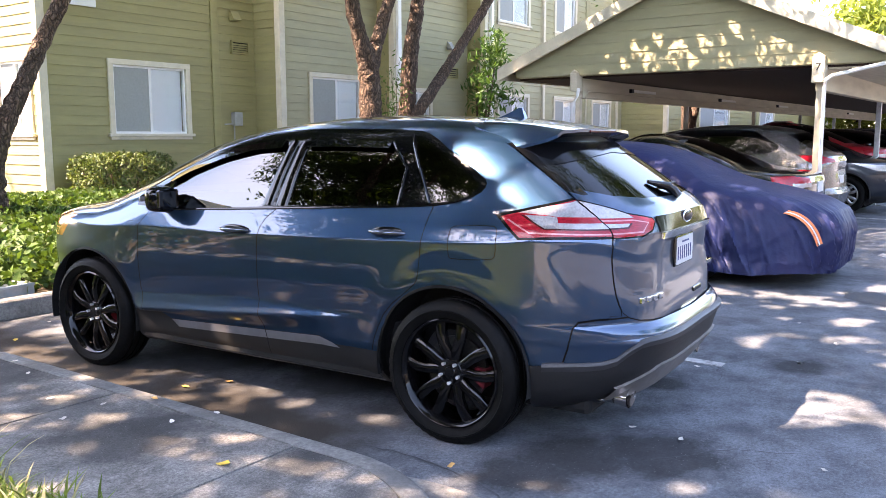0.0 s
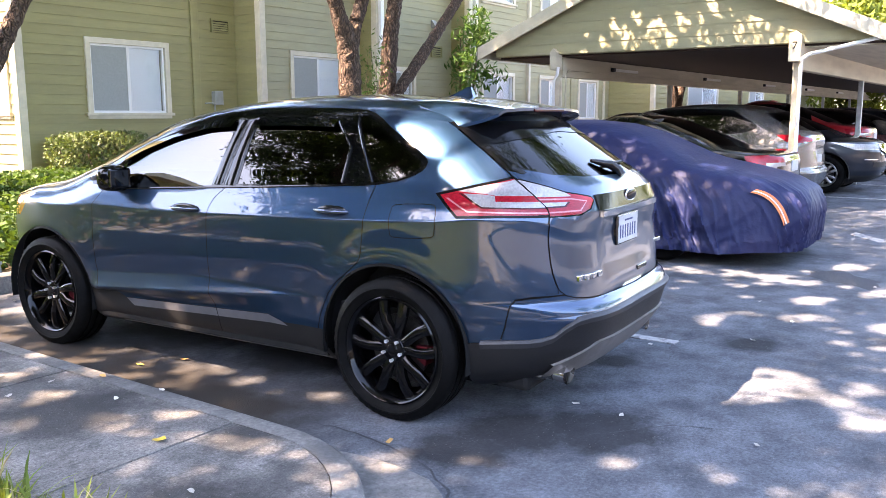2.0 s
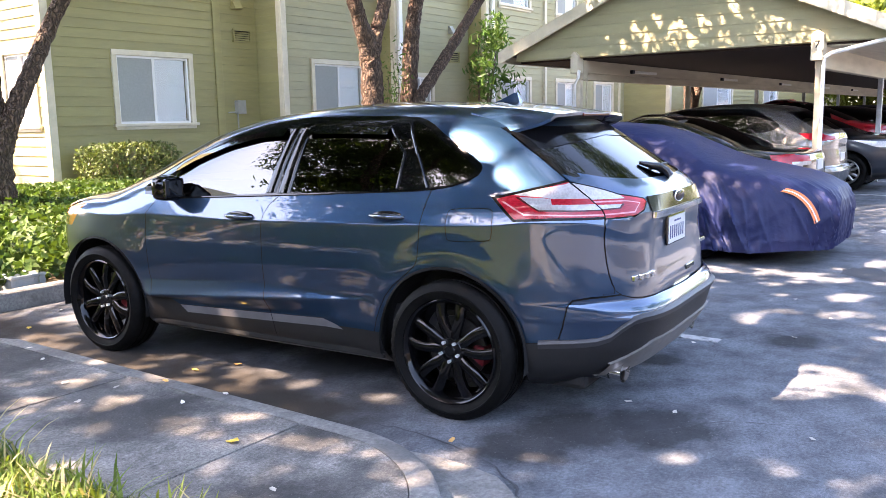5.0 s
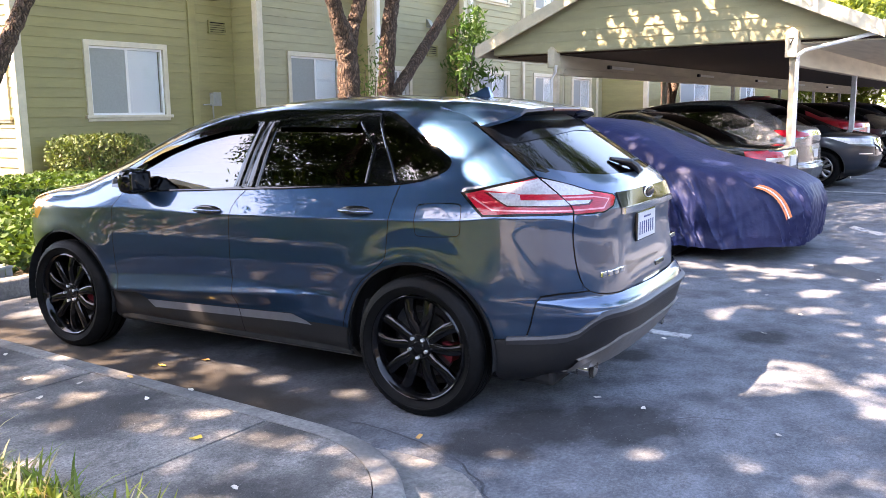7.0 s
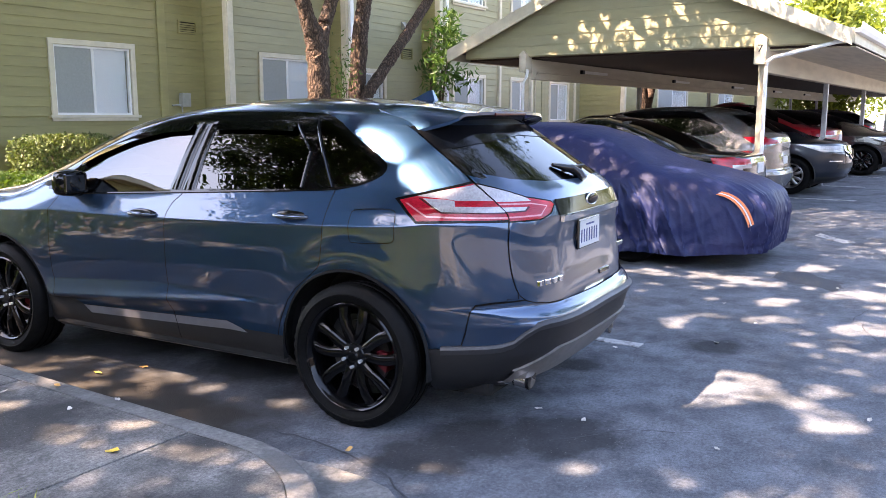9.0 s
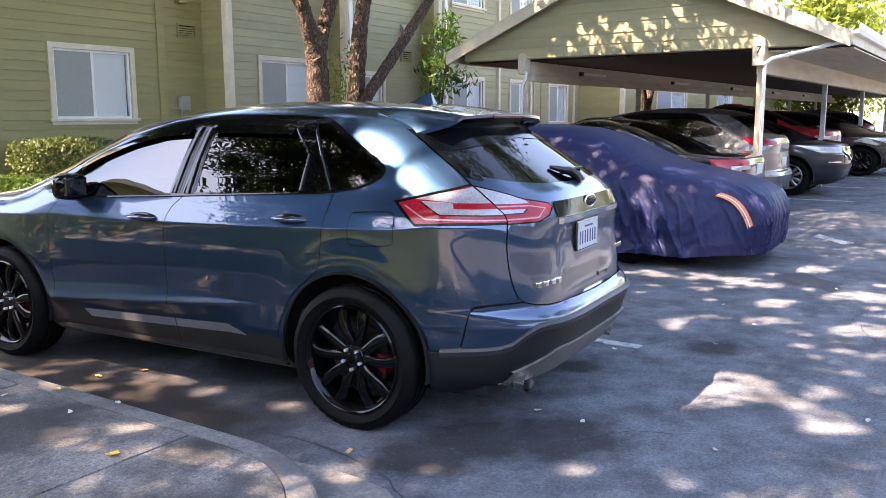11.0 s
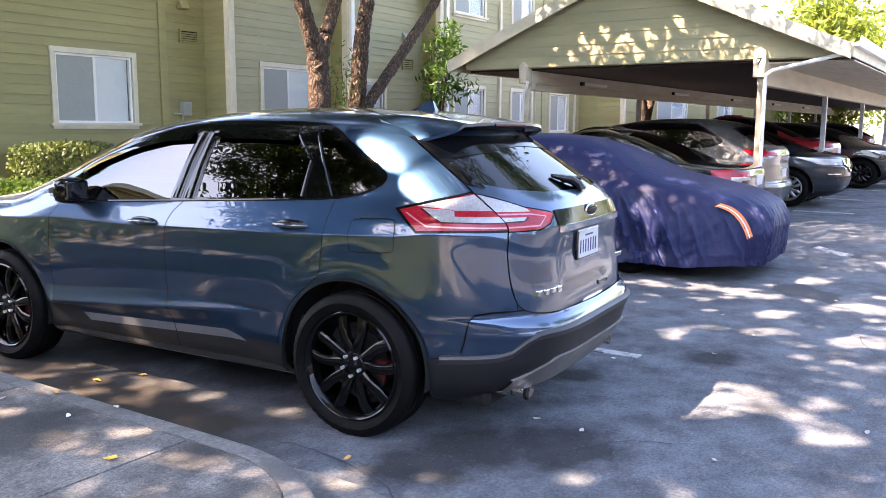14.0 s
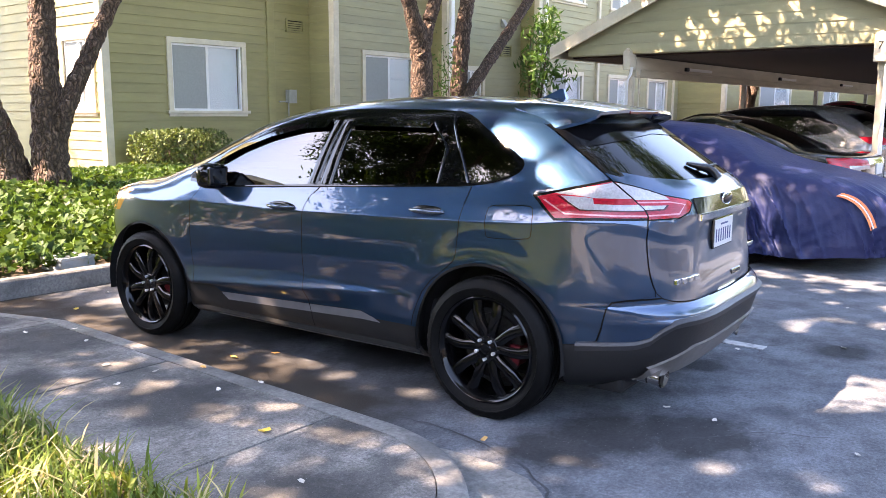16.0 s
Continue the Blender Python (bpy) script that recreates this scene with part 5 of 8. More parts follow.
    # arch lips
    for ay in SUV["axles"]:
        for s in (-1, 1):
            b = bmesh.new()
            prev = None
            for k in range(0, 41):
                a = math.pi * (-0.05 + 1.10 * k / 40)
                R_ = SUV["arch_r"]
                yy, zz = ay + R_ * math.cos(a), SUV["hub_z"] + R_ * math.sin(a)
                half = slice_outline(max(0.24, zz), SUV)
                ys = [p[1] for p in half]
                xw = float(np.interp(yy, ys, [p[0] for p in half])) + 0.012
                o = Vector((0, math.cos(a), math.sin(a)))
                c = Vector((s * xw, yy, zz))
                row = [b.verts.new(c + o * 0.012 + Vector((-s * 0.004, 0, 0))), b.verts.new(c - o * 0.002 + Vector((s * 0.001, 0, 0))), b.verts.new(c - o * 0.006 + Vector((-s * 0.006, 0, 0))), b.verts.new(c - o * 0.004 + Vector((-s * 0.05, 0, 0)))]
                if prev:
                    for j in range(3):
                        b.faces.new((prev[j], row[j], row[j + 1], prev[j + 1]))
                prev = row
            part("arch_lip", b, M["tyre"], car, smooth=60)
    wheel_wells(car, SUV["axles"], SUV["hub_z"], SUV["arch_r"] + 0.012)
    b = bmesh.new()
    box(b, -0.74, 0.74, -0.70, 3.40, 0.20, 0.34, 0.03)
    box(b, -0.10, 0.10, -0.60, 2.6, 0.16, 0.21, 0.02)
    box(b, -0.875, 0.875, 0.455, 2.395, 0.25, 0.40, 0.01)
    box(b, -0.60, 0.60, -0.80, 3.60, 0.30, 0.44, 0.01)
    part("underbody", b, M["blackhole"], car)
    for x, s in ((-0.815, -1), (0.815, 1)):
        for k, ay in enumerate(SUV["axles"]):
            make_wheel(car, x * (1.035 if k == 0 else 1.01), ay - (0.015 if k == 0 else 0), 0.371, side=s, spin=(18 if k == 0 else 40) * 1.0)
    # cabin
    b = bmesh.new()
    box(b, -0.80, 0.80, -0.60, 2.35, 0.45, 0.56)
    box(b, -0.80, 0.80, 2.0, 2.35, 0.56, 1.08, 0.06)
    box(b, -0.70, 0.70, -0.62, -0.35, 0.56, 1.0, 0.04)
    part("cabin_floor", b, M["interior"], car)
    for x in (-0.38, 0.38):
        seat(car, x, 1.25, 0.62)
    for x in (-0.42, 0.0, 0.42):
        seat(car, x, 0.35, 0.62, 0.42)
    b = bmesh.new()
    tube(b, [(-0.38 + 0.18 * math.cos(math.tau * k / 24), 1.72 - 0.07 * math.sin(math.tau * k / 24), 1.03 + 0.17 * math.sin(math.tau * k / 24)) for k in range(25)], 0.015, 8, cap=False)
    part("steering_wheel", b, M["interior"], car, smooth=60)
    # rain deflectors over the door windows
    for s in (-1, 1):
        for line in ([(2.14, 1.318), (1.98, 1.393), (1.70, 1.484), (1.44, 1.535), (1.23, 1.548)], [(1.05, 1.556), (0.75, 1.558), (0.47, 1.552)]):
            b = bmesh.new()
            prev = None
            for y, z in line:
                xw = lerp_table(SUV["w"], z)
                half = slice_outline(z, SUV)
                xw = float(np.interp(y, [p[1] for p in half], [p[0] for p in half]))
                xl = float(np.interp(y, [p[1] for p in slice_outline(z - 0.05, SUV)], [p[0] for p in slice_outline(z - 0.05, SUV)]))
                row = [b.verts.new((s * (xw + 0.006), y, z)), b.verts.new((s * (xw + 0.020), y, z - 0.012)), b.verts.new((s * (xl + 0.026), y, z - 0.048)), b.verts.new((s * (xl + 0.022), y, z - 0.050)), b.verts.new((s * (xw + 0.012), y, z - 0.014))]
                if prev:
                    for j in range(5):
                        b.faces.new((prev[j], row[j], row[(j + 1) % 5], prev[(j + 1) % 5]))
                prev = row
            part("rain_deflector", b, M["gloss_black"], car, smooth=50)
    # belt moulding
    for s in (-1, 1):
        b = bmesh.new()
        pts_ = []
        for y, z in [(2.20, 1.108)] + [(2.0 - 0.1 * k, lerp_table([(0.15, 1.212), (1.2, 1.155), (2.06, 1.113)], 2.0 - 0.1 * k)) for k in range(19)] + [(0.0, 1.238), (-0.09, 1.27)]:
            half = slice_outline(z, SUV)
            pts_.append((s * (float(np.interp(y, [p[1] for p in half], [p[0] for p in half])) * 0.997 + 0.003), y, z))
        tube(b, pts_, 0.0065, 6)
        part("belt_moulding", b, M["gloss_black"], car, smooth=50)
    # pale lip along the sill's foot
    for s in (-1, 1):
        b = bmesh.new()
        pts_ = []
        for k in range(20):
            y = 2.20 - 1.74 * k / 19
            half = slice_outline(0.235, SUV)
            pts_.append((s * (float(np.interp(y, [p[1] for p in half], [p[0] for p in half])) + 0.008), y, 0.236))
        tube(b, pts_, 0.0045, 6)
        part("sill_lip", b, M["sill_metal"], car, smooth=60)
    # window dividers
    for s in (-1, 1):
        for line in ([(0.36, 1.575), (0.255, 1.40), (0.15, 1.224)], [(0.465, 1.535), (0.335, 1.40), (0.345, 1.215)]):
            b = bmesh.new()
            pts_ = []
            for (y0, z0), (y1, z1) in zip(line, line[1:]):
                for k in range(6):
                    y, z = y0 + (y1 - y0) * k / 5, z0 + (z1 - z0) * k / 5
                    half = slice_outline(z, SUV)
                    pts_.append((s * (float(np.interp(y, [p[1] for p in half], [p[0] for p in half])) + 0.001), y, z))
            tube(b, pts_, 0.007, 6)
            part("window_divider", b, M["gloss_black"], car, smooth=50)
    # bowed gloss covers on the door pillars
    for s in (-1, 1):
        for lo, hi in (((1.288, 1.206), (1.204, 1.132)), ((1.196, 1.096), (1.122, 1.052))):
            b = bmesh.new()
            prev = None
            for k in range(13):
                t = k / 12
                z = 1.172 + 0.368 * t
                half = slice_outline(z, SUV)
                row = []
                for u in (-1, -0.9, -0.5, 0, 0.5, 0.9, 1):
                    y = (lo[0] + lo[1]) / 2 * (1 - t) + (hi[0] + hi[1]) / 2 * t + u * ((lo[0] - lo[1]) * (1 - t) + (hi[0] - hi[1]) * t) / 2
                    xw = float(np.interp(y, [p[1] for p in half], [p[0] for p in half]))
                    row.append(b.verts.new((s * (xw + 0.006 * (1 - u * u) + (0.001 if abs(u) < 1 else -0.004)), y, z)))
                if prev:
                    for j in range(6):
                        b.faces.new((prev[j], row[j], row[j + 1], prev[j + 1]))
                prev = row
            part("pillar_trim", b, M["gloss_black"], car, smooth=60)
    # door handles with their cups
    for s in (-1, 1):
        for yc, zc in ((1.46, 1.022), (0.37, 1.066)):
            h = bmesh.new()
            half = slice_outline(zc, SUV)
            xs_ = float(np.interp(yc, [p[1] for p in half], [p[0] for p in half]))
            pts_ = [(s * (xs_ + 0.006 + 0.030 * math.sin(math.pi * min(1, max(0, k / 8)))), yc + 0.115 - 0.23 * k / 8, zc + 0.003) for k in range(9)]
            rings = tube(h, pts_, [0.008, 0.013, 0.015, 0.015, 0.015, 0.015, 0.015, 0.013, 0.008], 10)
            ob = part("door_handle", h, M["handle_blue"], car, smooth=60)
            h = bmesh.new()
            bmesh.ops.create_uvsphere(h, u_segments=20, v_segments=10, radius=1, matrix=pose(s * (xs_ - 0.004), yc, zc - 0.004) @ Matrix.Diagonal((0.012, 0.125, 0.036, 1)))
            part("handle_cup", h, M["gloss_black"], ob, smooth=60)
    # mirrors
    for s in (-1, 1):
        b = bmesh.new()
        rings = []
        for k in range(9):
            t = k / 8
            x = 0.90 + 0.18 * t
            cy, cz = 2.06 - 0.03 * t, 1.185
            hy = 0.085 * (0.55 + 0.45 * math.sin(math.pi * min(1, 0.25 + t * 0.75))) * (1 if t < 0.95 else 0.7)
            hz = 0.078 * (0.72 + 0.34 * math.sin(math.pi * min(1, 0.15 + t * 0.8))) * (1 if t < 0.95 else 0.75)
            rings.append([b.verts.new((s * x, cy + hy * math.copysign(abs(math.cos(a)) ** 0.6, math.cos(a)), cz + hz * math.copysign(abs(math.sin(a)) ** 0.6, math.sin(a)))) for a in [math.tau * j / 20 for j in range(20)]])
        for r0, r1 in zip(rings, rings[1:]):
            for j in range(20):
                b.faces.new((r0[j], r0[(j + 1) % 20], r1[(j + 1) % 20], r1[j]))
        b.faces.new(rings[0])
        b.faces.new(rings[-1])
        mir = part("wing_mirror", b, M["gloss_black"], car, smooth=60)
        b = bmesh.new()
        box(b, min(s * 0.91, s * 1.06), max(s * 0.91, s * 1.06), 1.968, 1.974, 1.125, 1.245, 0.012)
        part("mirror_glass", b, M["gloss_black"], mir)
        b = bmesh.new()
        box(b, min(s * 0.84, s * 0.93), max(s * 0.84, s * 0.93), 2.02, 2.12, 1.10, 1.15, 0.015)
        part("mirror_arm", b, M["gloss_black"], mir)
        b = bmesh.new()
        box(b, min(s * 1.0, s * 1.073), max(s * 1.0, s * 1.073), 2.115, 2.128, 1.17, 1.20, 0.004)
        part("turn_signal", b, M["clear_lens"], mir)
    # roof spoiler: painted top, dark underside, brake light
    b = bmesh.new()
    top, bot = [], []
    for k in range(33):
        u = -1 + 2 * k / 32
        x = 0.615 * u
        e = abs(u)
        y_tr = -0.46 + 0.05 * e ** 2 + 0.19 * max(0, (e - 0.86) / 0.14) ** 2
        z_tr = 1.608 - 0.020 * e ** 2 - 0.075 * max(0, (e - 0.80) / 0.20) ** 1.5
        top.append([(x * (1.0 - 0.10 * (1 - t)), 0.06 + (y_tr - 0.06) * t, (1.672 - 0.055 * e ** 2.5 + 0.004) * (1 - t) + z_tr * t + 0.008 * math.sin(math.pi * t)) for t in (0, 0.2, 0.4, 0.6, 0.8, 0.95, 1.0)])
        bot.append([(x, y_tr, z_tr - 0.016), (x * 0.97, y_tr + 0.10, z_tr - 0.045), (x * 0.95, -0.20, z_tr - 0.075)])
    rows_ = [[b.verts.new(p) for p in t_ + b_] for t_, b_ in zip(top, bot)]
    for r0, r1 in zip(rows_, rows_[1:]):
        for j in range(len(r0) - 1):
            f = b.faces.new((r0[j], r0[j + 1], r1[j + 1], r1[j]))
            f.material_index = 1 if j >= 7 else 0
    b.faces.new(rows_[0])
    b.faces.new(rows_[-1])
    sp = part("roof_spoiler", b, [M["paint_blue"], M["gloss_black"]], car, smooth=35)
    b = bmesh.new()
    box(b, -0.20, 0.20, -0.462, -0.452, 1.583, 1.600, 0.004)
    part("brake_light", b, M["dark_red_lens"], sp, "dark red high brake light")
    # shark fin
    b = bmesh.new()
    prism(b, [(-0.080, 0.0), (0.095, 0.0), (0.045, 0.022), (-0.035, 0.058), (-0.056, 0.058)], lambda p: (-0.022 if p[1] < 0.01 else -0.007, 0.10 + p[0], 1.672 + p[1]), lambda p: (0.022 if p[1] < 0.01 else 0.007, 0.10 + p[0], 1.672 + p[1]))
    part("aerial_fin", b, M["paint_blue"], car, smooth=40)
    # tail: gloss band, chrome bar, oval badge, plate, lettering bars, wiper
    def tail_y(x, z):
        half = slice_outline(z, SUV)
        pts_ = [p for p in half if p[1] < 0.4]
        return float(np.interp(abs(x), [p[0] for p in pts_], [p[1] for p in pts_])) + (0.018 if abs(x) < 0.34 + (1.06 - z) * 0.42 - 0.03 and 0.82 < z < 1.035 else 0.0)

    def strip(x0, x1, z0, z1, out, mat, name, parent, n_=24, label=""):
        bb = bmesh.new()
        prev = None
        for k in range(n_ + 1):
            x = x0 + (x1 - x0) * k / n_
            row = []
            for z, o in ((z0, 0.002), (z0, out), (z1, out), (z1, 0.002)):
                row.append(bb.verts.new((x, tail_y(x, z) - o, z)))
            if prev:
                for j in range(3):
                    bb.faces.new((prev[j], row[j], row[j + 1], prev[j + 1]))
            else:
                bb.faces.new(row)
            prev = row
        bb.faces.new(prev)
        return part(name, bb, mat, parent, label)
    tg = made["tailgate"]
    strip(-0.445, 0.445, 1.098, 1.176, 0.006, M["tail_black"], "tail_band", tg)
    strip(-0.43, 0.43, 1.064, 1.094, 0.020, M["chrome"], "chrome_bar", tg)
    b = bmesh.new()
    bmesh.ops.create_uvsphere(b, u_segments=28, v_segments=10, radius=1, matrix=pose(0, tail_y(0, 1.145) - 0.008, 1.145) @ Matrix.Diagonal((0.090, 0.010, 0.037, 1)))
    em = part("oval_badge", b, M["chrome"], tg, "chrome-rimmed oval badge", smooth=60)
    b = bmesh.new()
    bmesh.ops.create_uvsphere(b, u_segments=28, v_segments=10, radius=1, matrix=pose(0, tail_y(0, 1.145) - 0.012, 1.145) @ Matrix.Diagonal((0.080, 0.009, 0.030, 1)))
    part("badge_face", b, M["tail_black"], em, smooth=60)
    plate_y = tail_y(0, 0.965) - 0.012
    b = bmesh.new()
    box(b, -0.165, 0.165, plate_y - 0.006, plate_y + 0.02, 0.885, 1.045, 0.006)
    fr = part("plate_frame", b, M["gloss_black"], tg)
    b = bmesh.new()
    box(b, -0.152, 0.152, plate_y - 0.010, plate_y - 0.004, 0.892, 1.038, 0.003)
    part("number_plate", b, M["plate_white"], fr, "white number plate with dark blue bars")
    b = bmesh.new()
    for k in range(7):
        box(b, -0.135 + 0.039 * k, -0.135 + 0.039 * k + 0.011, plate_y - 0.0125, plate_y - 0.0095, 0.918, 0.988)
    box(b, -0.06, 0.06, plate_y - 0.0125, plate_y - 0.0095, 1.006, 1.015)
    part("plate_bars", b, M["plate_ink"], fr)
    b = bmesh.new()
    for k in range(4):
        x = -0.635 + 0.056 * k
        box(b, x, x + 0.044, tail_y(x + 0.022, 0.785) - 0.006, tail_y(x + 0.022, 0.785) + 0.012, 0.768, 0.796, 0.003)
    part("badge_bars", b, M["chrome"], tg, "chrome lettering as plain bars")
    b = bmesh.new()
    box(b, 0.46, 0.60, tail_y(0.53, 0.83) - 0.006, tail_y(0.53, 0.83) + 0.02, 0.818, 0.842, 0.003)
    part("trim_badge", b, M["chrome"], tg)
    b = bmesh.new()
    tube(b, [(0.02, tail_y(0.02, 1.24) - 0.02, 1.245), (0.02, tail_y(0.02, 1.28) - 0.045, 1.275), (-0.02, tail_y(0, 1.30) - 0.05, 1.30), (-0.12, tail_y(-0.12, 1.335) - 0.03, 1.325)], [0.022, 0.026, 0.024, 0.010], 10)
    part("rear_wiper", b, M["gloss_black"], tg, smooth=50)
    b = bmesh.new()
    tube(b, [(-0.04, tail_y(0, 1.30) - 0.012, 1.302), (0.30, tail_y(0.3, 1.302) - 0.012, 1.304)], 0.008, 6)
    part("wiper_blade", b, M["cladding"], tg)
    b = bmesh.new()
    box(b, 0.10, 0.26, tail_y(0.18, 0.72) - 0.004, tail_y(0.18, 0.72) + 0.02, 0.715, 0.742, 0.006)
    part("latch_recess", b, M["gloss_black"], tg)
    # ledge along the top of the bumper cladding, its caught light painted as paler grey
    for s in (-1, 1):
        b = bmesh.new()
        prev = None
        base = slice_outline(0.49, SUV)
        for i, (hx, hy) in enumerate(base):
            if hy > -0.46:
                break
            z = lerp_table(CLAD_REAR, -hx) if hy < -0.78 else lerp_table([(-0.78, 0.490), (-0.60, 0.474), (-0.30, 0.447)], hy)
            row = []
            nx, ny = Vector((base[min(i + 1, len(base) - 1)][1] - base[max(i - 1, 0)][1], base[max(i - 1, 0)][0] - base[min(i + 1, len(base) - 1)][0])).normalized()
            for dz, out in ((0.016, -0.004), (0.010, 0.014), (-0.004, 0.022), (-0.030, 0.015)):
                px, py = slice_outline(z + dz, SUV)[i]
                f = 1 - 0.012 * ((py - 1.4245) / 1.9) ** 2
                if px > 0.6:
                    f += 0.013 * math.exp(-((math.hypot(py, z + dz - SUV["hub_z"]) - SUV["arch_r"] - 0.03) / 0.085) ** 2)
                row.append(b.verts.new((s * (px * f + nx * out), py + ny * out, z + dz)))
            if prev:
                for j in range(3):
                    b.faces.new((prev[j], row[j], row[j + 1], prev[j + 1]))
            prev = row
        part("bumper_ledge", b, M["ledge_grey"], made["rear_bumper_cladding"], "paler grey ledge along the bumper cladding", smooth=40)
    # skid plate and exhausts
    b = bmesh.new()
    prev = None
    for k in range(41):
        u = -1 + 2 * k / 40
        x = 0.72 * u
        e = abs(u)
        zt = 0.455 - 0.10 * max(0, (e - 0.72) / 0.28) ** 1.2
        zb = 0.285 + 0.03 * (1 - e)
        y0 = tail_y(x, max(0.30, zt)) - 0.024
        y1 = tail_y(x, max(0.24, zb)) - 0.036
        row = [b.verts.new((x, y0 + 0.02, zt + 0.006)), b.verts.new((x, y0, zt)), b.verts.new((x, (y0 + y1) / 2 - 0.006, (zt + zb) / 2)), b.verts.new((x, y1, zb)), b.verts.new((x, y1 + 0.10, zb + 0.015))]
        if prev:
            for j in range(4):
                b.faces.new((prev[j], row[j], row[j + 1], prev[j + 1]))
        prev = row
    dif = part("skid_plate", b, M["diffuser"], made["rear_bumper_cladding"], "silver skid plate under the bumper", smooth=50)
    for s in (-1, 1):
        b = bmesh.new()
        a_, c_ = Vector((s * 0.60, -0.60, 0.300)), Vector((s * 0.622, -0.866, 0.294))
        tube(b, [a_, a_.lerp(c_, 0.9), c_], [0.042, 0.047, 0.050], 24, cap=False)
        for v in b.verts:
            v.co.x = s * 0.61 + (v.co.x - s * 0.61) * 1.25
        ex = part("exhaust_tip", b, M["chrome"], car, "bright chrome exhaust tip", smooth=50)
        b = bmesh.new()
        bmesh.ops.create_cone(b, cap_ends=True, segments=24, radius1=0.044, radius2=0.044, depth=0.02, matrix=pose(0, 0, 0) @ Matrix.Diagonal((1.25, 1, 1, 1)) @ pose(s * 0.621 / 1.25, -0.80, 0.295, 90))
        part("exhaust_bore", b, M["blackhole"], ex)
    return car


build_suv(pose(0, 0, 0, 0, 0, 4.2))

# ---- planting ----
def leaf_material(name, c1, c2, var=0.4, trans=0.35, rough=0.5):
    m = material(name, c1, c2, rough, 2.2, island=-var, spec=0.25)
    nt = m.node_tree
    b = nt.nodes["Principled BSDF"]
    tl = nt.nodes.new("ShaderNodeBsdfTranslucent")
    mx = nt.nodes.new("ShaderNodeMixShader")
    mx.inputs[0].default_value = trans
    src = b.inputs["Base Color"].links[0].from_socket
    gain = nt.nodes.new("ShaderNodeMix")
    gain.data_type, gain.blend_type = "RGBA", "MULTIPLY"
    gain.inputs[0].default_value = 1.0
    gain.inputs[7].default_value = (1.7, 1.6, 0.7, 1)
    nt.links.new(src, gain.inputs[6])
    nt.links.new(gain.outputs[2], tl.inputs[0])
    nt.links.new(b.outputs[0], mx.inputs[1])
    nt.links.new(tl.outputs[0], mx.inputs[2])
    nt.links.new(mx.outputs[0], nt.nodes["Material Output"].inputs[0])
    return m


M["leaf"] = leaf_material("tree_leaf", (0.032, 0.065, 0.014), (0.065, 0.115, 0.025), 0.4, 0.25)
M["ivy"] = leaf_material("ivy_leaf", (0.027, 0.062, 0.012), (0.070, 0.118, 0.022), 0.5, 0.2, 0.55)
M["hedge"] = leaf_material("hedge_leaf", (0.060, 0.092, 0.028), (0.125, 0.155, 0.060), 0.55, 0.25, 0.5)
M["grass"] = leaf_material("grass_blade", (0.07, 0.13, 0.022), (0.18, 0.22, 0.05), 0.4, 0.35, 0.5)
M["straw"] = leaf_material("dry_grass", (0.28, 0.26, 0.14), (0.42, 0.38, 0.23), 0.3, 0.3, 0.6)
M["shrub"] = leaf_material("shrub_leaf", (0.035, 0.085, 0.018), (0.085, 0.155, 0.04), 0.35, 0.35, 0.45)
M["farleaf"] = leaf_material("far_leaf", (0.10, 0.15, 0.028), (0.21, 0.245, 0.05), 0.4, 0.4, 0.6)
rng = np.random.default_rng(11)


def leaf_cloud(name, mat, pos, size, parent=None, flat=0.0, aspect=0.45, label="", kind="stuff", lobed=False, droop=0.0):
    """Many small folded leaves at the given places, each with its own turn, as one mesh."""
    n = len(pos)
    d = rng.normal(size=(n, 3))
    d[:, 2] -= droop
    d /= np.linalg.norm(d, axis=1)[:, None]
    up = rng.normal(size=(n, 3)) + np.array([0, 0, flat])
    s = np.cross(d, up)
    s /= np.linalg.norm(s, axis=1)[:, None] + 1e-9
    u = np.cross(s, d)
    L_ = size * rng.uniform(0.6, 1.3, n)[:, None]
    W_ = L_ * aspect
    if lobed:
        shp = [(-0.5, 0, 0), (-0.45, 0.55, 0.05), (-0.05, 0.42, 0.02), (0.12, 0.72, 0.10), (0.22, 0.30, 0.03), (0.62, 0.0, -0.04), (0.22, -0.30, 0.03), (0.12, -0.72, 0.10), (-0.05, -0.42, 0.02), (-0.45, -0.55, 0.05)]
        fidx = [(0, 1, 2, 3, 4, 5), (0, 5, 6, 7, 8, 9)]
    else:
        shp = [(-0.5, 0, 0), (0.0, 0.5, 0.10), (0.55, 0, 0), (0.0, -0.5, 0.10)]
        fidx = [(0, 1, 2), (0, 2, 3)]
    k = len(shp)
    vs = np.empty((n, k, 3))
    for i, (a, b, c) in enumerate(shp):
        vs[:, i] = pos + d * L_ * a + s * W_ * b * 2 * 0.5 + u * L_ * c
    me = bpy.data.meshes.new(name)
    base = (np.arange(n) * k)[:, None]
    faces = np.concatenate([base + np.array(f) for f in fidx], axis=0).tolist()
    me.from_pydata(vs.reshape(-1, 3).tolist(), [], faces)
    me.materials.append(mat)
    ob = new(name, me)
    if parent:
        ob.parent = parent
    if label:
        ob["label"] = label
    if kind and not parent:
        ob["kind"] = kind
    return ob


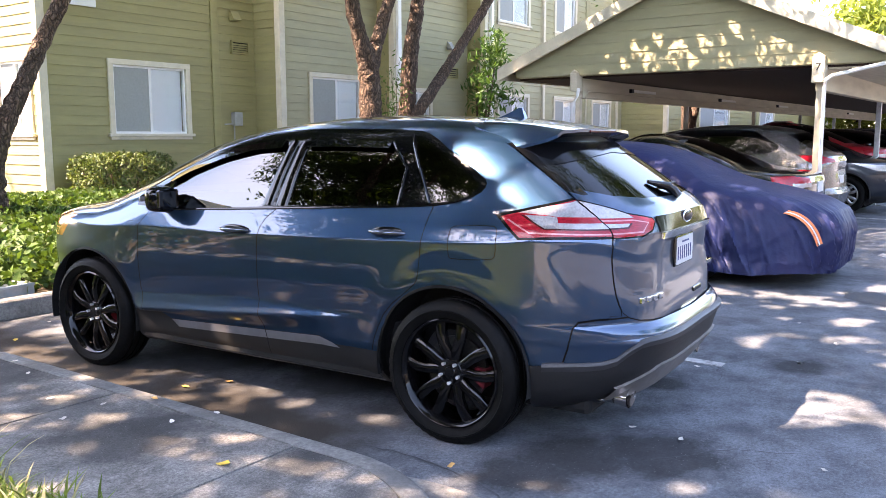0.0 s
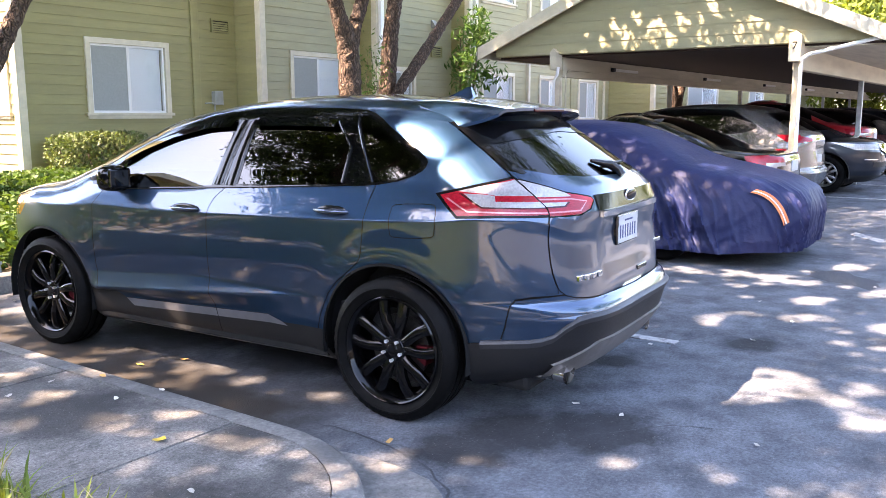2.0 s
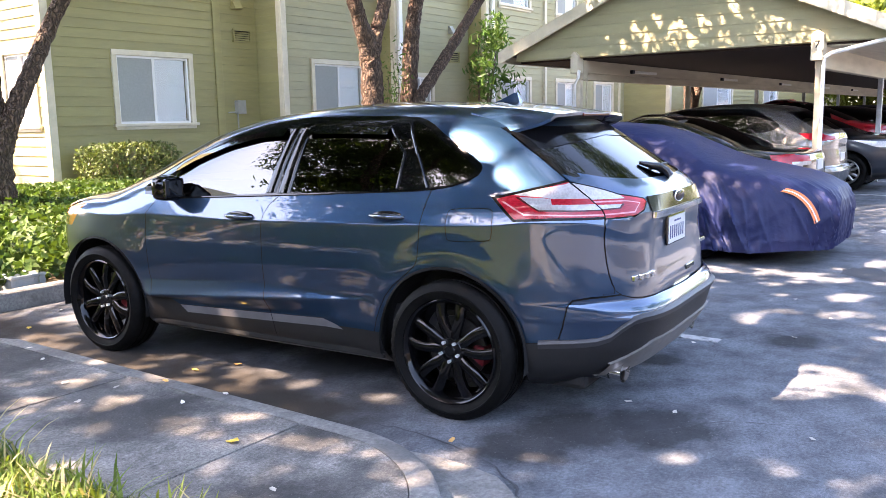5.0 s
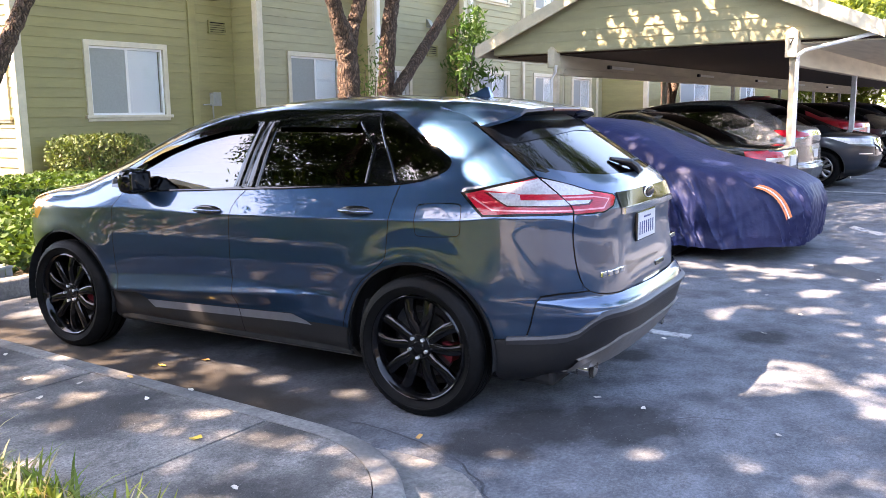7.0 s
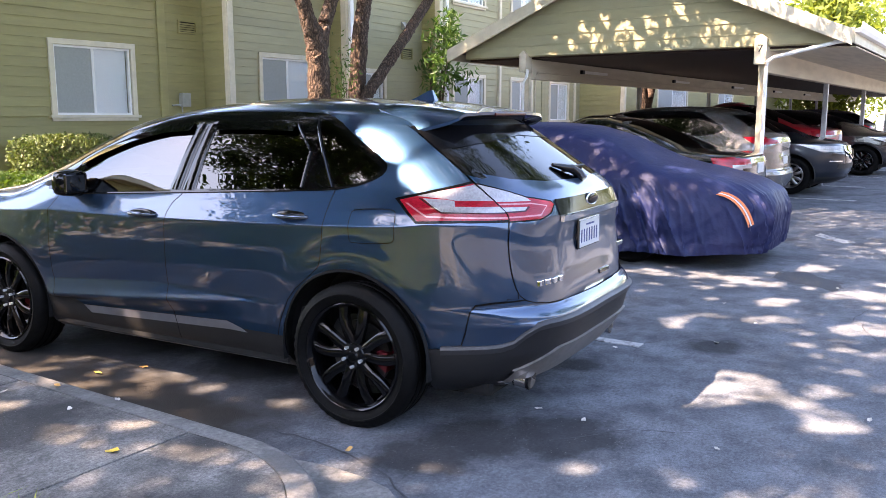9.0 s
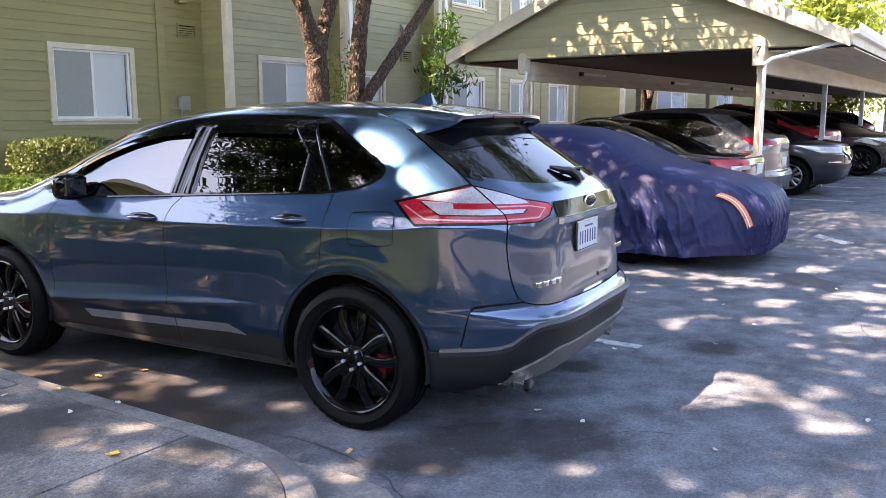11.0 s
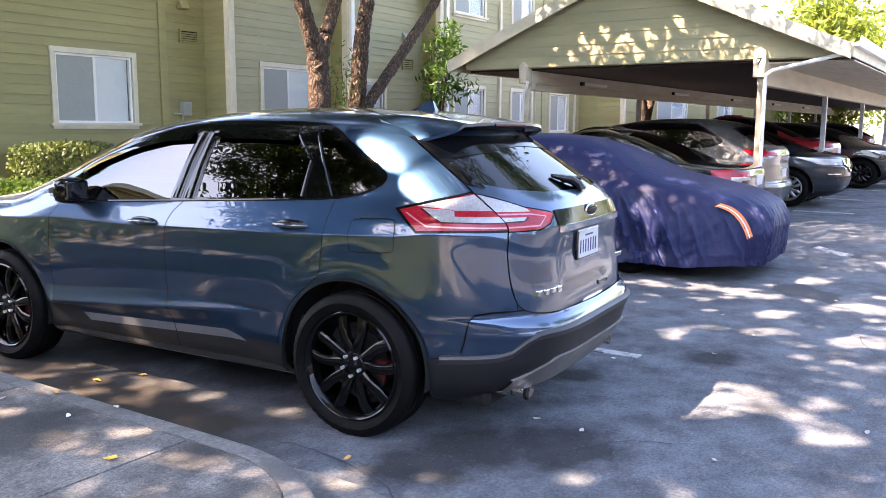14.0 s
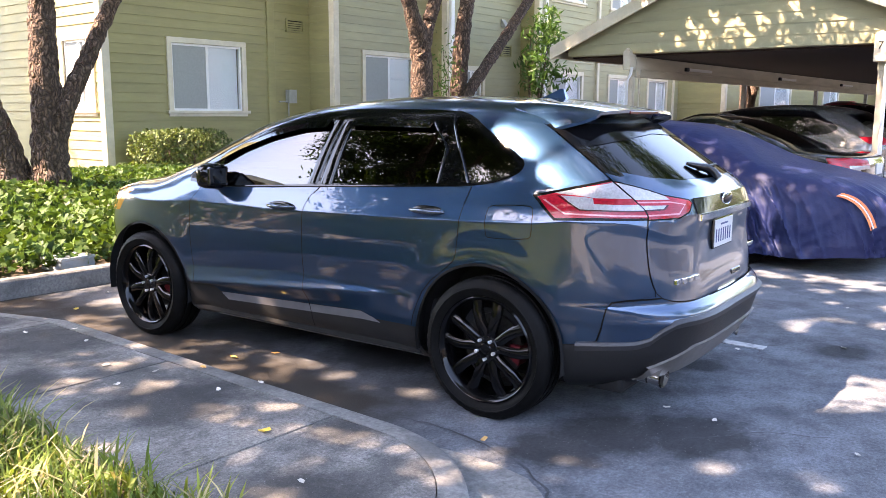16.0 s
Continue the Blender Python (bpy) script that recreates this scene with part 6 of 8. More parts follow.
# gaps in the canopy: places on the ground that the sun reaches (x, y, radius)
SUN_GAPS = [(0.31, -1.36, 0.11), (0.42, -1.42, 0.15), (0.50, -1.28, 0.16), (0.53, -1.42, 0.16), (0.62, -1.50, 0.16), (0.87, -1.37, 0.22), (0.72, -1.66, 0.24), (0.67, -1.9, 0.20), (0.95, -1.62, 0.18), (0.46, -2.14, 0.14), (1.01, -2.03, 0.12), (-0.78, -1.26, 0.085), (-0.66, -1.67, 0.07), (2.2, -0.71, 0.16), (2.54, -0.91, 0.14),
            (4.08, -0.86, 0.24), (4.16, -0.41, 0.22), (4.09, 0.15, 0.22), (4.9, 0.0, 0.16), (4.65, 0.12, 0.12), (3.99, -1.8, 0.30), (2.63, -1.3, 0.15), (2.65, -1.5, 0.13), (2.74, -2.02, 0.22), (3.3, -1.2, 0.2), (3.3, -2.3, 0.22), (5.2, -1.2, 0.2), (-2.92, 1.3, 0.2), (-2.92, 1.9, 0.2), (-2.92, 2.5, 0.2), (-2.92, 3.1, 0.2), (-2.92, 3.7, 0.2), (-2.92, 4.3, 0.2),
            (-0.95, 1.95, 0.08), (-0.85, 1.86, 0.08), (-0.96, 1.43, 0.15), (-0.9, 1.06, 0.11), (-1.25, 1.38, 0.11), (-1.48, 1.4, 0.11), (-0.86, 0.49, 0.14), (-1.4, -0.41, 0.11), (-1.69, -0.28, 0.12), (-1.81, 0.0, 0.10), (-1.95, 0.75, 0.10), (-1.75, 0.5, 0.08), (-2.2, 1.6, 0.12), (-1.3, 2.6, 0.1),
            (3.5, 9.9, 0.75), (-3.1, 0.5, 0.5), (-3.3, 1.4, 0.4), (-3.6, 0.0, 0.5), (-0.7, 3.9, 0.3), (-1.3, 3.4, 0.25), (-1.0, 5.6, 0.6), (0.0, 6.3, 0.6), (1.5, 6.0, 0.7), (2.6, 7.0, 0.7)]
CAR_GAPS = [(0.320, -0.775, 0.185), (0.175, -0.965, 0.185), (0.36, -0.47, 0.055), (0.49, -0.80, 0.10), (0.60, -0.84, 0.05), (0.06, -1.02, 0.05)]
spots = random.Random(5)
SUN_GAPS += [(spots.uniform(-2.7, -0.85), spots.uniform(-0.9, 3.8), spots.uniform(0.03, 0.075)) for _ in range(75)]
SUN_GAPS += [(spots.uniform(-1.5, -0.75), spots.uniform(0.2, 3.6), spots.uniform(0.06, 0.12)) for _ in range(28)]
SUN_GAPS += [(spots.uniform(-2.7, -1.6), spots.uniform(-0.8, 2.4), spots.uniform(0.06, 0.14)) for _ in range(16)]
SUN_GAPS += [(spots.uniform(-8.0, -2.9), spots.uniform(-0.3, 7.5), spots.uniform(0.08, 0.20)) for _ in range(32)]
SUN_GAPS += [(spots.uniform(0.9, 5.6), spots.uniform(-3.2, 0.3), spots.uniform(0.04, 0.10)) for _ in range(90)]
SUN_GAPS += [(spots.uniform(10.2, 11.0), spots.uniform(-2.2, 3.9), spots.uniform(0.05, 0.105)) for _ in range(85)]


def clumps(blobs, n, leaves, spread):
    """Leaf places: clumps on and in the blobs of a crown, thinner towards the gaps."""
    out = []
    vol = np.array([rx * ry * rz for _, (rx, ry, rz) in blobs])
    pick = rng.choice(len(blobs), n, p=vol / vol.sum())
    for k in pick:
        c, r = blobs[k]
        v = rng.normal(size=3)
        v /= np.linalg.norm(v)
        p = np.array(c) + v * np.array(r) * rng.uniform(0.15, 1) ** 0.4
        m_ = int(leaves * rng.uniform(0.5, 1.5))
        out.append(p + rng.normal(size=(m_, 3)) * spread * np.array([1, 1, 0.7]))
    pos = np.concatenate(out)
    g = pos[:, :2] - np.array((SUN.x, SUN.y))[None] * (pos[:, 2] / SUN.z)[:, None]
    ok = np.ones(len(pos), bool)
    thin = rng.uniform(0, 1, len(pos))
    wob = np.array([noise.noise(Vector((a * 4.5, b_ * 4.5, 3.3))) + 0.6 * noise.noise(Vector((a * 10, b_ * 10, 7.1))) for a, b_ in g])
    for gx_, gy_, gr in SUN_GAPS:
        d = np.hypot(g[:, 0] - gx_, g[:, 1] - gy_) / gr
        ok &= (d > 1.0 + 0.85 * wob) | (thin < (0.15 if gr < 0.15 else 0.05))
    for gx_, gy_, gr in CAR_GAPS:
        ok &= np.hypot(g[:, 0] - gx_, g[:, 1] - gy_) > gr
    return pos[ok]


def dense(pts, radii, step=0.05):
    """Resamples a stem smoothly."""
    P = [Vector(p) for p in pts]
    out, rr = [], []
    for i in range(len(P) - 1):
        p0, p1, p2, p3 = P[max(i - 1, 0)], P[i], P[i + 1], P[min(i + 2, len(P) - 1)]
        n = max(2, int((p2 - p1).length / step))
        for k in range(n):
            t = k / n
            out.append(0.5 * ((2 * p1) + (p2 - p0) * t + (2 * p0 - 5 * p1 + 4 * p2 - p3) * t * t + (3 * p1 - p0 - 3 * p2 + p3) * t ** 3))
            rr.append(radii[i] + (radii[i + 1] - radii[i]) * t)
    return out + [P[-1]], rr + [radii[-1]]


def stem(b, pts, radii, seg=22, rough=0.26):
    pts, radii = dense(pts, radii, max(0.035, 0.05 if radii[0] > 0.06 else 0.12))
    rings = tube(b, pts, radii, seg)
    for ring, p, r in zip(rings, pts, radii):
        for v in ring:
            d = (v.co - p)
            q = v.co
            n1 = noise.noise(Vector((q.x * 14, q.y * 14, q.z * 3.2)))
            n2 = noise.noise(Vector((q.x * 34, q.y * 34, q.z * 12)) + Vector((7, 3, 1)))
            v.co = p + d * (1 + rough * (n1 * 0.5 + n2 * 0.8))


def tree(name, label, stems, blobs, n, leaves, spread, size, mat=None, group=""):
    t = thing(name, label, "tree", group=group)
    b = bmesh.new()
    stem(b, *stems[0])
    part("trunk", b, M["bark"], t, smooth=75)
    for s in stems[1:]:
        b = bmesh.new()
        stem(b, *s, seg=16 if s[1][0] > 0.05 else 8)
        part("limb", b, M["bark"], t, smooth=75)
    if n:
        leaf_cloud("crown", mat or M["leaf"], clumps(blobs, n, leaves, spread), size, t, droop=0.4)
    return t


# multi-stemmed tree in the ivy
tree("tree", "rough-barked multi-stemmed tree rising from the ivy bed", [
    ([(0.76, 8.0, 0.25), (0.76, 8.0, 0.75), (0.77, 8.0, 1.6), (0.76, 8.0, 2.3), (0.79, 8.0, 3.0), (0.75, 7.8, 4.4), (0.5, 7.4, 6.2), (0.2, 7.0, 8.0)], [0.31, 0.235, 0.185, 0.16, 0.145, 0.12, 0.09, 0.04]),
    ([(0.80, 7.98, 1.0), (0.92, 7.86, 1.6), (1.20, 7.8, 2.2), (1.62, 7.8, 3.0), (2.0, 7.4, 4.0), (2.4, 6.6, 5.4), (2.6, 5.6, 6.6)], [0.13, 0.125, 0.105, 0.095, 0.08, 0.06, 0.03]),
    ([(0.52, 8.26, 0.3), (0.42, 8.3, 0.9), (0.26, 8.32, 1.45), (0.05, 8.35, 2.1), (-0.3, 8.3, 3.2), (-1.0, 7.8, 5.0), (-1.6, 7.0, 6.6)], [0.25, 0.19, 0.165, 0.15, 0.125, 0.09, 0.04]),
    ([(0.77, 7.7, 4.2), (0.2, 6.4, 5.2), (-0.2, 5.0, 6.2), (-0.6, 3.0, 6.9), (-0.8, 1.2, 7.3)], [0.08, 0.07, 0.05, 0.035, 0.015]),
    ([(0.5, 7.4, 6.0), (-0.6, 6.0, 6.8), (-1.6, 4.6, 7.3), (-2.4, 3.2, 7.6)], [0.07, 0.06, 0.045, 0.02]),
    ([(2.0, 7.3, 4.1), (2.4, 5.8, 5.0), (2.4, 4.4, 5.8), (2.4, 2.8, 6.5), (2.6, 1.2, 7.0)], [0.06, 0.05, 0.04, 0.03, 0.015])],
    [((0.3, 7.2, 7.0), (3.0, 2.8, 2.0)), ((-0.8, 4.2, 7.0), (2.4, 2.4, 1.3)), ((2.3, 4.2, 6.4), (2.2, 2.4, 1.2)), ((-2.4, 2.6, 7.4), (1.8, 1.8, 1.0)), ((-0.6, 7.4, 6.4), (1.5, 1.6, 1.2)), ((0.2, 2.2, 7.0), (1.8, 1.6, 1.0)), ((-0.8, 1.0, 7.4), (2.2, 1.6, 0.9)), ((2.6, 1.2, 7.2), (2.2, 1.6, 0.9)), ((-2.2, 1.4, 7.2), (1.6, 1.4, 0.8)), ((-0.2, 0.5, 7.2), (2.0, 1.6, 0.8)), ((1.9, 0.8, 7.2), (1.8, 1.4, 0.8)), ((-1.6, -0.8, 7.4), (2.2, 1.3, 0.8)), ((1.0, -0.8, 7.4), (2.0, 1.2, 0.8))], 1150, 105, 0.27, 0.125)
# two trees before the building
tree("tree", "forked tree with flaking red-brown bark before the building", [
    ([(6.80, 7.0, 0.3), (6.80, 7.0, 1.0), (6.80, 7.0, 1.9), (6.76, 7.0, 2.7), (6.56, 7.0, 3.2), (6.35, 7.0, 3.9), (6.2, 6.8, 5.4), (6.0, 6.4, 7.2)], [0.26, 0.21, 0.185, 0.175, 0.125, 0.115, 0.09, 0.04]),
    ([(6.78, 7.0, 2.4), (6.95, 7.0, 3.05), (7.18, 7.0, 3.55), (7.5, 6.9, 4.6), (7.6, 6.6, 6.4)], [0.13, 0.12, 0.11, 0.09, 0.04]),
    ([(6.2, 6.8, 5.0), (5.6, 5.8, 5.8), (5.2, 4.6, 6.4)], [0.06, 0.05, 0.02]),
    ([(7.5, 6.8, 4.9), (7.3, 5.6, 5.8), (7.0, 4.4, 6.4)], [0.06, 0.05, 0.02])],
    # last two blobs: unseen foliage added to shade the lot mirrored in the tail
    [((6.4, 6.6, 6.8), (2.4, 2.2, 1.7)), ((5.2, 4.8, 6.6), (2.0, 2.0, 1.1)), ((7.2, 4.4, 6.5), (1.8, 1.8, 1.0)), ((4.4, 3.2, 6.9), (1.8, 1.6, 0.9)), ((7.4, 2.0, 6.4), (1.7, 1.4, 0.9)), ((5.8, 0.8, 6.8), (1.6, 1.4, 0.8)), ((6.5, -1.4, 7.0), (2.0, 1.4, 0.8)), ((9.0, -1.2, 7.0), (2.0, 1.5, 0.8))], 740, 95, 0.28, 0.125)
tree("tree", "leaning twin-stemmed tree with grey-brown bark before the building", [
    ([(7.62, 6.9, 0.3), (7.64, 6.9, 1.0), (7.67, 6.9, 1.9), (7.76, 6.9, 2.6), (7.82, 6.9, 3.1), (7.96, 6.9, 3.65), (8.2, 6.8, 5.0), (8.5, 6.4, 6.8)], [0.22, 0.17, 0.15, 0.14, 0.13, 0.125, 0.09, 0.04]),
    ([(7.50, 6.62, 0.35), (7.50, 6.6, 1.4), (7.58, 6.6, 1.9), (8.25, 6.6, 2.55), (9.16, 6.6, 3.42), (9.9, 6.5, 4.3), (10.6, 6.2, 5.6), (11.0, 5.8, 6.8)], [0.15, 0.115, 0.105, 0.10, 0.092, 0.085, 0.06, 0.03]),
    ([(8.2, 6.8, 4.8), (8.0, 5.6, 5.8), (8.0, 4.6, 6.6)], [0.06, 0.045, 0.02])],
    [((8.6, 6.0, 6.8), (2.2, 2.0, 1.5)), ((10.6, 5.8, 6.8), (1.8, 1.8, 1.2)), ((8.2, 4.4, 6.6), (1.8, 1.6, 0.9)), ((8.4, 2.6, 6.5), (1.8, 1.6, 0.9))], 380, 95, 0.28, 0.125)
# tree on the lawn, beside the camera's place, whose crown shades the walk
tree("tree", "leafy shade tree on the lawn beside the walk", [
    ([(-7.2, 5.2, 0.1), (-7.2, 5.2, 1.8), (-7.0, 5.2, 3.6), (-6.6, 5.2, 6.0), (-6.2, 5.3, 8.6)], [0.26, 0.21, 0.18, 0.13, 0.04]),
    ([(-6.95, 5.2, 3.8), (-6.2, 4.8, 5.2), (-5.2, 4.6, 6.6), (-4.4, 4.4, 7.6)], [0.10, 0.085, 0.05, 0.02]),
    ([(-6.9, 5.2, 4.4), (-6.6, 4.2, 5.8), (-5.6, 3.0, 7.0), (-4.2, 1.8, 7.7)], [0.09, 0.06, 0.04, 0.015])],
    [((-6.0, 5.6, 8.0), (2.5, 2.1, 1.5)), ((-4.4, 4.6, 8.0), (1.9, 1.8, 1.0)), ((-6.6, 3.2, 7.4), (2.0, 1.7, 1.0)), ((-7.2, 5.4, 5.7), (1.5, 1.4, 1.7)), ((-7.6, 3.4, 7.8), (2.0, 1.8, 1.0)), ((-3.8, 1.6, 7.8), (2.0, 1.8, 0.9)), ((-7.6, 4.4, 4.9), (1.3, 1.2, 1.3)), ((-6.5, 5.9, 6.2), (1.3, 1.2, 1.3)), ((-5.2, 2.6, 7.6), (1.8, 1.6, 0.9))], 1150, 105, 0.27, 0.125)
# unseen tree added west of the lawn, its crown shading the lane
tree("tree", "broad shade tree beside the lane", [
    ([(-10.5, 0.8, 0.1), (-10.5, 0.8, 2.0), (-10.3, 0.7, 4.0), (-9.8, 0.4, 6.0), (-9.0, 0.0, 8.4)], [0.26, 0.21, 0.18, 0.13, 0.04]),
    ([(-10.2, 0.6, 4.4), (-8.4, 0.0, 6.2), (-6.4, -0.6, 7.4), (-4.6, -1.0, 8.0)], [0.11, 0.085, 0.05, 0.02])],
    [((-8.0, -0.6, 8.2), (3.0, 2.2, 1.1)), ((-4.6, -1.0, 8.3), (2.4, 1.8, 0.9)), ((-6.4, -3.0, 8.0), (2.6, 1.6, 0.9)), ((-5.2, 0.8, 7.8), (1.8, 1.4, 0.9))], 560, 105, 0.27, 0.125)
# unseen tall tree added beyond the building's corner to shade its side wall
tree("tree", "tall leafy tree beside the building's side wall", [
    ([(-1.9, 16.2, 0.1), (-1.9, 16.2, 2.5), (-1.8, 16.1, 5.0), (-1.6, 16.0, 7.6), (-1.5, 16.0, 10.2)], [0.28, 0.23, 0.18, 0.12, 0.04]),
    ([(-1.8, 16.1, 5.4), (-1.0, 15.6, 7.0), (-0.5, 15.2, 8.6)], [0.10, 0.07, 0.02])],
    [((-1.5, 16.0, 9.0), (2.2, 1.9, 2.3)), ((-1.6, 17.6, 8.6), (2.0, 1.8, 1.8))], 420, 80, 0.28, 0.135)
# sunlit forked tree behind the carport
tree("tree", "sunlit pale-barked forked tree behind the carport", [
    ([(18.2, 5.5, 0.3), (18.2, 5.5, 1.2), (18.15, 5.5, 2.0), (17.9, 5.5, 3.2)], [0.2, 0.16, 0.14, 0.10]), ([(18.2, 5.5, 1.3), (18.5, 5.45, 2.0), (18.9, 5.4, 2.9)], [0.12, 0.11, 0.08])],
    [((18.3, 5.8, 5.2), (1.8, 1.4, 1.2))], 60, 60, 0.3, 0.13)
# trees across the lot, seen in the glass; last three added to darken reflections
for tx, ty, th in ((3.2, -11.5, 5.2), (10.5, -13.5, 6.0), (9.0, -8.6, 4.4), (17.0, -10.5, 5.0), (26.0, -12.0, 6.0)):
    tree("tree", "green street tree across the parking lot", [([(tx, ty, 0), (tx + 0.1, ty, th * 0.35), (tx, ty + 0.1, th * 0.7), (tx, ty, th * 1.2)], [0.2, 0.15, 0.1, 0.04])],
         [((tx, ty, th), (2.3, 2.3, 1.9))], 130, 40, 0.34, 0.16, M["leaf"], group="trees across the lot")
for tx, ty, th, tr in ((52, -7, 7.5, 5.0), (62, 4, 8.0, 6.0), (56, 16, 8.0, 5.0), (70, -18, 9.0, 7.0), (40, 4.9, 6.5, 2.0)):
    tree("tree", "sunlit yellow-green tree far behind the carport", [([(tx, ty, 0), (tx + 0.2, ty, th * 0.4), (tx, ty, th * 0.9)], [0.3, 0.22, 0.08])],
         [((tx, ty, th * 0.75), (tr, tr, th * 0.55))], 170, 34, 0.6, 0.42, M["farleaf"], group="trees behind the carport")

# ivy over the bed
n = 25000
px_ = np.concatenate([rng.uniform(-3.2, 3.4, n), rng.uniform(3.4, 9.0, n // 6), rng.uniform(-9.0, -3.2, n // 3)])
py_ = np.concatenate([rng.uniform(4.93, 9.75, n), rng.uniform(4.95, 8.9, n // 6), rng.uniform(4.93, 10.5, n // 3)])
hump = np.array([0.10 + 0.13 * (noise.noise(Vector((x * 1.3, y * 1.3, 0.3))) + 0.6) + 0.16 * max(0.0, min(1.0, (y - 4.9) / 0.8)) * 0.6 for x, y in zip(px_, py_)])
hump = hump * np.interp(py_, [6.5, 8.5], [1.0, 0.5])
pz_ = np.array([bed_z(x, y) for x, y in zip(px_, py_)]) + hump * rng.uniform(0.25, 1.0, len(px_))
ivy = leaf_cloud("ivy", M["ivy"], np.stack([px_, py_, pz_], 1), 0.078, flat=1.2, aspect=0.8, label="dense bright green ivy covering the planted bed", lobed=True)
tagged(ivy, category="ivy", kind="stuff")

# clipped hedge under the window
hedge = thing("hedge", "clipped boxy green hedge under the window", "hedge")
for k in range(7):
    b = bmesh.new()
    x = 2.85 + 0.22 * k
    tube(b, [(x, 9.3, 0.5), (x + 0.03, 9.28, 0.85), (x - 0.02, 9.3, 1.1)], [0.02, 0.015, 0.006], 6)
    part("twig", b, M["bark"], hedge)
q = rng.uniform(-1, 1, (9000, 3))
lim = (np.abs(q) ** 5).sum(1)
q = q[(lim < 1.0) & (lim > 0.12)]
wob = np.array([1 + 0.10 * noise.noise(Vector((a * 3, b_ * 3, c * 3))) for a, b_, c in q])
leaf_cloud("foliage", M["hedge"], q * wob[:, None] * np.array([0.80, 0.42, 0.42]) + np.array([3.55, 9.33, 0.90]), 0.06, hedge, aspect=0.55)

# leafy shrub against the corner and sprouts at the trees' feet
shrub = thing("shrub", "tall leafy green shrub trained up the wall corner", "shrub")
for dx, dy in ((0, 0), (0.25, 0.05), (-0.3, 0.1)):
    b = bmesh.new()
    tube(b, [(11.6 + dx * 0.3, 7.75 + dy, 0.5), (11.62 + dx * 0.6, 7.75 + dy, 1.8), (11.65 + dx, 7.72 + dy, 2.6), (11.75 + dx * 1.3, 7.7 + dy, 3.4)], [0.035, 0.028, 0.018, 0.006], 8)
    part("stem", b, M["bark"], shrub)
cc = []
for _ in range(62):
    z = rng.uniform(2.0, 3.75)
    wd = 0.55 * (0.5 + 0.5 * math.sin(math.pi * min(1, (z - 1.8) / 1.9)))
    cc.append(np.array([11.75 + rng.uniform(-wd, wd) * 1.4, 7.72 + rng.uniform(-0.3, 0.3), z]) + rng.normal(size=(12, 3)) * 0.09)
leaf_cloud("foliage", M["shrub"], np.concatenate(cc), 0.19, shrub, aspect=0.30, droop=0.6)
sprout = thing("sprout", "thin pale green shoots beside the tree trunks", "shoots")
cc = []
for k in range(9):
    b = bmesh.new()
    x, y = 7.15 + rng.uniform(-0.12, 0.3), 6.85 + rng.uniform(-0.1, 0.2)
    z1 = rng.uniform(1.9, 2.75)
    tube(b, [(x, y, 0.4), (x + rng.uniform(-0.1, 0.1), y, z1 * 0.6), (x + rng.uniform(-0.25, 0.25), y, z1)], [0.010, 0.008, 0.003], 6)
    cc.append(np.array([x, y, z1 - 0.15]) + rng.normal(size=(26, 3)) * np.array([0.13, 0.08, 0.2]))
    part("stem", b, M["bark"], sprout)
leaf_cloud("foliage", M["shrub"], np.concatenate(cc), 0.09, sprout, aspect=0.35)

# shaggy grass beside the walk
def grass(name, mat, n_, x0, x1, y0, y1, h0, h1, label):
    x = rng.uniform(x0, x1, n_)
    y = rng.uniform(y0, y1, n_)
    ang = rng.uniform(0, math.tau, n_)
    hh = rng.uniform(h0, h1, n_) * np.array([0.75 + 0.5 * noise.noise(Vector((a * 2.2, b_ * 2.2, 4))) for a, b_ in zip(x, y)])
    bend = rng.uniform(0.25, 1.0, n_) * hh
    w_ = rng.uniform(0.003, 0.008, n_)
    dx, dy = np.cos(ang), np.sin(ang)
    vs = np.empty((n_, 7, 3))
    for i, (t, ww) in enumerate(((0, 1), (0.4, 0.95), (0.75, 0.65))):
        cx, cy = x + dx * bend * t ** 2, y + dy * bend * t ** 2
        cz = 0.15 + hh * (t - 0.35 * t ** 2 * bend / hh)
        for s_, j in ((-1, 0), (1, 1)):
            vs[:, 2 * i + j] = np.stack([cx - dy * w_ * ww * s_, cy + dx * w_ * ww * s_, cz], 1)
    vs[:, 6] = np.stack([x + dx * bend, y + dy * bend, 0.15 + hh * (1 - 0.35 * bend / hh)], 1)
    base = (np.arange(n_) * 7)[:, None]
    fs = np.concatenate([base + np.array((0, 1, 3, 2)), base + np.array((2, 3, 5, 4))]).tolist() + (base + np.array((4, 5, 6))).tolist()
    me = bpy.data.meshes.new(name)
    me.from_pydata(vs.reshape(-1, 3).tolist(), [], fs)
    me.materials.append(mat)
    tagged(new(name, me), label, "grass", kind="stuff")


grass("grass", M["grass"], 11000, -4.4, -2.72, -0.38, 3.2, 0.10, 0.30, "shaggy sunlit green grass along the walk")
grass("dry_grass", M["straw"], 1500, -4.2, -2.70, -0.38, 2.6, 0.10, 0.34, "pale dry blades among the grass")
grass("grass", M["grass"], 16000, -9.0, -4.4, -0.38, 4.5, 0.08, 0.2, "rough green lawn beside the walk")

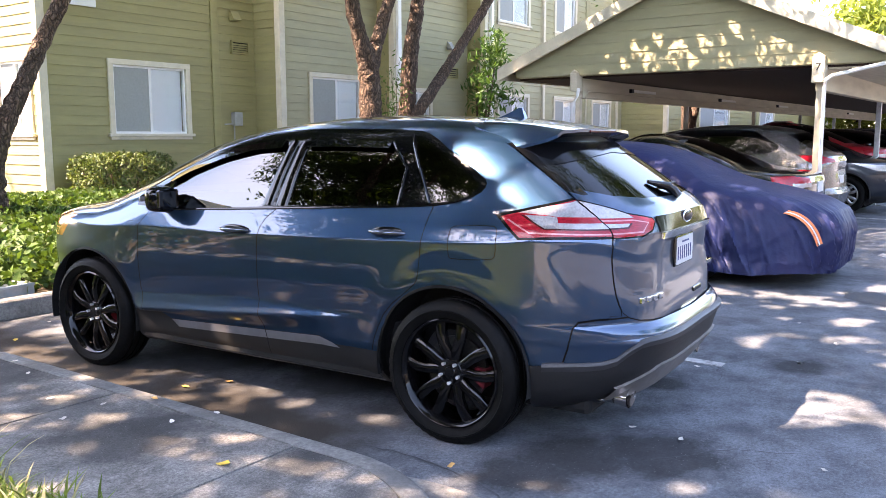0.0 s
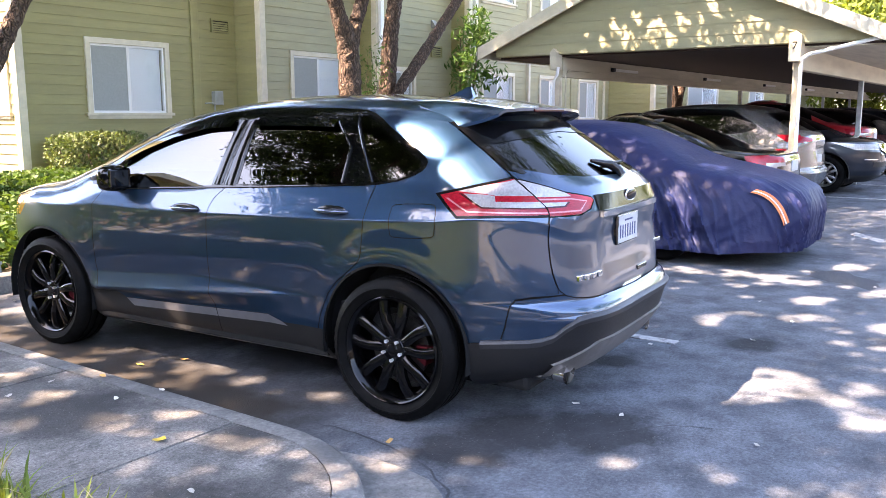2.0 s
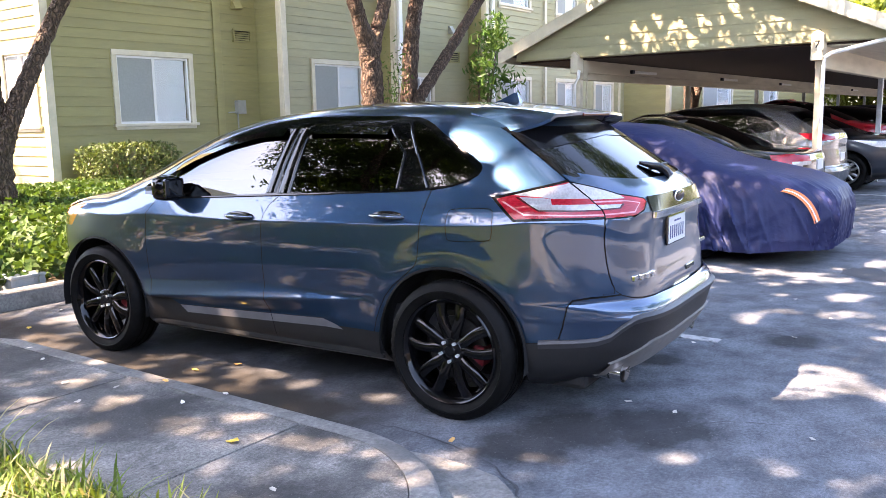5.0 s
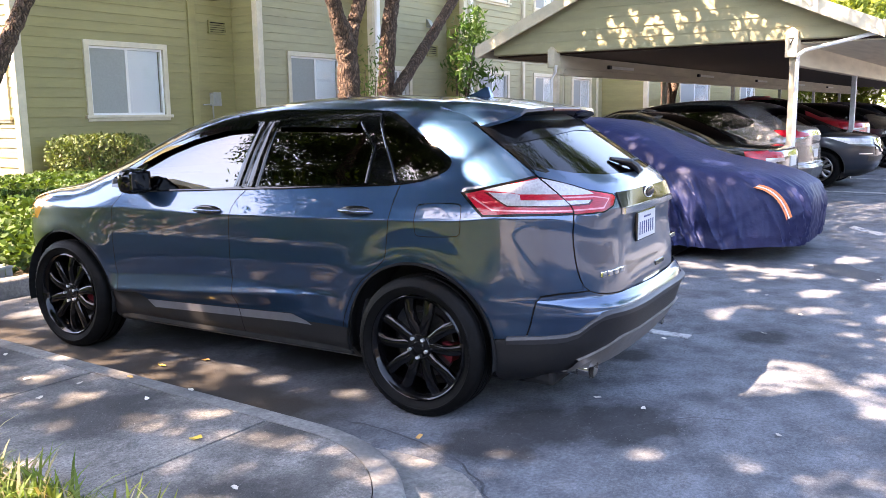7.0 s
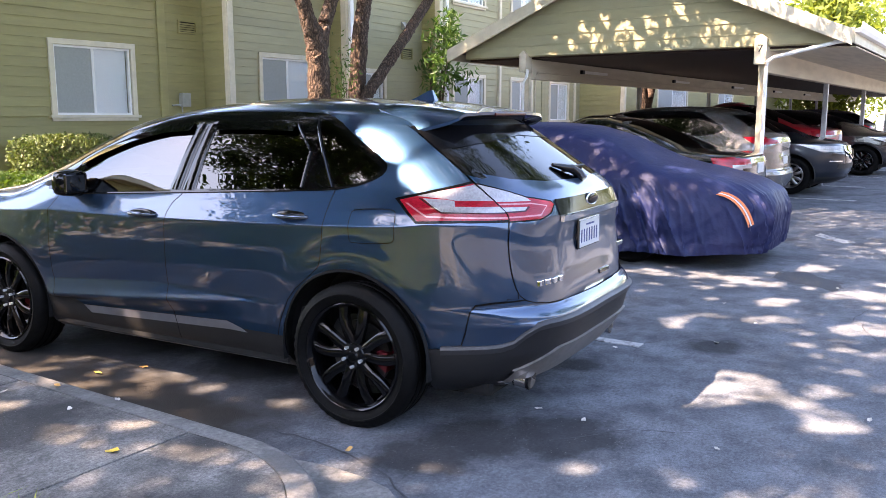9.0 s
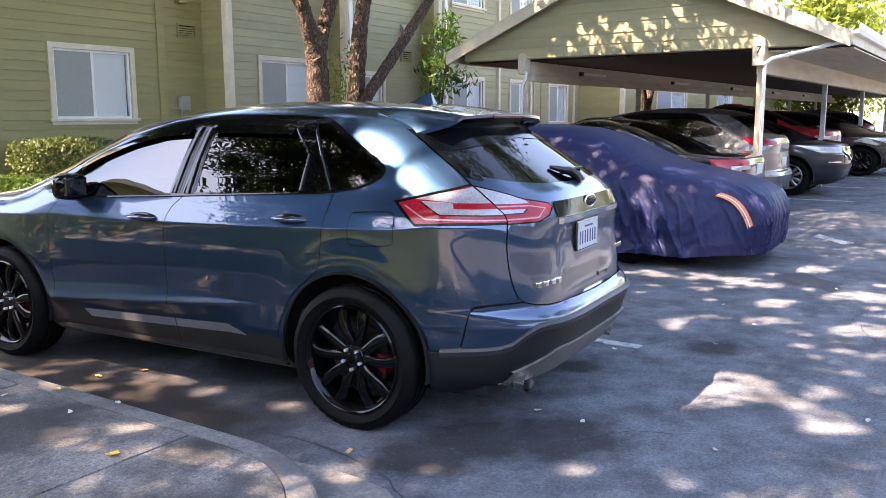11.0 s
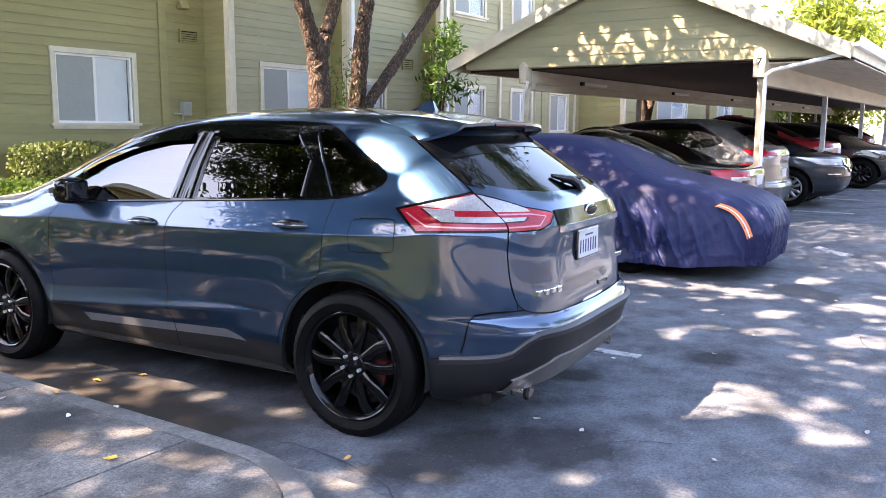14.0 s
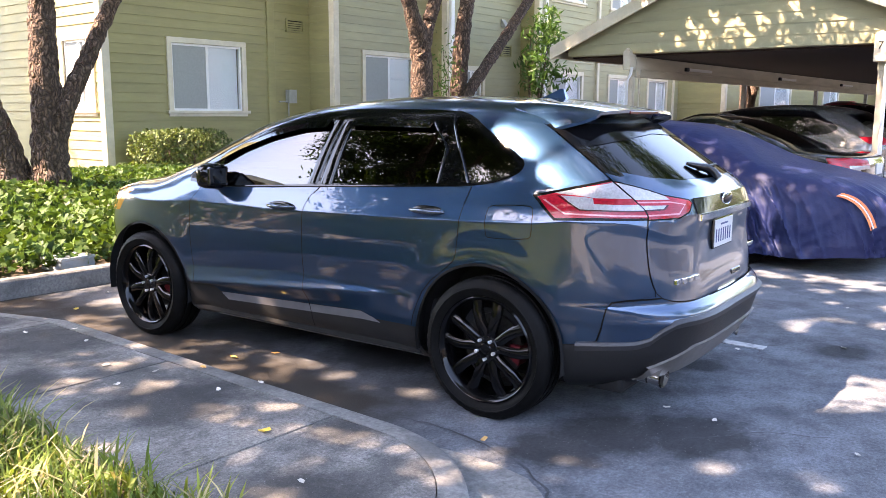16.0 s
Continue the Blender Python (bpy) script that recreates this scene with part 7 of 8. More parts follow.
# ---- covered car ----
M["cover"] = material("blue_cover_cloth", (0.006, 0.012, 0.056), (0.009, 0.017, 0.072), 0.55, 60, bump=0.6, bump_scale=16, rough_var=0.08, c3=(0.017, 0.014, 0.055), scale3=1.5, amount3=0.3, spec=0.35)
M["orange"] = material("orange_reflective_tape", (0.75, 0.16, 0.03), (0.85, 0.22, 0.05), 0.4, 30)
M["tape_line"] = material("silver_tape", (0.6, 0.58, 0.55), (0.7, 0.68, 0.65), 0.35, 30)
COVER = dict(
    axles=(0.55, 3.25), hub_z=-3.0, arch_r=0.4, n_rear=130, n_side=110, n_fore=50,
    w=[(0.06, 0.985), (0.3, 0.965), (0.6, 0.94), (0.8, 0.90), (0.92, 0.86), (1.0, 0.81), (1.06, 0.76), (1.2, 0.69), (1.35, 0.60), (1.45, 0.46), (1.49, 0.30), (1.505, 0.1)],
    yr=[(0.06, -0.76), (0.35, -0.82), (0.55, -0.84), (0.66, -0.82), (0.78, -0.76), (0.87, -0.62), (0.93, -0.45), (0.98, -0.22), (1.02, 0.0), (1.06, 0.2), (1.11, 0.36), (1.19, 0.56), (1.28, 0.76), (1.37, 0.97), (1.46, 1.3), (1.505, 1.8)],
    yf=[(0.06, 4.05), (0.5, 4.05), (0.8, 3.9), (0.95, 3.5), (1.05, 3.15), (1.2, 2.95), (1.4, 2.6), (1.505, 2.1)],
    nr=[(0, 4.5), (0.7, 4.0), (1.0, 3.0), (1.5, 2.4)], nf=[(0, 4.0), (1.0, 3.0), (1.5, 2.4)], cr=[(0, 0.4), (0.9, 0.7), (1.2, 1.3), (1.5, 1.9)], cf=[(0, 3.0), (1.5, 2.2)],
    zs=frange(0.13, 0.7, 24) + frange(0.7, 1.0, 18) + frange(1.0, 1.505, 22) + [1.505])


def cover_folds(co):
    x, y, z = co
    a = math.atan2((y - 1.7) * 0.55, x)
    k = 0.25 + 0.75 * (1 - smooth01(0.45, 1.0, z))
    f = noise.noise(Vector((a * 9.0 + z * 0.9, z * 1.1, 2))) * 0.075 + noise.noise(Vector((a * 24 + z * 2.2, z * 1.6, 5))) * 0.034 + noise.noise(Vector((a * 4, z * 4.5, 9))) * 0.022
    f2 = noise.noise(Vector((x * 3.1, y * 3.1, z * 5))) * 0.010
    r1 = 1 - abs(noise.noise(Vector((a * 15 + z * 1.8, z * 0.7, 12)))) * 2.2
    r2 = 1 - abs(noise.noise(Vector((a * 34 - z * 1.2, z * 0.9, 21)))) * 2.2
    f += (max(0.0, r1) ** 3 * 0.090 + max(0.0, r2) ** 3 * 0.045) * (1 - smooth01(0.78, 0.98, z))
    gather = math.exp(-((z - 0.80) / 0.16) ** 2)
    f += max(0.0, 1 - 3.0 * abs(noise.noise(Vector((a * 26 + z * 3.0, z * 1.5, 44))))) ** 2 * 0.040 * gather
    sag = noise.noise(Vector((a * 6 - z * 3.4, z * 2.0 + a * 2.0, 57)))
    f += max(0.0, 1 - 3.2 * abs(sag)) ** 2 * 0.042 * (1 - smooth01(0.6, 0.9, z))
    f *= 1 - 0.82 * smooth01(-0.80, -0.30, x)
    f *= 1 - 0.9 * math.exp(-((a + 2.24) / 0.13) ** 2)
    f2 += (max(0.0, 1 - 5 * abs(noise.noise(Vector((y * 1.1 + x * 0.5, x * 1.6 - z * 2.2, 31))))) ** 2) * 0.014
    o = Vector((x, (y - 1.7) * 0.4, 0))
    o = o.normalized() if o.length > 0.05 else Vector((0, 0, 1))
    co = Vector((x, y, z)) + o * (f * k + f2)
    if z < 0.25:
        co.z += 0.05 * noise.noise(Vector((a * 5, 0, 3))) + 0.05 * smooth01(0.3, -0.6, y)
    return co


COVER["shape"] = cover_folds
cov = thing("covered_car", "low car under a wrinkled dark blue cloth cover", "car", pose(5.42, 0, 0, 0, 0, 0.0))
bm = body_mesh(COVER)
from mathutils.bvhtree import BVHTree
bvh = BVHTree.FromBMesh(bm)


def on_cover(p, off):
    loc, nrm, _, _ = bvh.find_nearest(Vector(p))
    if nrm.dot(Vector(p) - Vector((0, 1.7, 0.4))) < 0:
        nrm = -nrm
    return loc + nrm * off


A0, A1 = Vector((4.435 - 5.42, -0.43, 0.915)), Vector((4.50 - 5.42, -0.70, 0.465))
for dv, wdt, mt, off, nm in ((0.0, 0.013, M["orange"], 0.004, "orange_tape"), (0.044, 0.013, M["orange"], 0.004, "orange_tape"), (0.022, 0.007, M["tape_line"], 0.003, "silver_tape")):
    b = bmesh.new()
    prev = None
    ends = [on_cover(p, off + 0.014) for p in (A0, A0.lerp(A1, 0.5) + Vector((0.020, 0, 0.019)), A1)]
    bow = 2 * ends[1] - (ends[0] + ends[2]) / 2
    line = [ends[0] * (1 - k / 24) ** 2 + bow * (2 * k / 24 * (1 - k / 24)) + ends[2] * (k / 24) ** 2 for k in range(25)]
    across = (A1 - A0).cross(Vector((-0.8, -0.6, 0.3))).normalized()
    for k in range(25):
        row = [b.verts.new(line[k] + across * (dv - 0.024 + e * wdt)) for e in (-1, 1)]
        if prev:
            b.faces.new((prev[0], prev[1], row[1], row[0]))
        prev = row
    part(nm, b, mt, cov, smooth=60)
part("cover_cloth", bm, M["cover"], cov, smooth=70)
for x in (-0.78, 0.78):
    for y in (0.55, 3.25):
        b = bmesh.new()
        revolve(b, [(-0.1, 0.2), (-0.11, 0.28), (-0.08, 0.32), (0.08, 0.32), (0.11, 0.28), (0.1, 0.2)], 28)
        ob = part("wheel", b, M["tyre"], cov, smooth=40)
        ob.matrix_basis = pose(x, y, 0.32)

# ---- cars under the carport ----
SEDAN = dict(
    axles=(0.0, 2.70), hub_z=0.32, arch_r=0.36, n_rear=26, n_side=34, n_fore=24,
    w=[(0.18, 0.76), (0.26, 0.85), (0.5, 0.885), (0.68, 0.90), (0.80, 0.89), (0.90, 0.87), (0.96, 0.84), (1.02, 0.80), (1.2, 0.725), (1.34, 0.64), (1.41, 0.52), (1.45, 0.36), (1.465, 0.1)],
    yr=[(0.18, -0.75), (0.32, -0.97), (0.55, -1.05), (0.86, -1.05), (0.95, -1.02), (0.985, -0.9), (1.0, -0.70), (1.02, -0.50), (1.06, -0.32), (1.2, 0.05), (1.34, 0.45), (1.41, 0.75), (1.465, 1.25)],
    yf=[(0.18, 3.35), (0.4, 3.6), (0.6, 3.62), (0.72, 3.55), (0.82, 3.3), (0.90, 2.95), (0.97, 2.65), (1.04, 2.40), (1.2, 2.05), (1.34, 1.72), (1.41, 1.52), (1.465, 1.3)],
    nr=[(0, 4.5), (0.9, 4.2), (1.1, 3.2), (1.46, 2.4)], nf=[(0, 3.4), (0.9, 3.4), (1.46, 2.5)], cr=[(0, 0.2), (0.98, 0.3), (1.2, 0.7), (1.4, 1.0)], cf=[(0, 2.2), (1.0, 1.9), (1.2, 1.4), (1.4, 1.1)],
    zs=frange(0.18, 0.9, 18) + frange(0.9, 1.08, 10) + frange(1.08, 1.465, 14) + [1.465])
SEDAN_POLY = dict(front=[(1.98, 1.0), (1.02, 1.005), (0.98, 1.355), (1.30, 1.36), (1.66, 1.22)], rear=[(0.95, 1.005), (0.92, 1.355), (0.60, 1.34), (0.20, 1.17), (0.10, 1.02)], band=[(2.15, 0.985), (-0.02, 0.99), (0.10, 1.18), (0.55, 1.37), (0.95, 1.385), (1.33, 1.385), (1.75, 1.22)],
                  tail=[(-0.60, 0.94), (-0.68, 0.80), (-1.2, 0.79), (-1.2, 0.965)], rglass=[(0.0, 1.04), (-0.60, 1.05), (-0.46, 1.36), (0.0, 1.40)], lamp=[(-0.95, 0.80), (-0.40, 0.82), (-0.44, 0.925), (-0.95, 0.95)], zg=1.03, head=[(3.0, 0.80), (3.9, 0.72), (3.9, 0.62), (3.35, 0.62)], clad=0.28)
SUV_POLY = dict(front=G_FRONT, rear=G_REAR, band=G_BAND, tail=[(-0.45, 1.20), (-0.62, 1.09), (-1.2, 1.06), (-1.2, 1.20)], rglass=R_GLASS, lamp=[(-0.95, 1.06), (-0.40, 1.10), (-0.44, 1.14), (-0.95, 1.20)], zg=1.22, head=[(2.95, 1.0), (3.9, 0.93), (3.9, 0.84), (3.35, 0.86)], clad=0.36)


def build_plain_car(name, label, m, spec, P, paint, rim=None, key="plain", facing_out=False):
    car = thing(name, label, "car", m, group="cars under the carport")
    bm = body_mesh({**spec, "shape": None})
    for poly in (P["front"], P["rear"], P["band"]):
        cut_poly(bm, poly, "x")
    for ay in spec["axles"]:
        cut_poly(bm, circle_pts(ay, spec["hub_z"], spec["arch_r"], 30), "x")
    cut_poly(bm, P["tail"], "x", lambda c: c.y < 0)
    cut_poly(bm, P["head"], "x", lambda c: c.y > 2.5)
    cut_line(bm, (-3, P["clad"]), (5, P["clad"]), "x", None)
    for s in (1, -1):
        for poly in (P["rglass"], P["lamp"]):
            cut_poly(bm, [(x * s, z) for x, z in poly], "y", lambda c: c.y < 0.6, closed=poly is P["lamp"])
    rg = mirror_closed(P["rglass"])

    def classify(c, n_):
        s, a = (c.y, c.z), (-abs(c.x), c.z)
        side = "l" if c.x < 0 else "r"
        if abs(c.x) > 0.55 and any(math.hypot(c.y - ay, c.z - spec["hub_z"]) < spec["arch_r"] for ay in spec["axles"]):
            return None
        if c.y < 0.8 and n_.y < -0.2 and c.z > P["zg"] and inside(a, rg):
            return "rear_window"
        if c.y < -0.4 and ((n_.y < -0.5 and inside(a, P["lamp"])) or (abs(n_.x) > 0.5 and inside(s, P["tail"]))):
            return "tail_lamp_clear#" + side if c.z < (P["lamp"][0][1] + P["lamp"][2][1]) / 2 - 0.01 and abs(c.x) < 0.7 else "tail_lamp#" + side
        if c.z > 0.97 and abs(c.x) > 0.4:
            if inside(s, P["front"]):
                return "front_door_window#" + side
            if inside(s, P["rear"]):
                return "rear_door_window#" + side
            if inside(s, P["band"]):
                return "window_surround#" + side
        if n_.y > 0.3 and n_.z > 0.3 and c.z > P["zg"] and abs(c.x) < 0.68 and c.z < spec["zs"][-1] - 0.08:
            return "windscreen"
        if c.y > 2.6 and inside(s, P["head"]):
            return "headlamp#" + side
        if c.y > 3.3 and abs(c.x) < 0.45 and 0.52 < c.z < 0.80:
            return "grille"
        if c.z < P["clad"]:
            return "sill_cladding"
        return "body"

    mats = {"body": paint, "rear_window": M["privacy_glass"], "tail_lamp": M["red_lens"], "tail_lamp_clear": M["clear_lens"], "front_door_window": M["car_glass"], "rear_door_window": M["car_glass"], "window_surround": M["gloss_black"], "windscreen": M["car_glass"], "headlamp": M["clear_lens"], "grille": M["gloss_black"], "sill_cladding": M["cladding"]}
    split_body(bm, classify, mats, car, {}, {"tail_lamp": "red tail lamp"})
    bm.free()
    wheel_wells(car, spec["axles"], spec["hub_z"], spec["arch_r"] + 0.01)
    b = bmesh.new()
    box(b, -0.70, 0.70, -0.70, 3.2, 0.16, 0.32)
    box(b, -0.70, 0.70, -0.3, 2.1, 0.32, 0.9)
    part("underbody", b, M["blackhole"], car)
    for x, s in ((-0.76, -1), (0.76, 1)):
        for ay in spec["axles"]:
            make_wheel(car, x, ay, spec["hub_z"], R=spec["hub_z"], rim=spec["hub_z"] * 0.66, width=0.215, side=s, rim_mat=rim or M["disc"], caliper=False, key=key)
    for xm in (-0.44, 0.44):
        seat(car, xm, 1.0, 0.5)
    b = bmesh.new()
    yb = lerp_table(spec["yr"], 0.85) - 0.006
    box(b, -0.155, 0.155, yb - 0.006, yb + 0.03, 0.74, 0.87, 0.004)
    part("number_plate", b, M["plate_white"], car)
    if facing_out:
        def nose(x, z):
            half = [p for p in slice_outline(z, spec) if p[1] > 2.0][::-1]
            return float(np.interp(abs(x), [p[0] for p in half], [p[1] for p in half]))

        def nose_strip(nm, x0, x1, lo, hi, out, mat):
            bb = bmesh.new()
            prev = None
            for k in range(13):
                x = x0 + (x1 - x0) * k / 12
                z0, z1 = lo(x), hi(x)
                row = [bb.verts.new((x, nose(x, z) + o, z)) for z, o in ((z0, -0.01), (z0, out), (z1, out), (z1, -0.01))]
                if prev:
                    for j in range(3):
                        bb.faces.new((prev[j], row[j], row[j + 1], prev[j + 1]))
                prev = row
            part(nm, bb, mat, car, smooth=30)

        zt = 0.76 if P is SEDAN_POLY else 0.98
        nose_strip("grille", -0.42, 0.42, lambda x: zt - 0.26 + 0.10 * abs(x), lambda x: zt - 0.02, 0.012, M["gloss_black"])
        nose_strip("chrome_wing", -0.44, 0.44, lambda x: zt - 0.30 + 0.42 * abs(x), lambda x: zt - 0.27 + 0.42 * abs(x), 0.024, M["chrome"])
        nose_strip("lower_intake", -0.60, 0.60, lambda x: zt - 0.46, lambda x: zt - 0.36, 0.008, M["cladding"])
        for s in (-1, 1):
            nose_strip("headlamp", s * 0.46, s * 0.80, lambda x: zt - 0.075, lambda x: zt - 0.02 + 0.03 * (abs(x) - 0.46), 0.012, M["clear_lens"])
            nose_strip("bumper_trim", s * 0.52, s * 0.74, lambda x: zt - 0.32, lambda x: zt - 0.30, 0.014, M["chrome"])
    for s in (-1, 1):
        b = bmesh.new()
        box(b, min(s * 0.86, s * 1.06), max(s * 0.86, s * 1.06), 1.84, 1.98, P["zg"] - 0.02, P["zg"] + 0.10, 0.04)
        part("wing_mirror", b, paint, car, smooth=50)
    return car


M["paint_green"] = material("dark_green_grey_paint", (0.007, 0.011, 0.012), (0.011, 0.016, 0.017), 0.2, 200, metal=0.4, coat=1.0)
M["paint_bronze"] = material("bronze_silver_paint", (0.21, 0.205, 0.20), (0.26, 0.25, 0.245), 0.25, 200, metal=0.7, coat=1.0)
M["paint_grey"] = material("blue_grey_paint", (0.013, 0.018, 0.027), (0.018, 0.024, 0.034), 0.28, 200, metal=0.5, coat=1.0)
M["paint_red"] = material("red_paint", (0.34, 0.014, 0.022), (0.40, 0.020, 0.028), 0.28, 200, metal=0.1, coat=1.0)
M["paint_black"] = material("black_paint", (0.010, 0.010, 0.011), (0.014, 0.014, 0.015), 0.25, 200, coat=1.0)
build_plain_car("sedan", "dark green-grey sedan parked nose-in under the carport", pose(7.72, 1.0, 0.03) @ Matrix.Diagonal((0.98, 1, 1.07, 1)), SEDAN, SEDAN_POLY, M["paint_green"], key="sedan")
build_plain_car("suv", "bronze-silver SUV parked nose-in under the carport", pose(10.0, 1.02, 0.115) @ Matrix.Diagonal((0.96, 0.97, 0.955, 1)), SUV, SUV_POLY, M["paint_bronze"], key="suv")
build_plain_car("crossover", "dark blue-grey crossover backed into its bay", pose(12.62, 3.15, 0.183, 0, 0, 180) @ Matrix.Diagonal((0.96, 0.97, 0.90, 1)), SUV, SUV_POLY, M["paint_grey"], key="suv", facing_out=True)
build_plain_car("sedan", "dark red sedan parked nose-in under the carport", pose(15.25, 1.15, 0.21) @ Matrix.Diagonal((1, 1, 1.13, 1)), SEDAN, SEDAN_POLY, M["paint_red"], key="sedan")
build_plain_car("suv", "black SUV backed into its bay under the carport", pose(17.85, 2.75, 0.23, 0, 0, 180) @ Matrix.Diagonal((1, 1, 0.88, 1)), SUV, SUV_POLY, M["paint_black"], rim=M["wheel_black"], key="suvblack", facing_out=True)
build_plain_car("sedan", "dark sedan parked at the far end of the carport", pose(20.6, 1.3, 0.23), SEDAN, SEDAN_POLY, M["paint_black"], key="sedan")
build_plain_car("suv", "dark SUV parked at the far end of the carport", pose(23.2, 1.3, 0.23) @ Matrix.Diagonal((1, 1, 0.9, 1)), SUV, SUV_POLY, M["paint_grey"], key="suv")

# ---- carport fittings ----
M["lamp_tube"] = material("white_lamp_cover", (0.72, 0.71, 0.66), (0.78, 0.77, 0.72), 0.4, 10)
for k in range(5):
    x = 11.3 + 5.25 * k
    lp = thing("tube_lamp", "white tube lamp fixed to the carport beam", "lamp", pose(x, PR - 0.071, 2.385), group="carport lamps")
    b = bmesh.new()
    box(b, -0.55, 0.55, -0.05, 0.0, -0.025, 0.025, 0.01)
    part("cover", b, M["lamp_tube"], lp)
    b = bmesh.new()
    box(b, -0.66, -0.551, -0.06, 0.0, -0.035, 0.035, 0.01)
    part("end_box", b, M["cladding"], lp)
# conduit along the beam
b = bmesh.new()
tube(b, [(CX0 + 0.2, PR - 0.09, 1.2), (CX0 + 0.2, PR - 0.09, 2.22), (CX0 + 0.28, PR - 0.09, 2.30), (CX0 + 0.4, PR - 0.09, 2.31), (30, PR - 0.085, 2.31)], 0.014, 8)
tagged(part("conduit", b, M["beam"], smooth=60), "painted conduit running along the carport beam", "conduit", kind="structure")
# post caps, number, downpipe, gutter
for y, num in ((PF, "7"), (PR, "")):
    cap = thing("post_cap", "cream wooden block where post meets gable", "post cap", pose(CX0 - 0.03, y, 0), group="post caps")
    b = bmesh.new()
    cw, ct = (0.085, GZ + 0.11) if num else (0.065, GZ + 0.04)
    box(b, -0.07, 0.14, -cw, cw, 2.30, ct, 0.006)
    prism(b, [(-cw, ct), (cw, ct), (0.0, ct + 0.06)], lambda p: (-0.068, *p), lambda p: (0.138, *p))
    part("block", b, M["beam"], cap)
    if num:
        fc = bpy.data.curves.new("bay_number", "FONT")
        fc.body, fc.size, fc.extrude, fc.align_x = num, 0.15, 0.003, "CENTER"
        fc.materials.append(M["cladding"])
        tob = new("bay_number", fc)
        tob.parent = cap
        tob.matrix_basis = Matrix(((0, 0, -1, -0.074), (-1, 0, 0, 0), (0, 1, 0, GZ - 0.08), (0, 0, 0, 1)))
pipe = thing("downpipe", "white gutter downpipe bent back to the carport post", "downpipe", kind="structure")
b = bmesh.new()
tube(b, [(CX0 - 0.12, EAVE_F + 0.02, 2.74), (CX0 - 0.12, EAVE_F + 0.03, 2.64), (CX0 - 0.12, EAVE_F + 0.10, 2.58), (CX0 - 0.12, 0.02, 2.39), (CX0 - 0.11, 0.115, 2.33), (CX0 - 0.105, 0.125, 2.22), (CX0 - 0.10, 0.125, 0.1)], 0.028, 12)
part("pipe", b, M["white"], pipe, smooth=50)
pipe2 = thing("downpipe", "white gutter downpipe on the carport's rear post", "downpipe", kind="structure")
b = bmesh.new()
tube(b, [(CX0 - 0.10, PR - 0.10, 2.34), (CX0 - 0.10, PR - 0.08, 2.22), (CX0 - 0.10, PR - 0.02, 2.12), (CX0 - 0.10, PR, 0.1)], 0.026, 12)
part("pipe", b, M["white"], pipe2, smooth=50)
b = bmesh.new()
prism(b, [(EAVE_F - 0.03, 2.66), (EAVE_F - 0.10, 2.66), (EAVE_F - 0.125, 2.71), (EAVE_F - 0.125, 2.79), (EAVE_F - 0.115, 2.79), (EAVE_F - 0.10, 2.72), (EAVE_F - 0.03, 2.70)], lambda p: (CX0 - 0.30, *p), lambda p: (CX1, *p))
tagged(part("gutter_rail", b, M["white"]), "white eave gutter along the carport", "gutter", kind="structure")

# ---- fittings on the building ----
def vent(x, y, z, w=0.42, h=0.24):
    v = thing("wall_vent", "dark louvred vent in an olive frame on the siding", "vent", pose(x, y - 0.022, z), group="wall vents")
    b = bmesh.new()
    for a in ((-w / 2, w / 2, h / 2 - 0.03, h / 2), (-w / 2, w / 2, -h / 2, -h / 2 + 0.03), (-w / 2, -w / 2 + 0.03, -h / 2 + 0.03, h / 2 - 0.03), (w / 2 - 0.03, w / 2, -h / 2 + 0.03, h / 2 - 0.03)):
        box(b, a[0], a[1], -0.04, 0.02, a[2], a[3])
    part("frame", b, M["olive"], v)
    b = bmesh.new()
    box(b, -w / 2 + 0.03, w / 2 - 0.03, -0.004, 0.0, -h / 2 + 0.03, h / 2 - 0.03)
    part("backing", b, M["blackhole"], v)
    for k in range(4):
        b = bmesh.new()
        z0 = -h / 2 + 0.05 + k * (h - 0.08) / 4
        prism(b, [(-0.03, z0 - 0.012), (-0.005, z0 + 0.022), (-0.001, z0 + 0.022), (-0.026, z0 - 0.012)], lambda p: (-w / 2 + 0.03, *p), lambda p: (w / 2 - 0.03, *p))
        part("slat", b, M["olive"], v)


vent(6.46, Y1, 3.19)
vent(11.72, Y3, 2.98, 0.40, 0.26)


def batten(x, y, w, mat, z0=0.4, z1=TOP, d=0.05, label="painted downpipe board on the siding"):
    b = bmesh.new()
    box(b, x - w / 2, x + w / 2, y - d, y - 0.003, z0, z1, 0.008)
    tagged(part("downpipe_board", b, mat), label, "trim", kind="structure")


batten(5.88, Y1, 0.16, M["olive"], label="olive painted downpipe box on the siding")
batten(15.05, Y4, 0.10, M["cream"], d=0.09)
batten(12.55, Y4, 0.10, M["white"], d=0.10, label="white downpipe at the building corner")
batten(19.7, Y4, 0.12, M["cream"])
batten(9.72, Y3, 0.11, M["white"], d=0.10, label="white downpipe beside the tree")
batten(17.6, Y4, 0.22, M["sage"])
M["box_grey"] = material("utility_grey", (0.32, 0.33, 0.30), (0.38, 0.39, 0.36), 0.5, 12, c3=(0.25, 0.25, 0.22), scale3=4, amount3=0.4)
ub = thing("utility_box", "small grey utility box with a pipe on the siding", "utility box", pose(6.30, Y1 - 0.02, 1.88))
b = bmesh.new()
box(b, -0.09, 0.09, -0.10, 0.0, -0.12, 0.12, 0.01)
part("case", b, M["box_grey"], ub)
b = bmesh.new()
box(b, -0.095, 0.095, -0.115, -0.101, -0.125, 0.125, 0.006)
part("lid", b, M["box_grey"], ub)
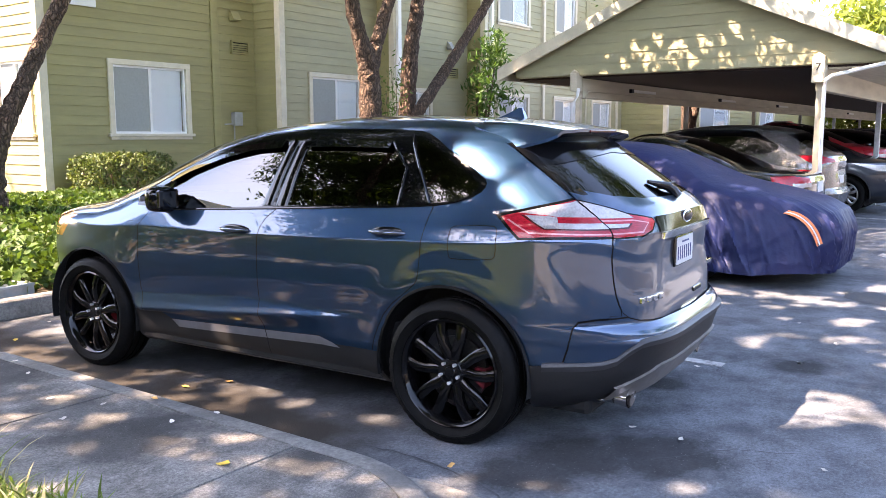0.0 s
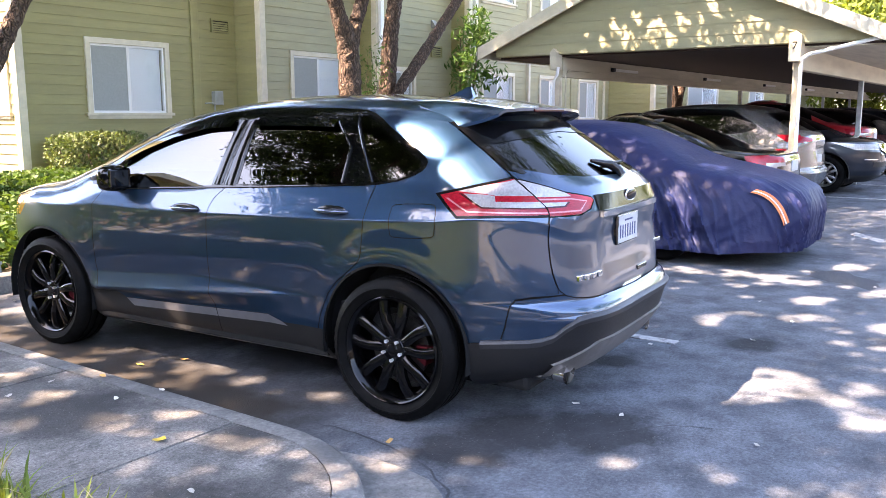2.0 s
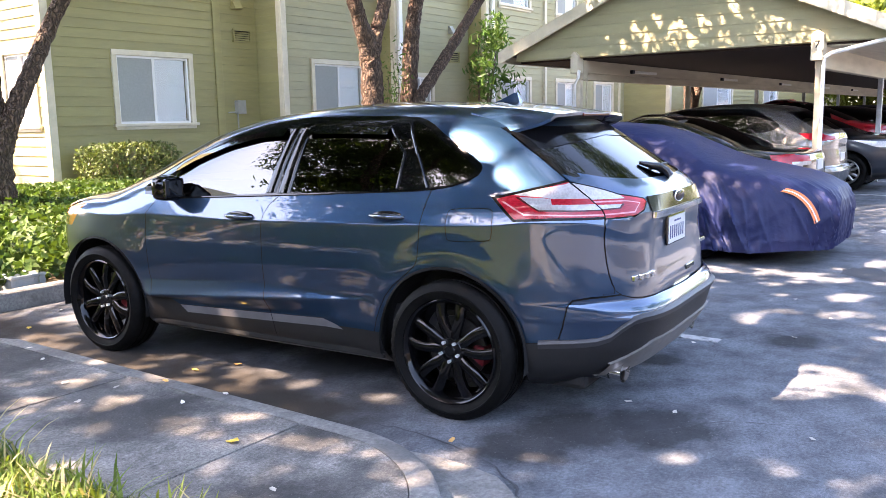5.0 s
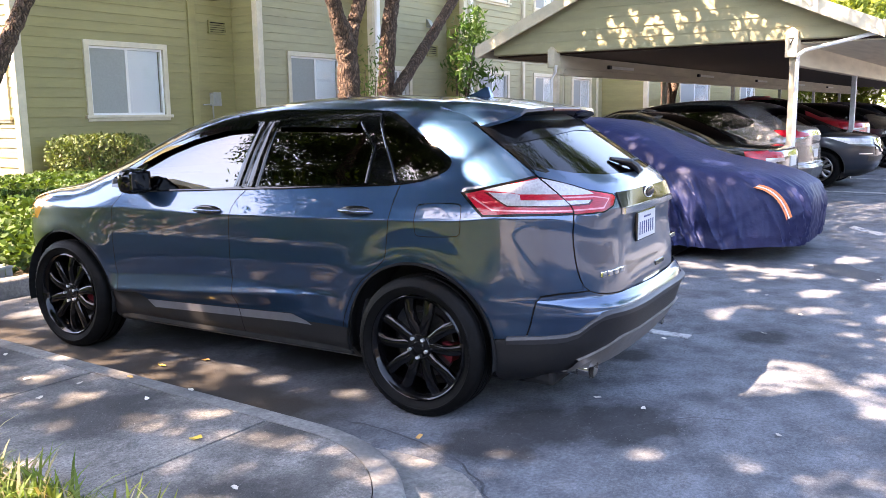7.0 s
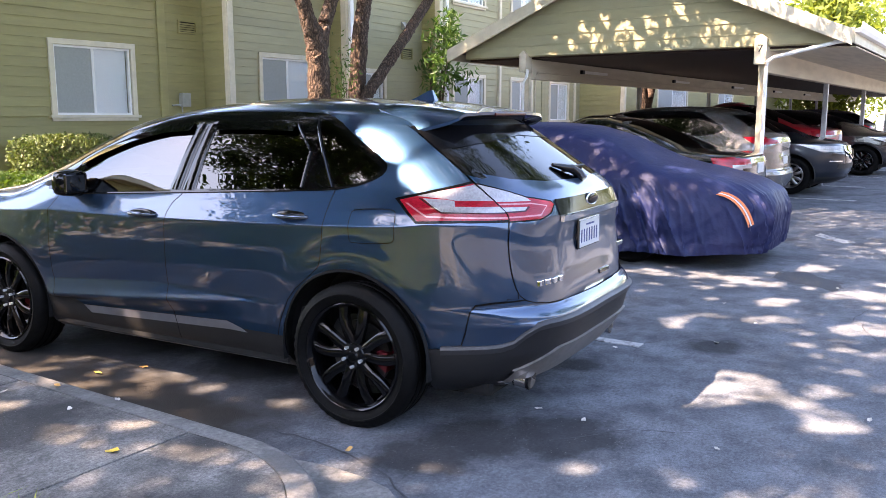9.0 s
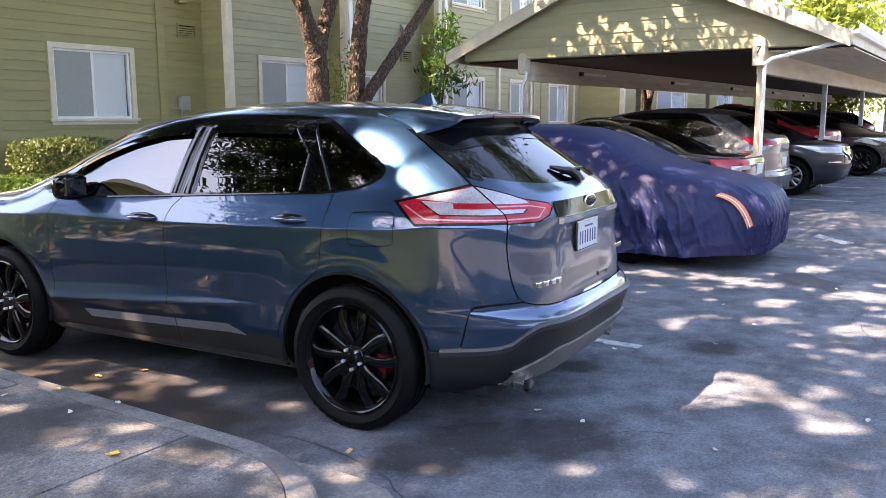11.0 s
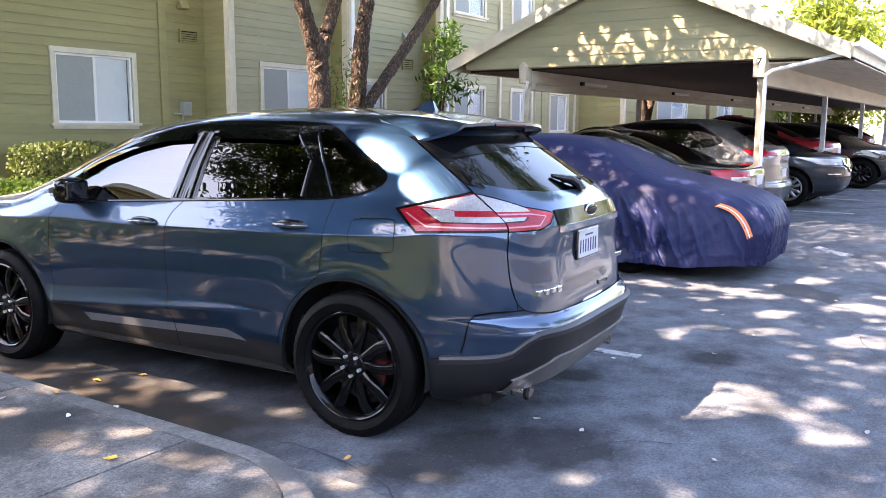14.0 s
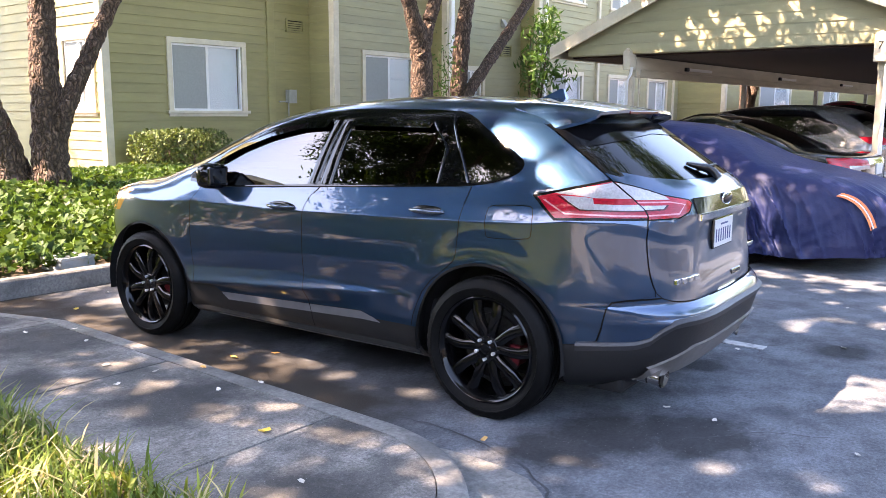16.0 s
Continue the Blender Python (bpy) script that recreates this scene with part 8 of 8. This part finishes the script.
b = bmesh.new()
tube(b, [(-0.06, -0.05, -0.12), (-0.06, -0.05, -0.9)], 0.014, 8)
tube(b, [(-0.09, -0.05, -0.09), (-0.28, -0.05, -0.10)], 0.012, 8)
part("pipe", b, M["box_grey"], ub)
fl = thing("vent_hood", "olive painted vent hood high on the siding", "vent hood", pose(6.33, Y1 - 0.02, 3.75))
b = bmesh.new()
prism(b, [(0, 0.09), (-0.05, 0.08), (-0.14, -0.08), (-0.13, -0.09), (0, -0.09)], lambda p: (-0.09, *p), lambda p: (0.09, *p))
part("hood", b, M["olive"], fl)
fl = thing("vent_hood", "dark vent hood on the sage siding", "vent hood", pose(11.6, Y3 - 0.02, 3.55))
b = bmesh.new()
prism(b, [(0, 0.12), (-0.03, 0.11), (-0.14, -0.05), (-0.13, -0.06), (0, -0.06)], lambda p: (-0.07, *p), lambda p: (0.07, *p))
part("hood", b, M["box_grey"], fl)
sg = thing("address_sign", "white address sign with plain dark bars high on the siding", "sign", pose(3.28, Y1 - 0.03, 3.85))
b = bmesh.new()
box(b, -0.27, 0.27, -0.03, 0.0, -0.28, 0.28, 0.005)
part("board", b, M["white"], sg)
for k in range(3):
    b = bmesh.new()
    box(b, -0.17 + 0.13 * k, -0.09 + 0.13 * k, -0.034, -0.0305, -0.16, 0.0)
    part("bar", b, M["cladding"], sg)
# utility meter box in the ivy behind the kerb
M["box_blue"] = material("blue_grey_concrete", (0.20, 0.25, 0.27), (0.27, 0.31, 0.33), 0.8, 14, bump=0.2, bump_scale=60, c3=(0.36, 0.36, 0.34), scale3=3, amount3=0.6)
mb = thing("valve_box", "small blue-grey concrete valve box in the ivy", "valve box", pose(-0.55, 5.08, 0.10, 0, 0, 8))
b = bmesh.new()
prism(b, [(-0.18, 0.0), (0.18, 0.0), (0.172, 0.12), (-0.172, 0.12)], lambda p: (p[0], -0.15, p[1]), lambda p: (p[0], 0.15, p[1]))
part("body", b, M["box_blue"], mb)
b = bmesh.new()
box(b, -0.182, 0.182, -0.16, 0.16, 0.121, 0.15, 0.006)
part("lid", b, M["box_blue"], mb)

# ---- lot markings, litter ----
M["line"] = material("worn_white_line", (0.30, 0.30, 0.295), (0.46, 0.46, 0.45), 0.8, 25, c3=(0.09, 0.09, 0.095), scale3=9, amount3=0.8, edge3=(0.5, 0.58))
for x, y0, y1, w in ((1.35, -0.78, -0.43, 0.10), (11.3, -0.8, 4.4, 0.09), (13.95, -0.6, 4.4, 0.09), (16.55, -0.6, 4.4, 0.09), (19.2, -0.6, 4.4, 0.09)):
    b = bmesh.new()
    box(b, x - w / 2, x + w / 2, y0, y1, ground_z(x) - 0.01, ground_z(x) + 0.006)
    tagged(part("bay_line", b, M["line"]), "worn white painted bay line on the asphalt", "line", kind="structure")
b = bmesh.new()
prism(b, [(7.75, -0.85), (7.55, -0.82), (7.1, -1.22), (7.25, -1.34), (7.45, -1.10)], lambda p: (p[0], p[1], ground_z(p[0]) - 0.004), lambda p: (p[0], p[1], ground_z(p[0]) + 0.005))
tagged(part("painted_arrow", b, M["line"]), "worn white painted mark on the asphalt", "marking", kind="structure")
M["dry_leaf"] = material("dry_leaf", (0.50, 0.47, 0.40), (0.62, 0.58, 0.50), 0.7, 40, island=0.25)
M["yellow_leaf"] = material("yellow_leaf", (0.62, 0.42, 0.05), (0.70, 0.52, 0.10), 0.6, 40, island=0.15)
M["brown_leaf"] = material("brown_leaf", (0.42, 0.22, 0.06), (0.50, 0.30, 0.10), 0.7, 40, island=0.2)


def fallen(x, y, z, mat, size, label):
    b = bmesh.new()
    n_ = 9
    rim_ = []
    for k in range(n_):
        a = math.tau * k / n_
        r = size * (0.55 + 0.45 * abs(math.cos(a))) * rng.uniform(0.75, 1.1)
        rim_.append(b.verts.new((r * math.cos(a), r * math.sin(a) * 0.75, 0.004 + 0.012 * rng.uniform(0, 1) * (r / 0.03))))
    c = b.verts.new((0, 0, 0.002))
    for k in range(n_):
        b.faces.new((c, rim_[k], rim_[(k + 1) % n_]))
    ob = part("fallen_leaf", b, mat)
    ob.matrix_basis = pose(x, y, z + 0.003, 0, 0, rng.uniform(0, 360))
    tagged(ob, label, "leaf", "fallen leaves")


for x, y, z, mt in ((-1.99, 1.83, .15, 0), (-1.66, 1.36, .15, 2), (-1.87, 1.51, .15, 0), (-2.05, 0.33, .15, 1), (-1.84, 0.97, .15, 0), (-2.13, 1.46, .15, 0), (-1.11, 1.82, 0, 1), (-0.88, 1.68, 0, 2), (-1.23, -0.3, 0.014, 2), (-0.19, -0.77, 0, 0), (-0.22, -1.05, 0, 0), (-0.22, -1.74, 0, 0),
                    (-1.8, 2.4, .15, 0), (-1.7, 2.75, .15, 0), (-1.95, 2.9, .15, 0), (-1.1, 3.9, 0, 1), (-0.6, 4.3, 0, 0), (-2.3, -0.2, .15, 0), (-1.62, 0.9, .15, 0), (1.2, -0.65, 0, 0), (2.4, -1.3, 0, 0), (1.7, -1.2, 0, 0), (3.0, -0.9, 0, 0), (0.6, -2.3, 0, 0), (4.2, -1.6, 0, 0), (-1.75, -0.55, 0.014, 2)):
    fallen(x, y, z, (M["dry_leaf"], M["yellow_leaf"], M["brown_leaf"])[mt], (0.026, 0.036, 0.032)[mt], ("pale dry leaf lying flat on the ground", "bright yellow fallen leaf on the ground", "curled brown fallen leaf on the ground")[mt])

# ---- closing buildings behind the camera ----
def far_block(name, x0, x1, y0, y1, h, label, mat="shingle"):
    b = bmesh.new()
    box(b, x0, x1, y0, y1, 0, h)
    tagged(part(name, b, M[mat]), label, "building", kind="structure")
    b = bmesh.new()
    box(b, x0 - 0.5, x1 + 0.5, y0 - 0.5, y1 + 0.5, h + 0.002, h + 0.35)
    tagged(part(name + "_eave", b, M["cream"]), "cream eave of the building across the lot", "trim", kind="structure")


far_block("wall_across_west", -24, -13.5, -30, 12.5, 4.6, "plain grey building across the lot")
far_block("wall_across_north_west", -30, -9.0, 13.0, 24, 6.6, "olive building beyond the lawn, mirrored in the car's glass", "olive")
# runs far east, unseen, to keep the bright horizon out of tail reflections
far_block("wall_across_south", -15, 130, -30, -20, 4.6, "plain grey building closing the lot")
